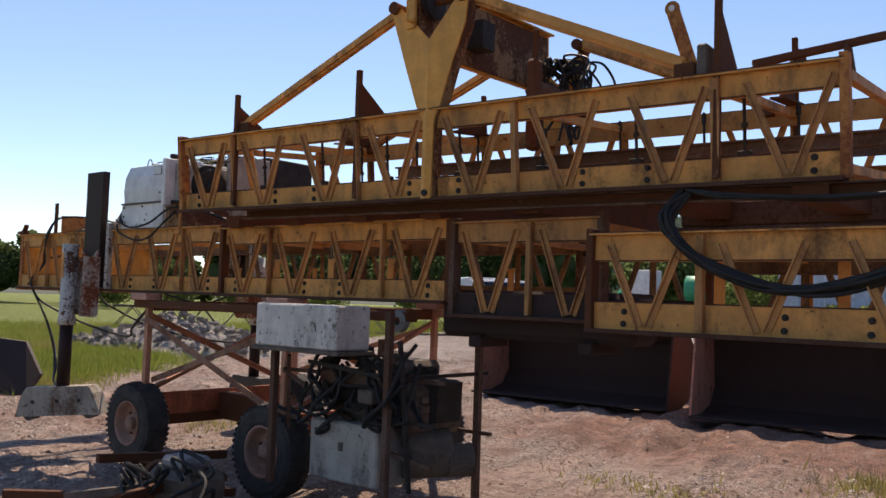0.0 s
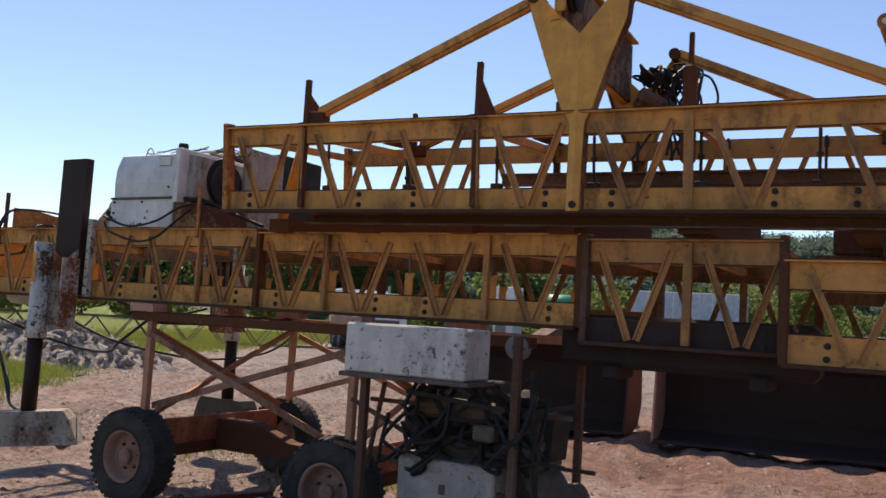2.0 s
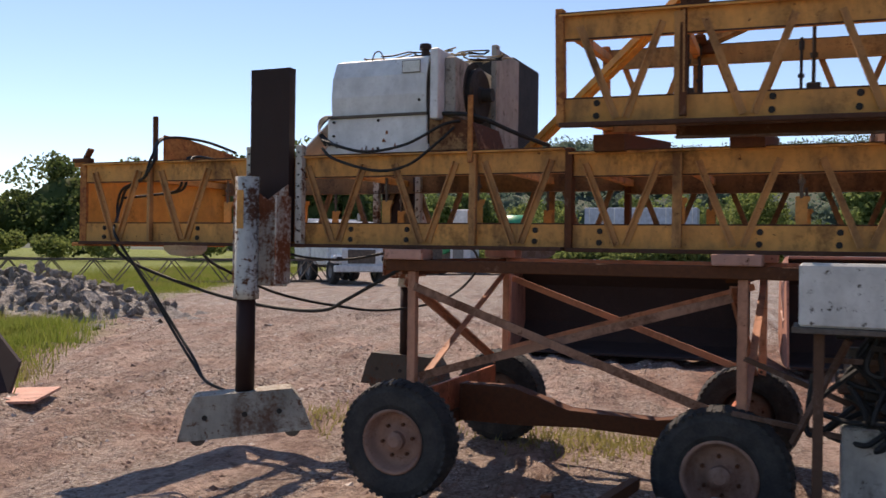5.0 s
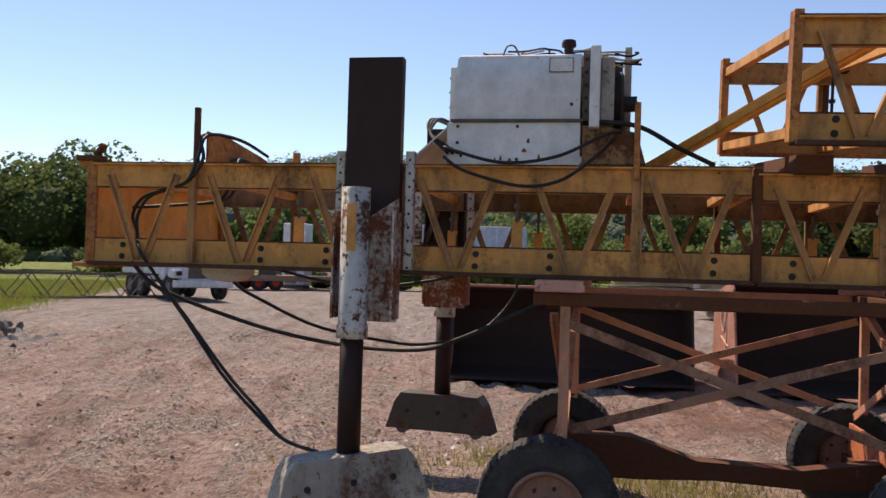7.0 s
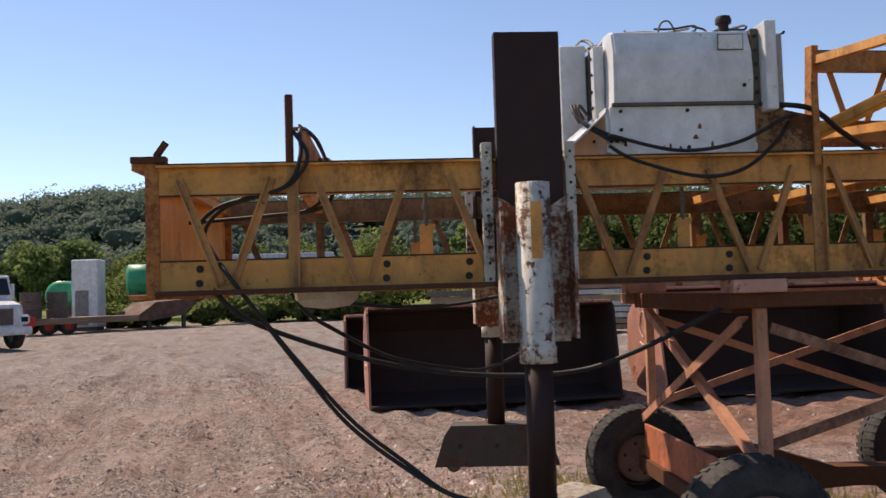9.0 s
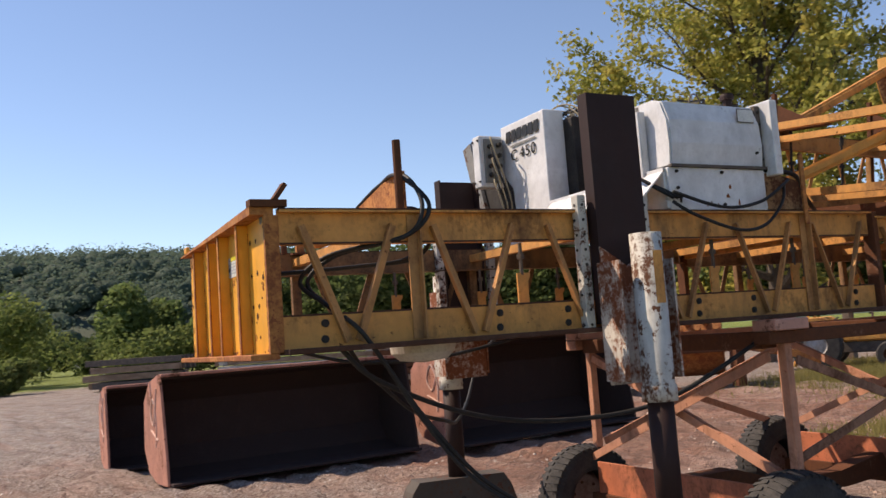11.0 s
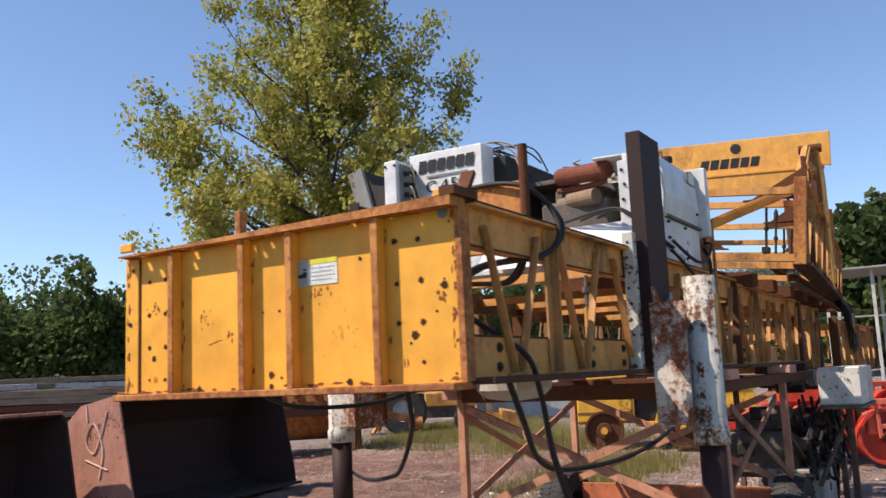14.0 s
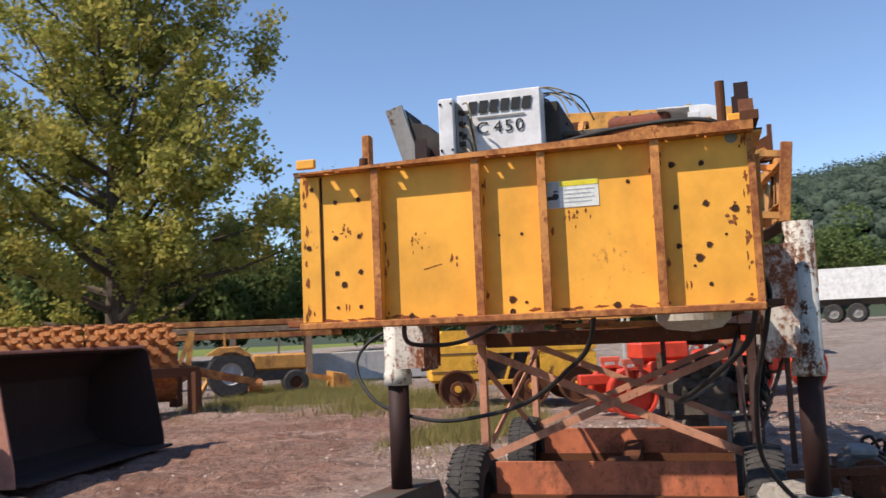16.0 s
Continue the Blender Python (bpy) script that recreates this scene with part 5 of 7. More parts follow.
    box(b, -7.045, -7.015, 5.16, 5.60, 2.23, 2.93, 0.004)
    part("rear_panel", b, CAB_DIRTY, t, "stained white rear panel")
    # pale wire tangle on top
    rnd = random.Random(7)
    for i in range(46):
        b = B()
        p = Vector((rnd.uniform(-7.75, -7.05), rnd.uniform(4.80, 5.25), 2.845))
        pts = [p]
        for k in range(4):
            p = p + Vector((rnd.uniform(-.12, .14), rnd.uniform(-.06, .06), rnd.uniform(-.012, .03)))
            p.x = min(max(p.x, -7.85), -6.95)
            p.y = min(max(p.y, 4.76), 5.35)
            p.z = min(max(p.z, 2.832), 2.835 + 0.09 * max(0.15, 1 - abs(p.x + 7.2) / 0.45))
            pts.append(p)
        tube(b, pts, 0.006, 5, 5)
        part("wire", b, WIRE if i % 2 else HOSE, t)
    for i in range(16):
        b = B()
        p = Vector((rnd.uniform(-7.9, -7.6), rnd.uniform(5.72, 5.95), 3.035))
        q = Vector((rnd.uniform(-0.06, 0.2), -rnd.uniform(0.12, 0.26), 0))
        tube(b, [p, p + q * 0.5 + Vector((0, 0, 0.02)), p + q + Vector((0, 0, -0.03)), p + q * 1.3 + Vector((0, 0, -rnd.uniform(0.08, 0.2)))], 0.0055, 5, 5)
        part("wire", b, WIRE if i % 2 else HOSE, t)
    b = B()
    box(b, -7.62, -7.26, 5.30, 5.70, 2.78, 2.81, 0.004)
    part("top_cover", b, IRON, t)
    b = B()
    box(b, -7.34, -7.30, 4.66, 5.68, 2.24, 2.79)
    part("bulkhead", b, IRON, t)


MUFFLER = painted("rust_red_muffler", (0.20, 0.06, 0.035), rust=0.5, rough=0.8, rust_a=(0.22, 0.07, 0.035), rust_b=(0.09, 0.03, 0.02))
WIRE = grained("pale_old_wire", (0.30, 0.24, 0.15), (0.42, 0.36, 0.24), 20, 0.7)
power_unit()


# ---- deck things on the first section ----
def deck_things():
    t = thing("stub_post", (-9.51, 6.28, 2.17), "short rusty steel stub standing on the truss", "post")
    b = B()
    box(b, -9.535, -9.485, 6.26, 6.30, 2.165, 2.46, 0.005)
    part("post", b, RUST_EDGE, t)
    b = B()
    box(b, -9.57, -9.45, 6.24, 6.31, 2.16, 2.175, 0.003)
    part("foot_plate", b, RUSTY, t)
    t = thing("cover_plate", (-9.4, 5.2, 2.18), "rusty yellow folded cover plate on the truss", "cover")
    b = B()
    prism(b, [(-9.51, 4.72, 2.185), (-9.51, 4.72, 2.385), (-9.49, 5.0, 2.375), (-9.46, 5.4, 2.32), (-9.41, 6.0, 2.20), (-9.40, 6.05, 2.185)], (0.014, 0, 0))
    part("side", b, RUST_EDGE, t)
    b = B()
    box(b, -9.53, -9.45, 4.72, 6.05, 2.177, 2.187)
    part("foot_flange", b, YELLOW, t)
    for x, y, zt in ((-9.55, 4.68, 2.52), (-9.62, 6.26, 2.33)):
        p = thing("stake", (x, y, 2.1), "upright rusty steel stake on the truss", "stake", "truss stakes")
        b = B()
        cyl(b, (x, y, 2.165), (x, y, zt), 0.02, n=10)
        part("rod", b, RUSTY, p)
    p = thing("end_bracket", (-10.2, 4.62, 2.21), "small rusty bracket at the truss corner", "bracket")
    b = B()
    bar(b, (-10.17, 4.62, 2.22), (-10.12, 4.62, 2.29), 0.05, 0.02)
    bar(b, (-10.28, 4.62, 2.205), (-10.12, 4.62, 2.205), 0.06, 0.03)
    part("bar", b, RUSTY, p)
    p = thing("stake", (-6.98, 4.57, 2.1), "upright yellow flat bar at the truss joint", "stake", "truss stakes")
    b = B()
    box(b, -6.995, -6.962, 4.56, 4.575, 2.10, 2.52, 0.003)
    part("flat_bar", b, RUST_EDGE, p)
    p = thing("work_lamp", (-9.40, 4.85, 1.56), "pale round lamp housing under the truss", "lamp")
    b = B()
    lathe(b, (-9.40, 4.85, 1.562), (0, 0, -1), [(0.0, 0.0), (0.16, 0.0), (0.155, 0.035), (0.115, 0.07), (0.0, 0.085)], 24)
    part("housing", b, CONCRETE, p)


deck_things()


# ---- hoses ----
def hose(pts, r, label):
    t = thing("hydraulic_hose", pts[0], label, "hose", "hydraulic hoses")
    b = B()
    tube(b, pts, r, 8, 10)
    part("line", b, HOSE, t, smooth=True)


HL = "black rubber hydraulic hose hanging in a loop"
for d in (0.0, 0.035):
    hose([(-9.43, 5.5, 2.33), (-9.46, 5.1, 2.385), (-9.50 - d, 4.72, 2.36), (-9.49 + d, 4.57, 2.20), (-9.57, 4.585, 2.06), (-9.86 - d, 4.72, 1.99), (-9.98 - d, 4.79, 1.88), (-9.93, 4.70, 1.77), (-9.84, 4.575, 1.66), (-9.73, 4.575, 1.51),
          (-9.54 + d * 0.4, 4.62, 1.24), (-9.31 + d, 4.61, 0.95), (-9.06 + d, 4.51, 0.76), (-8.84, 4.40, 0.64), (-8.62, 4.33, 0.60)], 0.0105, HL)
hose([(-9.90, 4.62, 1.57), (-9.72, 4.66, 1.42), (-9.2, 4.85, 1.22), (-8.7, 4.95, 1.12), (-8.2, 4.85, 1.12), (-7.9, 4.7, 1.22), (-7.45, 4.6, 1.44)], 0.0125, HL)
hose([(-8.02, 4.54, 2.22), (-7.90, 4.50, 2.14), (-7.60, 4.50, 2.06), (-7.38, 4.51, 2.09), (-7.20, 4.54, 2.22), (-7.10, 4.60, 2.33)], 0.0095, HL)
hose([(-8.02, 4.53, 2.27), (-7.7, 4.50, 2.185), (-7.40, 4.51, 2.22), (-7.15, 4.54, 2.34), (-7.05, 4.62, 2.37)], 0.0095, HL)
hose([(-7.24, 4.60, 2.42), (-6.98, 4.62, 2.40), (-6.75, 4.75, 2.30), (-6.55, 4.85, 2.22)], 0.014, HL)
for k in range(3):
    hose([(-8.02, 4.95 + 0.1 * k, 2.45), (-8.10 - 0.02 * k, 4.80, 2.47), (-8.12, 4.66, 2.36), (-8.0 + 0.03 * k, 4.55, 2.24)], 0.009, HL)
for k in range(2):
    hose([(-9.45, 5.4, 2.24), (-9.38 - 0.04 * k, 4.92, 2.24), (-9.34 - 0.04 * k, 4.80, 2.10), (-9.42 - 0.04 * k, 4.82, 1.98), (-9.7, 4.85, 1.95), (-10.08, 4.9, 1.93)], 0.010, HL)
hose([(-9.62, 5.25, 1.565), (-9.53, 5.285, 1.449), (-9.40, 5.37, 1.356), (-9.095, 5.632, 1.176), (-8.73, 5.95, 1.07), (-8.45, 6.35, 1.02), (-8.10, 6.82, 1.11), (-7.88, 7.02, 1.36), (-7.82, 6.80, 1.55), (-7.8, 6.3, 1.57)], 0.0115, HL)
hose([(-9.6, 6.1, 1.56), (-9.2, 6.2, 1.47), (-8.7, 6.1, 1.46), (-8.2, 6.0, 1.54)], 0.0115, HL)
rnd = random.Random(11)
for k in range(9):
    j = lambda s=0.03: rnd.uniform(-s, s)
    hose([(-2.02 + j(), 4.45 + j(), 2.22 + j()), (-2.10 + j(), 4.36 + j(), 2.05 + j()), (-1.95 + j(), 4.36 + j(), 1.86 + j()), (-1.68 + j(), 4.38 + j(), 1.74 + j()), (-1.38 + j(), 4.40 + j(), 1.69 + j()), (-1.05 + j(), 4.42 + j(), 1.75 + j()), (-0.6 + j(), 4.46 + j(), 1.95 + j()), (-0.2, 4.5, 2.2)], 0.014, HL)
for k in range(4):
    hose([(-2.02, 4.42, 2.22), (-1.75 + j(), 4.38, 2.17 + j(0.01)), (-1.2, 4.40 + j(), 2.13 + j()), (-0.5, 4.45, 2.18 + j())], 0.011, HL)


# ---- machinery beside the bogie ----
def white_box():
    t = thing("fuel_tank", (-4.65, 4.15, 1.22), "dented white steel tank with dark scuffs", "tank")
    b = B()
    box(b, -5.07, -4.23, 3.98, 4.30, 1.225, 1.525, 0.012)
    part("body", b, WHITE_SCUFF, t)
    b = B()
    box(b, -5.10, -4.20, 3.97, 4.32, 1.195, 1.222, 0.004)
    part("shelf", b, IRON, t)
    b = B()
    lathe(b, (-4.13, 4.50, 1.43), (0, 1, 0), [(0.03, -0.05), (0.075, -0.05), (0.08, 0.0), (0.05, 0.03), (0.03, 0.03), (0.03, -0.05)], 20)
    part("roller_ring", b, GREY, t)


white_box()


def machinery():
    t = thing("power_pack", (-4.4, 4.8, 0), "greasy dark engine power pack in a rusty frame", "engine")
    for x, y, z0, z1 in ((-4.98, 4.10, 0.25, 1.22), (-4.05, 4.30, 0.1, 1.5), (-4.98, 5.2, 0.1, 1.25), (-3.98, 5.2, 0.1, 1.45)):
        b = B()
        box(b, x - 0.024, x + 0.024, y - 0.024, y + 0.024, z0, z1, 0.003)
        part("post", b, DARK_RUST, t)
    for a, c in (((-5.4, 4.4, 0.72), (-3.75, 4.42, 0.48)), ((-5.0, 4.2, 1.05), (-3.8, 4.6, 1.02)), ((-5.0, 5.2, 0.62), (-3.85, 5.2, 0.62)), ((-3.98, 4.3, 1.05), (-3.98, 5.3, 1.05)), ((-5.1, 4.35, 0.60), (-4.85, 4.12, 1.16)), ((-4.75, 4.22, 1.12), (-4.1, 4.28, 1.06)), ((-4.3, 4.28, 1.2), (-4.0, 4.5, 0.5)), ((-5.35, 4.5, 1.0), (-4.2, 4.5, 0.55)), ((-4.2, 4.25, 0.8), (-3.8, 4.5, 0.74)), ((-3.95, 4.3, 1.3), (-3.92, 4.4, 0.3))):
        b = B()
        bar(b, a, c, 0.026, 0.026)
        part("rail", b, BLACK_STEEL if a[0] > -4.9 else DARK_RUST, t)
    b = B()
    box(b, -4.85, -4.05, 4.55, 5.15, 0.62, 1.0, 0.05)
    box(b, -4.70, -4.2, 4.62, 5.05, 0.98, 1.14, 0.04)
    part("engine_block", b, IRON, t)
    b = B()
    cyl(b, (-4.75, 4.40, 1.03), (-4.15, 4.40, 1.0), 0.075, n=18)
    part("cylinder", b, DARK_RUST, t)
    b = B()
    box(b, -4.87, -4.19, 4.36, 4.80, 0.28, 0.70, 0.012)
    c = part("cabinet", b, CAB_DIRTY, t, "stained white lower cabinet")
    b = B()
    box(b, -4.56, -4.52, 4.35, 4.36, 0.50, 0.56)
    part("latch", b, IRON, c)
    b = B()
    cyl(b, (-4.18, 4.62, 0.50), (-4.02, 4.9, 0.50), 0.17, n=24)
    part("drum", b, IRON, t, "dark round drum")
    b = B()
    cyl(b, (-3.98, 4.85, 0.46), (-3.88, 5.0, 0.46), 0.12, n=20)
    part("pulley", b, IRON, t)
    b = B()
    prism(b, [(-4.12, 4.70, 1.02), (-3.98, 4.75, 1.0), (-4.0, 4.75, 0.72), (-4.1, 4.72, 0.70)], (0.02, 0.24, 0))
    part("guard", b, BLACK_STEEL, t)
    r = random.Random(5)
    for i in range(34):
        b = B()
        p = Vector((r.uniform(-4.85, -4.0), r.uniform(4.28, 4.6), r.uniform(0.70, 1.14)))
        tube(b, [p, p + Vector((r.uniform(-.2, .2), -0.05, -0.15)), p + Vector((r.uniform(-.3, .3), r.uniform(-.1, .1), -0.1)), p + Vector((r.uniform(-.3, .3), 0, 0.15))], 0.014, 6, 6)
        part("hose", b, HOSE, t)
    for i in range(60):
        b = B()
        x, y, z = r.uniform(-4.85, -4.05), r.uniform(4.34, 5.0), r.uniform(0.68, 1.17)
        s = r.uniform(0.025, 0.075)
        box(b, x - s, x + s, y - s, y + s, z - s * 0.7, z + s * 0.7, 0.012)
        part("fitting", b, (IRON, DARK_RUST, BLACK_STEEL)[i % 3], t)


machinery()


def scrap():
    r = random.Random(8)
    for i in range(9):
        x, y = r.uniform(-6.0, -4.9), r.uniform(3.1, 3.9)
        t = thing("scrap_bar", (x, y, 0.1), "rusty scrap steel bar lying in a heap", "scrap", "scrap heap")
        b = B()
        k = r.uniform(0, 3.1)
        d = Vector((math.cos(k), math.sin(k), r.uniform(-0.12, 0.12))) * r.uniform(0.25, 0.55)
        p = Vector((x, y, 0.05 + i * 0.04))
        bar(b, p - d, p + d, 0.05, 0.06)
        part("bar", b, RUSTY if i % 2 else IRON, t)
    t = thing("scrapped_engine", (-5.3, 3.6, 0), "greasy scrapped engine with hoses lying on the dirt", "engine", "scrap heap")
    b = B()
    box(b, -5.55, -5.05, 3.45, 3.80, 0.03, 0.36, 0.05)
    part("block", b, IRON, t)
    b = B()
    cyl(b, (-5.62, 3.6, 0.22), (-5.56, 3.6, 0.22), 0.16, n=20)
    part("flywheel", b, RUSTY, t)
    b = B()
    box(b, -5.45, -5.15, 3.50, 3.74, 0.36, 0.45, 0.03)
    part("cover", b, GREY, t)
    for i in range(10):
        b = B()
        p = Vector((r.uniform(-5.6, -4.9), r.uniform(3.3, 3.9), r.uniform(0.15, 0.42)))
        tube(b, [p, p + Vector((r.uniform(-.2, .2), r.uniform(-.15, .1), 0.12)), p + Vector((r.uniform(-.3, .3), r.uniform(-.2, .1), 0.02)), p + Vector((r.uniform(-.35, .35), r.uniform(-.2, .1), -0.12))], 0.015, 6, 6)
        part("hose", b, HOSE, t)
    t = thing("steel_trestle", (-5.9, 3.8, 0), "short rusty steel trestle in the scrap heap", "trestle", "scrap heap")
    for x in (-6.25, -5.55):
        b = B()
        box(b, x - 0.03, x + 0.03, 3.84, 3.90, 0.0, 0.32, 0.006)
        part("post", b, RUSTY, t)
    b = B()
    bar(b, (-6.35, 3.88, 0.26), (-5.1, 3.80, 0.30), 0.04, 0.05)
    part("rail", b, RUSTY, t)
    b = B()
    bar(b, (-6.3, 3.88, 0.10), (-5.4, 3.86, 0.12), 0.04, 0.06)
    part("rail", b, WHITE_RUST, t)


scrap()


# ---- loader buckets ----
def bucket(p0, p1, h, depth, label):
    """A bucket whose lip runs from p0 to p1 on the ground; the back lies to its left."""
    p0, p1 = Vector((*p0, 0)), Vector((*p1, 0))
    L = (p1 - p0).length
    m = Matrix.Translation(p0) @ Matrix.Rotation(math.atan2(p1.y - p0.y, p1.x - p0.x), 4, "Z")
    t = thing("loader_bucket", (p0 + p1) / 2, label, "bucket", "loader buckets")
    prof = [(0, 0.03), (0.45 * depth, 0.02), (0.80 * depth, 0.12), (depth, 0.40), (0.96 * depth, 0.75 * h), (0.70 * depth, 0.95 * h), (0.28 * depth, h)]
    b = B()
    rows = []
    for k, (a, z) in enumerate(prof):
        q = Vector((0, a, z))
        d = (Vector((0, *prof[min(k + 1, len(prof) - 1)])) - Vector((0, *prof[max(k - 1, 0)]))).normalized()
        n = Vector((0, -d.z, d.y)) * 0.025
        rows.append([b.verts.new(q + Vector((x, 0, 0)) + o) for o in (Vector(), n) for x in (0, L)])
    for r0, r1 in zip(rows, rows[1:]):
        b.faces.new((r0[0], r0[1], r1[1], r1[0])), b.faces.new((r0[2], r1[2], r1[3], r0[3]))
        b.faces.new((r0[0], r1[0], r1[2], r0[2])), b.faces.new((r0[1], r0[3], r1[3], r1[1]))
    b.faces.new((rows[0][0], rows[0][2], rows[0][3], rows[0][1])), b.faces.new((rows[-1][0], rows[-1][1], rows[-1][3], rows[-1][2]))
    b.transform(m)
    part("shell", b, BUCKET, t, "rust-brown curved shell, its inner shade put into the colour")
    # right plate: near-black for the shaded inner face, rust only on the outer skin
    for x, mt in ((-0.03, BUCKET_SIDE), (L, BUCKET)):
        b = B()
        prism(b, [(x, a, z) for a, z in prof[:-1]] + [(x, 0.30 * depth, h + 0.03), (x, 0.20 * depth, h - 0.06), (x, 0.02, 0.25)], (0.03, 0, 0))
        b.transform(m)
        sp = part("side_plate", b, mt, t, "faded red side plate")
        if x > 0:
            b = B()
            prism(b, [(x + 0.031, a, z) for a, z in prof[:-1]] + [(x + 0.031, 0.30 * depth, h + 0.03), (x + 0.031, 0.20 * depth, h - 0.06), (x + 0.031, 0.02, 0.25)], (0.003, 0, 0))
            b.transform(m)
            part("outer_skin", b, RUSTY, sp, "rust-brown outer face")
        if x < 0:
            for pts in ([(0.35, 0.9), (0.42, 0.7), (0.52, 0.55), (0.62, 0.66), (0.52, 0.80), (0.40, 0.60), (0.44, 0.35)], [(0.62, 0.95), (0.60, 0.82)], [(0.34, 0.42), (0.62, 0.50)]):
                b = B()
                tube(b, [(-0.033, y * depth, z * h) for y, z in pts], 0.013, 5, 4)
                b.transform(m)
                part("chalk_mark", b, CHALK, sp)
    b = B()
    box(b, 0, L, -0.14, 0.05, 0.035, 0.07, 0.006)
    b.transform(m)
    part("cutting_edge", b, BUCKET, t)
    b = B()
    box(b, 0, L, 0.22 * depth, 0.32 * depth, h, h + 0.04, 0.006)
    b.transform(m)
    part("spill_edge", b, BUCKET_SIDE, t)
    return t


CHALK = grained("paint_mark", (0.66, 0.44, 0.36), (0.80, 0.56, 0.46), 15, 0.9)
bucket((-9.75, 14.3), (-6.9, 14.3), 1.18, 1.0, "low rusty loader bucket behind a larger one")
bucket((-9.33, 12.12), (-5.92, 12.38), 1.33, 1.12, "large rusty loader bucket lying open on the dirt")
bucket((-5.36, 12.03), (-1.92, 12.50), 1.48, 1.25, "wide rusty loader bucket with paint marks on its side")

# blade lying at the grass edge
t = thing("dozer_blade", (-12.6, 6.0, 0), "dark steel blade lying on a rusty plate", "blade")
b = B()
prism(b, [(-12.30, 5.75, 0.06), (-12.45, 6.0, 0.35), (-12.95, 6.0, 0.78), (-14.0, 5.6, 0.85), (-13.9, 5.3, 0.06)], (-0.02, 0.05, 0.0))
part("mouldboard", b, DARKBROWN, t)
b = B()
prism(b, [(-12.75, 5.0, 0.03), (-11.9, 5.7, 0.02), (-12.3, 6.4, 0.03), (-13.2, 5.7, 0.03)], (0, 0, 0.025))
part("cutting_plate", b, PINKISH, t)


# ---- foliage ----
def leaf_mesh(name, pts, size, material, flat=0.0, seed=1, aspect=1.5):
    """Small leaf quads at the given points, turned at random."""
    g = np.random.RandomState(seed)
    n = len(pts)
    a = g.normal(size=(n, 3))
    a[:, 2] *= 1 - flat
    a /= np.linalg.norm(a, axis=1)[:, None]
    c = np.cross(a, g.normal(size=(n, 3)))
    c /= np.linalg.norm(c, axis=1)[:, None]
    k = (size * g.uniform(0.6, 1.3, n))[:, None]
    a, c = a * k * aspect / 2, c * k / 2
    v = np.stack([pts - a, pts + c, pts + a, pts - c], 1).reshape(-1, 3)
    f = np.arange(4 * n).reshape(-1, 4)
    me = bpy.data.meshes.new(name)
    me.from_pydata(v.tolist(), [], f.tolist())
    me.materials.append(material)
    return me


def limb(g, a, d, length, bend, n=5):
    pts, p, d = [Vector(a)], Vector(a), Vector(d).normalized()
    for i in range(n):
        d = (d + Vector((g.uniform(-bend, bend), g.uniform(-bend, bend), g.uniform(-bend * 0.3, bend)))).normalized()
        p = p + d * (length / n)
        pts.append(p.copy())
    return pts


def tree(x, y, h, width, leaves, size, material, label, seed, lean=0.0, low=0.22):
    """Tapered trunk, limbs, twigs and a loose crown of leaves round the twigs."""
    g = random.Random(seed)
    t = thing("tree", (x, y, 0), label, "tree", "trees")
    b = B()
    r = h * 0.024
    trunk = [Vector((x, y, -0.2)), Vector((x + lean * 0.3, y, h * 0.15)), Vector((x + lean * 0.7, y + 0.2, h * 0.4)), Vector((x + lean, y, h * 0.68)), Vector((x + lean, y, h * 0.93))]
    tube(b, trunk, r, 10, 6, r * 0.15)
    tp = spline(trunk, 12)
    twigs = []
    for i in range(54):
        f = low + (0.92 - low) * (i / 53) ** 0.9
        base = tp[int(f * (len(tp) - 1))]
        k = i * 2.4 + g.uniform(-0.5, 0.5)
        u = (f - low) / (0.92 - low)
        prof = math.sin(math.pi * (0.34 + 0.56 * u))
        ln = width / 2 * max(0.25, prof) * g.uniform(0.82, 1.04)
        up = 0.12 + 0.95 * u
        pts = limb(g, base, (math.cos(k), math.sin(k), up), ln * 1.12, 0.22)
        rr = r * 0.42 * (1.05 - f)
        tube(b, pts, max(rr, 0.03), 6, 2, 0.015)
        for q in range(9):
            j = g.randint(1, len(pts) - 1)
            d = (pts[j] - pts[j - 1]).normalized() + Vector((g.uniform(-1, 1), g.uniform(-1, 1), g.uniform(-0.2, 0.9))) * 0.9
            tw = limb(g, pts[j], d, ln * g.uniform(0.25, 0.45), 0.3, 3)
            tube(b, tw, 0.025, 4, 1, 0.008)
            twigs += tw[1:]
    part("trunk", b, BARK, t, "grey-brown trunk and limbs")
    gg = np.random.RandomState(seed)
    tw = np.array([tuple(v) for v in twigs])
    tw = tw[gg.permutation(len(tw))[:int(len(tw) * 0.55)]]
    odds = 1.0 - 0.72 * np.clip((tw[:, 2] / h - 0.35) / 0.5, 0, 1)
    odds *= 0.35 + gg.random_sample(len(tw))
    pts = tw[gg.choice(len(tw), leaves, p=odds / odds.sum())] + gg.normal(0, 1, (leaves, 3)) * np.array((0.33, 0.33, 0.27)) * (h / 16) ** 0.5
    ob = new("crown", leaf_mesh("crown", pts - np.array((x, y, 0)), size, material, seed=seed))
    ob.parent = t
    ob["label"] = "loose yellow-green crown"
    return t


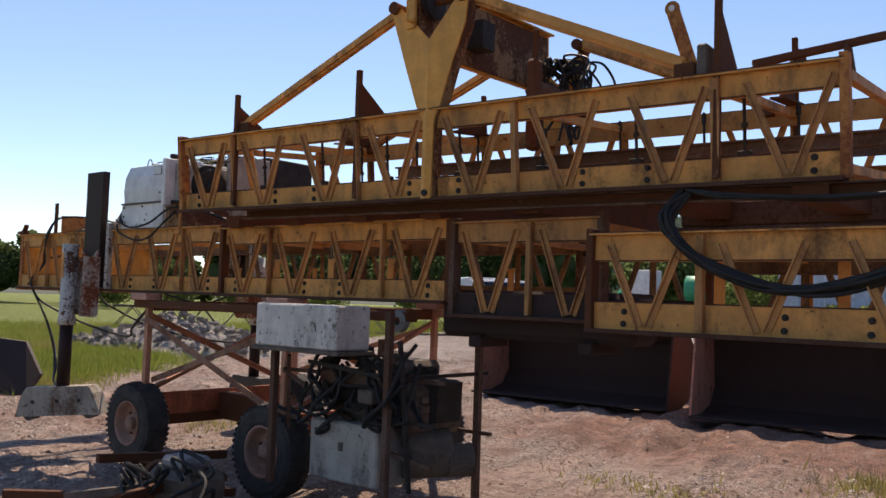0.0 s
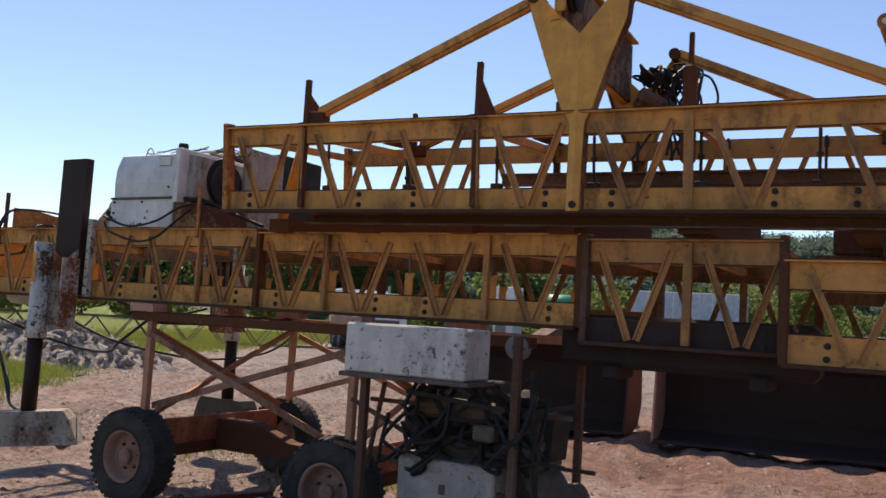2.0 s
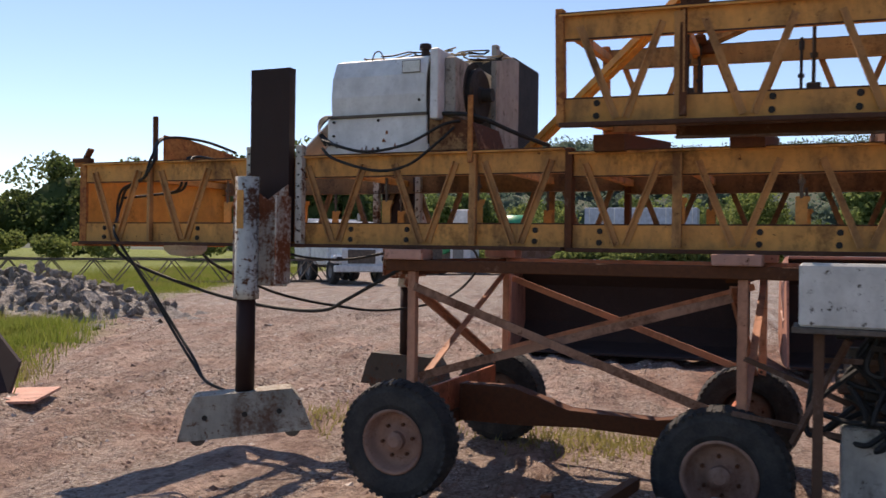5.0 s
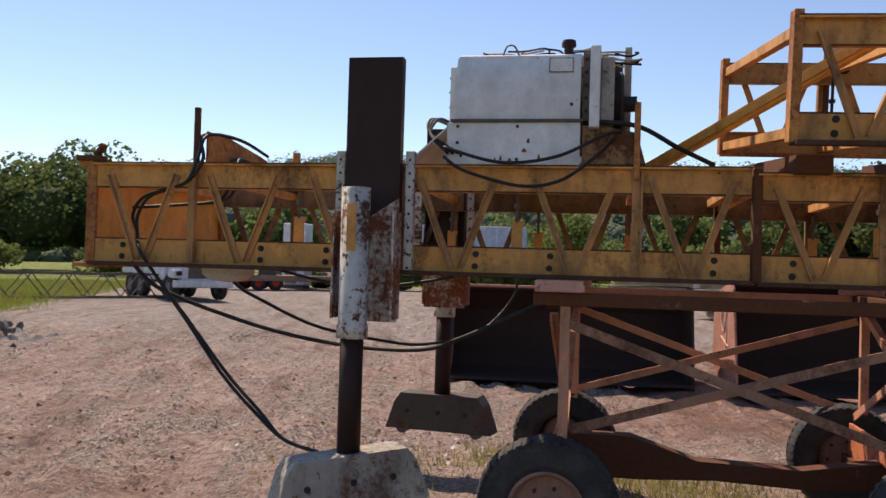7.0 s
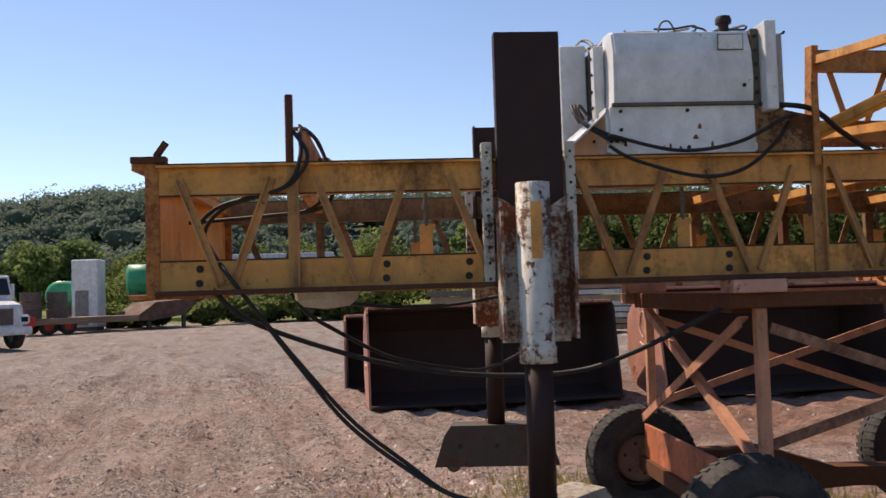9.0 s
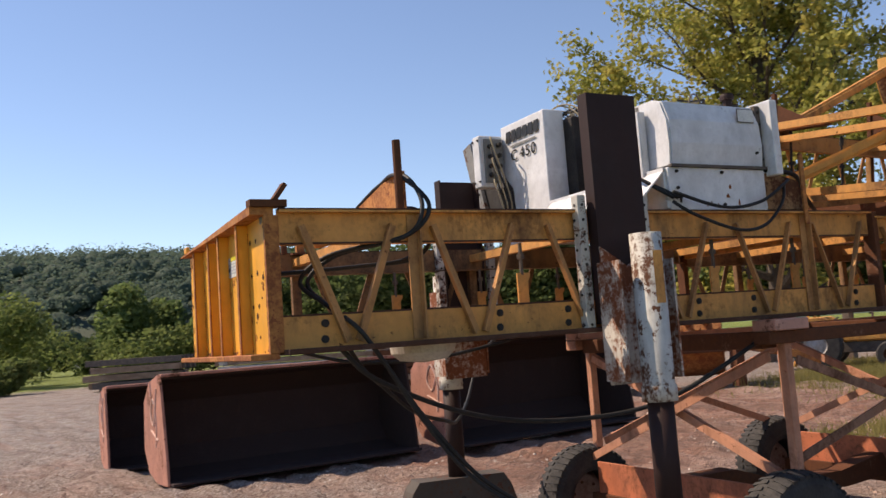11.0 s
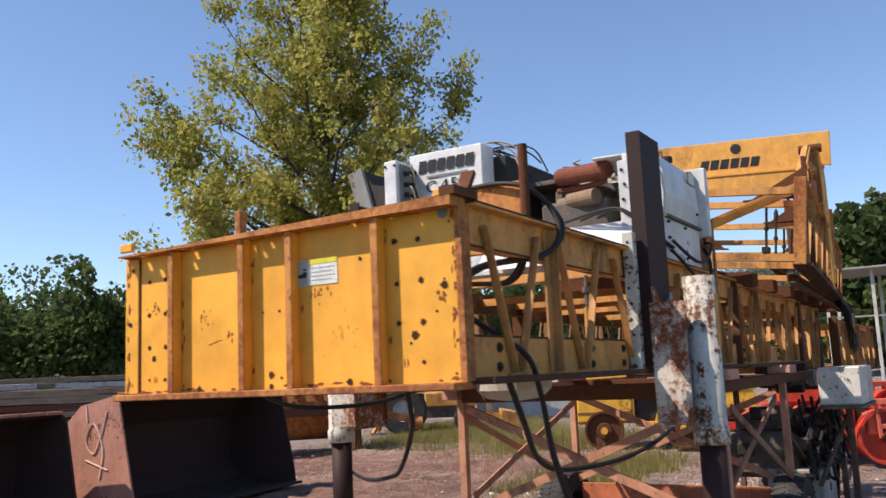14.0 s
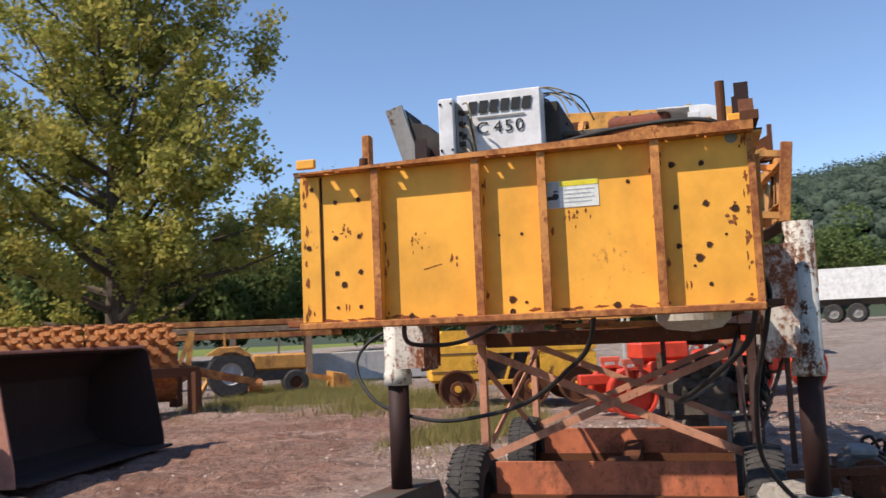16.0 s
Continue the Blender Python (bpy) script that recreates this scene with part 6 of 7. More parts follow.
def crown_cores(name, spots, material, label, seed):
    """Uneven leafy masses under the outer leaves of a far forest."""
    g = np.random.RandomState(seed)
    b = B()
    bmesh.ops.create_icosphere(b, subdivisions=2, radius=0.5)
    b.verts.index_update()
    v0 = np.array([tuple(v.co) for v in b.verts])
    f0 = np.array([[v.index for v in f.verts] for f in b.faces])
    vs, fs = [], []
    for i, (x, y, z, h, w) in enumerate(spots):
        k = g.uniform(0.72, 1.12, (len(v0), 1))
        vs.append(v0 * k * np.array((w, w, h * 0.8)) * 0.66 + np.array((x, y, z + h * 0.42)))
        fs.append(f0 + i * len(v0))
    b.free()
    me = bpy.data.meshes.new(name)
    me.from_pydata(np.concatenate(vs).tolist(), [], np.concatenate(fs).tolist())
    me.polygons.foreach_set("use_smooth", [True] * len(me.polygons))
    me.materials.append(material)
    return tagged(new(name, me), label, "woods", kind="stuff")


def woods(name, spots, per, size, material, label, seed):
    """A far wood as one mass: each crown made of many clumps of leaves."""
    g = np.random.RandomState(seed)
    out = []
    for x, y, z, h, w in spots:
        nb = 9
        c = g.normal(size=(nb, 3))
        c /= np.linalg.norm(c, axis=1)[:, None]
        c = c * g.uniform(0.25, 0.75, (nb, 1)) * np.array((w / 2, w / 2, h * 0.40)) + np.array((x, y, z + h * 0.56))
        rad = g.uniform(0.22, 0.42, nb) * w * 0.75
        i = g.randint(0, nb, per)
        d = g.normal(size=(per, 3))
        d /= np.linalg.norm(d, axis=1)[:, None]
        p = c[i] + d * (rad[i] * g.uniform(0.75, 1.08, per))[:, None] * np.array((1, 1, 0.85))
        out.append(p[p[:, 2] > z])
    ob = new(name, leaf_mesh(name, np.concatenate(out), size, material, seed=seed, aspect=1.2))
    return tagged(ob, label, "woods", kind="stuff")


tree(26.25, 34.25, 27.8, 19.2, 84000, 0.20, LEAF, "tall cottonwood tree with thinning yellow-green leaves", 3, lean=0.35, low=0.15)
tree(38.0, 6.9, 9.5, 7.6, 14000, 0.34, LEAF_DARK, "round green tree behind the yard", 5)


def far_woods():
    g = random.Random(21)

    def at(az, r):
        k = radians(az)
        return -9 + r * math.cos(k), 2 + r * math.sin(k)
    spots = []
    for i in range(64):     # tree line beside the field
        az = 112 + 60 * i / 64 + g.uniform(-1, 1)
        r = g.uniform(82, 100)
        k = 0.62 if az < 115.5 else 1.08 if az < 120.5 else 1.35 if az < 128 else 1.2 if az < 139 else 0.85
        spots.append((*at(az, r), 0, g.uniform(5, 10.3) * k, g.uniform(4, 8) * k))
    for i in range(44):     # trees at the foot of the hill
        az = 62 + 52 * i / 44 + g.uniform(-1, 1)
        r = g.uniform(92, 125)
        spots.append((*at(az, r), 0, g.uniform(3.5, 7.6), g.uniform(4, 8)))
    crown_cores("woods_crowns", spots, LEAF_DARK, "dark green leafy crowns along the field", 43)
    woods("woods", spots, 2500, 0.34, LEAF_DARK, "row of dark green trees along the field", 31)
    spots = []
    for i in range(110):     # dark wood behind the machines
        az = 24 + 54 * i / 110 + g.uniform(-1, 1)
        r = g.uniform(58, 76)
        spots.append((*at(az, r), 0, g.uniform(7.0, 11.5), g.uniform(4, 8)))
    for i in range(30):
        az = 4 + 24 * i / 30 + g.uniform(-1, 1)
        spots.append((*at(az, g.uniform(88, 105)), 0, g.uniform(5, 10.5), g.uniform(5, 9)))
    woods("woods", spots, 1600, 0.31, LEAF_DARK, "dense dark green wood behind the yard", 32)
    spots = [(*at(62 + 24 * i / 20 + g.uniform(-1, 1), g.uniform(64, 80)), 0, g.uniform(4.5, 8.5), g.uniform(2.6, 5.0)) for i in range(20)]
    spots += [(*at(24 + 34 * i / 9 + g.uniform(-2, 2), g.uniform(52, 60)), 0, g.uniform(4.0, 7.0), g.uniform(3, 5.0)) for i in range(9)]
    spots += [(*at(-26 + 30 * i / 26 + g.uniform(-1, 1), g.uniform(74, 92)), 0, g.uniform(8.5, 15.0), g.uniform(6, 9)) for i in range(26)]
    spots += [(*at(110.6 + g.uniform(-1.6, 1.6), g.uniform(72, 82)), 0, g.uniform(6.5, 9.0), g.uniform(4, 6)) for i in range(5)]
    woods("woods", spots, 2300, 0.31, LEAF_MID, "young green poplars before the hill", 35)
    spots = [(*at(98 + g.uniform(-9, 9), g.uniform(64, 78)), 0, g.uniform(3.5, 7.0), g.uniform(4, 7)) for i in range(14)]
    spots += [(*at(84 + g.uniform(-9, 6), g.uniform(62, 70)), 0, g.uniform(2.5, 4.5), g.uniform(4, 6)) for i in range(8)]
    spots += [(*at(135 + g.uniform(-22, 14), g.uniform(70, 80)), 0, g.uniform(2, 3.2), g.uniform(4, 6)) for i in range(9)]
    spots += [(*at(98 + 12 * i / 12, g.uniform(50.5, 53)), 0, g.uniform(1.2, 1.9), g.uniform(1.6, 2.8)) for i in range(12) if i not in (5, 6)]
    spots += [(*at(91 + 8 * i / 10, g.uniform(52, 54)), 0, g.uniform(1.4, 2.3), g.uniform(2, 3.2)) for i in range(10)]
    woods("bushes", spots, 1900, 0.23, LEAF_LIGHT, "light green bushes before the wood", 33)


far_woods()


def hills():
    prof = [(-60, 11), (-35, 11), (-20, 10.5), (-9, 9.0), (0, 7.8), (15, 5.5), (30, 4.2), (45, 4.0), (60, 4.6), (74, 6.5), (85, 6.7), (95, 6.4), (105, 7.0), (115, 6.0), (125, 4.6), (140, 2.5), (170, 1.5)]

    def el(az):
        for (a, e), (c, f) in zip(prof, prof[1:]):
            if a <= az <= c:
                k = (az - a) / (c - a)
                k = k * k * (3 - 2 * k)
                return e + (f - e) * k
        return 1.5
    verts, faces = [], []
    R = [190, 240, 290, 340, 380, 460]
    H = [0.0, 0.38, 0.72, 0.92, 1.0, 0.8]
    azs = [a * 1.0 for a in range(-60, 171)]
    for a in azs:
        k = radians(a)
        top = math.tan(radians(el(a) - 0.65)) * 380
        for r, hh in zip(R, H):
            z = hh * top * (1 + 0.08 * noise.noise((a * 0.09, r * 0.01, 3))) - (4 if hh == 0 else 3)
            verts.append((-9 + r * math.cos(k), 2 + r * math.sin(k), z))
    n = len(R)
    for i in range(len(azs) - 1):
        for j in range(n - 1):
            faces.append((i * n + j, i * n + j + 1, (i + 1) * n + j + 1, (i + 1) * n + j))
    me = bpy.data.meshes.new("hill")
    me.from_pydata(verts, [], faces)
    me.materials.append(grained("forest_floor", (0.04, 0.06, 0.04), (0.06, 0.08, 0.055), 0.05))
    tagged(new("hill", me), "wooded hillside behind the yard", "hill", kind="structure")
    g = random.Random(9)
    spots = []
    for i in range(2600):
        a = g.uniform(-28, 22) if i % 5 < 2 else g.uniform(58, 128)
        q = g.random() ** 0.7 * 4.2
        j = min(int(q), 3)
        f = q - j
        r = R[j] + (R[j + 1] - R[j]) * f
        hh = H[j] + (H[j + 1] - H[j]) * f
        k = radians(a)
        z = hh * math.tan(radians(el(a) - 0.65)) * 380 - 3.5
        spots.append((-9 + r * math.cos(k), 2 + r * math.sin(k), z, g.uniform(7, 12), g.uniform(8, 13)))
    crown_cores("hill_crowns", spots, LEAF_HILL_HAZE, "rounded dark green crowns of the hillside forest", 42)
    woods("hill_forest", spots, 115, 0.68, LEAF_HILL_HAZE, "dark green forest on the hillside", 41)


hills()


# ---- grass ----
def grass(name, spots, n, height, material, label, seed, field=False):
    g = np.random.RandomState(seed)
    pts = []
    for x, y, rx, ry, w in spots:
        k = int(n * w)
        pts.append(np.stack([x + g.normal(0, rx / 2, k), y + g.normal(0, ry / 2, k), np.zeros(k)], 1))
    p = np.concatenate(pts)
    if field:
        e = np.maximum(-(p[:, 0] + 13.5) - 0.78 * (p[:, 1] - 7), -(p[:, 0] + 17.4) - 0.40 * (p[:, 1] - 7))
        p = p[e > g.uniform(-0.3, 1.6, len(p))]
    m = len(p)
    p[:, 2] = [ground_z(a, c) for a, c in p[:, :2]]
    k = g.uniform(0, 6.28, m)
    w = 0.006 * g.uniform(0.7, 1.6, m) * (1 + height)
    hh = height * g.uniform(0.4, 1.25, m)
    d = np.stack([np.cos(k), np.sin(k), np.zeros(m)], 1)
    l = np.stack([g.normal(0, 0.35, m), g.normal(0, 0.35, m), np.ones(m)], 1) * hh[:, None]
    v = np.stack([p - d * w[:, None], p + d * w[:, None], p + l], 1).reshape(-1, 3)
    me = bpy.data.meshes.new(name)
    me.from_pydata(v.tolist(), [], np.arange(3 * m).reshape(-1, 3).tolist())
    me.materials.append(material)
    return tagged(new(name, me), label, "grass", kind="stuff")


grass("grass_tufts", [(-6.6, 6.5, 0.9, 0.5, 1), (-7.7, 7.2, 0.8, 0.6, 0.8), (-9.0, 6.6, 0.7, 0.5, 0.4), (-2.0, 8.7, 0.5, 0.35, 0.6), (-3.5, 7.2, 1.0, 0.5, 0.25)], 900, 0.08, GRASS_DRY, "low dry grass tufts growing from the dirt", 51)
grass("dry_grass", [(7.5, 14.6, 3.2, 1.8, 3), (5.5, 11.2, 2.5, 1.4, 1.6), (0.5, 8.3, 2.0, 0.8, 1.2), (11, 16.5, 3, 1.5, 1.5)], 6500, 0.20, GRASS_DRY, "low dry yellow-green grass", 52)
grass("field_grass", [(-18.0, 9.0, 4.5, 3.5, 5), (-23, 10, 7, 5, 5), (-30, 17, 8, 6, 4), (-16, 6, 4, 3, 3), (-27, 23, 6, 4, 3), (-31, 32, 6, 7, 5), (-36, 42, 6, 8, 4)], 9000, 0.20, GRASS, "sunlit grass at the field's edge", 53, True)


# ---- rubble and stones ----
def stone_mesh(seed, material, name="stone"):
    g = random.Random(seed)
    b = B()
    bmesh.ops.create_icosphere(b, subdivisions=1, radius=0.5)
    for v in b.verts:
        v.co *= g.uniform(0.62, 1.15)
        v.co.z *= 0.7
    return mesh_of(name, b, material)


def rubble():
    t = thing("rubble_pile", (-21.6, 14.2, 0), "grey heap of broken concrete and stones", "rubble")
    g = random.Random(12)
    kinds = [stone_mesh(i, RUBBLE) for i in range(6)]
    b = B()
    bmesh.ops.create_grid(b, x_segments=64, y_segments=48, size=1)
    for v in b.verts:
        x, y = v.co.x * 4.2, v.co.y * 3.0
        r = math.hypot(x / 2.9, y / 2.0)
        v.co = (x - 21.6, y + 14.2, 0.98 * max(0, 1 - r / 1.35) ** 0.9 + 0.20 * noise.noise((x * 2.9, y * 2.9, 1)) + 0.10 * noise.noise((x * 7, y * 7, 4)) - 0.10)
    part("mound", b, RUBBLE, t)
    for i in range(300):
        r = 1.25 * g.random() ** 0.6
        k = g.uniform(0, 6.28)
        x, y = r * 2.9 * math.cos(k), r * 2.0 * math.sin(k)
        top = 1.05 * max(0, 1 - r / 1.35) ** 0.9
        s = g.uniform(0.09, 0.30)
        piece("stone", g.choice(kinds), t, Matrix.Translation((-21.6 + x, 14.2 + y, top * 0.96 + 0.02)) @ Euler((g.uniform(0, 6), g.uniform(0, 6), g.uniform(0, 6))).to_matrix().to_4x4() @ Matrix.Diagonal((s * 1.3, s, s, 1)))


rubble()


def loose_stones():
    """Clods and stones as small uneven pyramids, thick in some patches."""
    g = np.random.RandomState(77)
    at, size = [], []
    while len(at) < 62000:
        i = len(at)
        if i < 56000:
            x, y = g.uniform(-18, 2.5), g.uniform(-0.5, 19)
            if x > -7 and 8.2 < y < 16 and g.random_sample() < 0.65:
                continue
            if cloddy(x, y) < g.uniform(-0.25, 0.9):
                continue
            s = 0.006 + 0.036 * g.random_sample() ** 5
        elif i < 60000:
            k = g.random_sample()
            x, y = -3.2 + 3.6 * k + g.normal(0, 0.4), 7.4 - 1.4 * k + g.normal(0, 0.25)
            s = 0.008 + 0.04 * g.random_sample() ** 3
        else:
            x, y = g.normal(-9.2, 0.9), g.normal(8.0, 0.7)
            s = 0.008 + 0.045 * g.random_sample() ** 3
        at.append((x, y, ground_z(x, y)))
        size.append(s)
    p, s = np.array(at), np.array(size)[:, None]
    n = len(p)
    k = g.uniform(0, 6.28, n)
    v = np.zeros((n, 5, 3))
    for q in range(4):
        r = s[:, 0] * g.uniform(0.7, 1.5, n)
        v[:, q, 0], v[:, q, 1] = p[:, 0] + r * np.cos(k + q * 1.571), p[:, 1] + r * np.sin(k + q * 1.571)
        v[:, q, 2] = p[:, 2] - 0.012
    v[:, 4] = p + s * np.stack([g.uniform(-0.5, 0.5, n), g.uniform(-0.5, 0.5, n), g.uniform(0.25, 0.6, n)], 1)
    j = np.arange(n)[:, None] * 5
    f = np.concatenate([j + np.array([[q, (q + 1) % 4, 4]]) for q in range(4)])
    me = bpy.data.meshes.new("loose_stones")
    me.from_pydata(v.reshape(-1, 3).tolist(), [], f.tolist())
    m, nt, b = mat("yard_stone", 0.95)
    geo = nt.nodes.new("ShaderNodeNewGeometry")
    nt.links.new(ramp(nt, geo.outputs["Random Per Island"], [(0.0, (0.15, 0.10, 0.08)), (0.35, (0.28, 0.18, 0.14)), (0.65, (0.38, 0.28, 0.23)), (0.9, (0.50, 0.41, 0.35)), (1.0, (0.68, 0.62, 0.56))]), b.inputs["Base Color"])
    me.materials.append(m)
    tagged(new("loose_stones", me), "loose gravel stones strewn over the dirt", "gravel", kind="stuff")


loose_stones()


# ---- far vehicles and yard things ----
def ladder_truss():
    a, c = Vector((-33.5, 19.0, 0)), Vector((-24.0, 31.5, 0))
    t = thing("lattice_boom", (a + c) / 2, "dark steel lattice boom lying in the field", "boom")
    d = (c - a)
    n = 22
    nrm = Vector((-d.y, d.x, 0)).normalized() * 0.9
    for o in (Vector(), nrm):
        b = B()
        bar(b, a + o + Vector((0, 0, 0.95)), c + o + Vector((0, 0, 0.95)), 0.07, 0.07)
        part("top_chord", b, IRON, t)
        b = B()
        bar(b, a + o + Vector((0, 0, 0.06)), c + o + Vector((0, 0, 0.06)), 0.06, 0.06)
        part("lower_chord", b, IRON, t)
        for i in range(n):
            p, q = a + d * (i / n) + o, a + d * ((i + 1) / n) + o
            b = B()
            z0, z1 = (0.95, 0.06) if i % 2 else (0.06, 0.95)
            bar(b, p + Vector((0, 0, z0)), q + Vector((0, 0, z1)), 0.04, 0.04)
            part("lacing", b, IRON, t)


ladder_truss()


def round_wheel(parent, x, y, z, r, w, rim_mat, rim=0.55):
    b = B()
    lathe(b, (x, y, z), (0, 1, 0), [(r * rim, -w / 2), (r * 0.9, -w / 2), (r, -w * 0.35), (r, w * 0.35), (r * 0.9, w / 2), (r * rim, w / 2), (r * rim, -w / 2)], 28)
    o = part("wheel", b, RUBBER, parent)
    b = B()
    lathe(b, (x, y, z), (0, 1, 0), [(r * rim, -w * 0.4), (r * rim * 0.8, -w * 0.2), (r * 0.2, -w * 0.25), (0.0, -w * 0.35)], 20)
    lathe(b, (x, y, z), (0, 1, 0), [(r * rim, w * 0.4), (r * rim * 0.8, w * 0.2), (r * 0.2, w * 0.25), (0.0, w * 0.35)], 20)
    part("rim", b, rim_mat, o)


def truck():
    """Built along +x, then turned and set down."""
    t = thing("truck", (0, 0, 0), "white conventional truck with a bonnet and boxy body", "truck")
    W = 1.15
    b = B()
    prism(b, [(0.9, -W, 0.75), (0.9, -W, 2.45), (1.0, -W, 2.6), (2.35, -W, 2.6), (2.62, -W, 1.85), (2.62, -W, 0.75)], (0, 2 * W, 0))
    bmesh.ops.bevel(b, geom=list(b.edges), offset=0.05, segments=1, affect="EDGES")
    cab = part("cab", b, PLAINWHITE, t)
    b = B()
    prism(b, [(2.395, -W + 0.12, 2.48), (2.635, -W + 0.12, 1.9), (2.635, W - 0.12, 1.9), (2.395, W - 0.12, 2.48)], (0.025, 0, 0.01))
    part("windscreen", b, GLASS_DARK, cab)
    for s in (-1, 1):
        b = B()
        prism(b, [(1.35, s * (W + 0.003), 1.85), (1.35, s * (W + 0.003), 2.45), (2.2, s * (W + 0.003), 2.45), (2.42, s * (W + 0.003), 1.85)], (0, s * 0.012, 0))
        part("side_window", b, GLASS_DARK, cab)
        b = B()
        box(b, 2.3, 2.42, s * (W + 0.12) - 0.05, s * (W + 0.12) + 0.05, 1.75, 2.3, 0.02)
        part("mirror", b, PLAINWHITE, t)
        b = B()
        box(b, 3.1, 3.72, s * 1.0 - 0.2, s * 1.0 + 0.2, 0.85, 1.2, 0.08)
        f = part("fender", b, PLAINWHITE, t)
        b = B()
        box(b, 3.70, 3.74, s * 0.98 - 0.12, s * 0.98 + 0.12, 0.95, 1.12, 0.01)
        part("headlight", b, GLASS_DARK, f)
    b = B()
    prism(b, [(2.6, -0.95, 0.75), (2.6, -0.95, 1.82), (3.55, -0.85, 1.55), (3.65, -0.85, 1.4), (3.65, -0.85, 0.75)], (0, 1.8, 0))
    hood = part("bonnet", b, PLAINWHITE, t)
    b = B()
    box(b, 3.655, 3.69, -0.6, 0.6, 0.85, 1.42, 0.01)
    part("grille", b, IRON, hood)
    b = B()
    box(b, 3.6, 3.85, -1.2, 1.2, 0.5, 0.78, 0.04)
    part("bumper", b, PLAINWHITE, t)
    b = B()
    box(b, -1.7, 3.5, -0.4, 0.4, 0.6, 0.85)
    part("chassis", b, IRON, t)
    b = B()
    box(b, -1.9, 0.12, -1.15, 1.15, 0.95, 2.75, 0.05)
    part("box_body", b, PLAINWHITE, t, "tall white box body")
    b = B()
    box(b, 0.2, 0.88, -1.05, 1.05, 0.95, 2.45, 0.06)
    part("sleeper", b, PLAINWHITE, t)
    b = B()
    cyl(b, (0.82, 0.95, 0.8), (0.82, 0.95, 3.0), 0.07, n=10)
    part("exhaust", b, GREY, t)
    for x in (3.0, 0.1, -1.0):
        for s in (-1, 1):
            round_wheel(t, x, s * 0.98, 0.5, 0.5, 0.32, GREY)
    t.matrix_basis = pose(-25.1, 33.5, 0, 0, 0, -40)


truck()


def lowboy():
    t = thing("lowboy_trailer", (0, 0, 0), "rusty red lowboy trailer with a raised gooseneck", "trailer")
    b = B()
    box(b, -4.0, 1.4, -1.2, 1.2, 0.50, 0.82, 0.02)
    part("deck", b, TIMBER, t, "timber deck on a rusty frame")
    b = B()
    prism(b, [(1.4, -1.2, 0.50), (1.4, -1.2, 0.80), (2.4, -1.2, 1.45), (4.9, -1.2, 1.62), (4.9, -1.2, 1.30), (4.0, -1.2, 0.70), (2.2, -1.2, 0.50)], (0, 2.4, 0))
    part("gooseneck", b, DARK_RUST, t)
    for x in (2.2, 4.3):
        b = B()
        box(b, x - 0.08, x + 0.08, -0.9, -0.7, 0, 1.0)
        part("leg", b, IRON, t)
    for x in (-3.3, -2.3):
        for s in (-1, 1):
            round_wheel(t, x, s * 0.95, 0.42, 0.42, 0.3, RED)
    b = B()
    box(b, -4.9, -4.0, -1.25, 1.25, 0.45, 0.95, 0.03)
    part("tail", b, RED, t, "red tail section")
    M = pose(-23.9, 47.5, 0, 0, 0, 45)
    t.matrix_basis = M
    for x in (-3.7, -2.4):
        c = M @ Vector((x, 0, 0.822))
        d = thing("drum_barrel", c, "dark ribbed steel drum standing on the trailer", "barrel", "barrels")
        b = B()
        lathe(b, c, (0, 0, 1), [(0.0, 0), (0.5, 0), (0.5, 0.4), (0.53, 0.42), (0.5, 0.44), (0.5, 0.8), (0.53, 0.82), (0.5, 0.84), (0.5, 1.3), (0.0, 1.3)], 20)
        part("body", b, IRON, d)


lowboy()


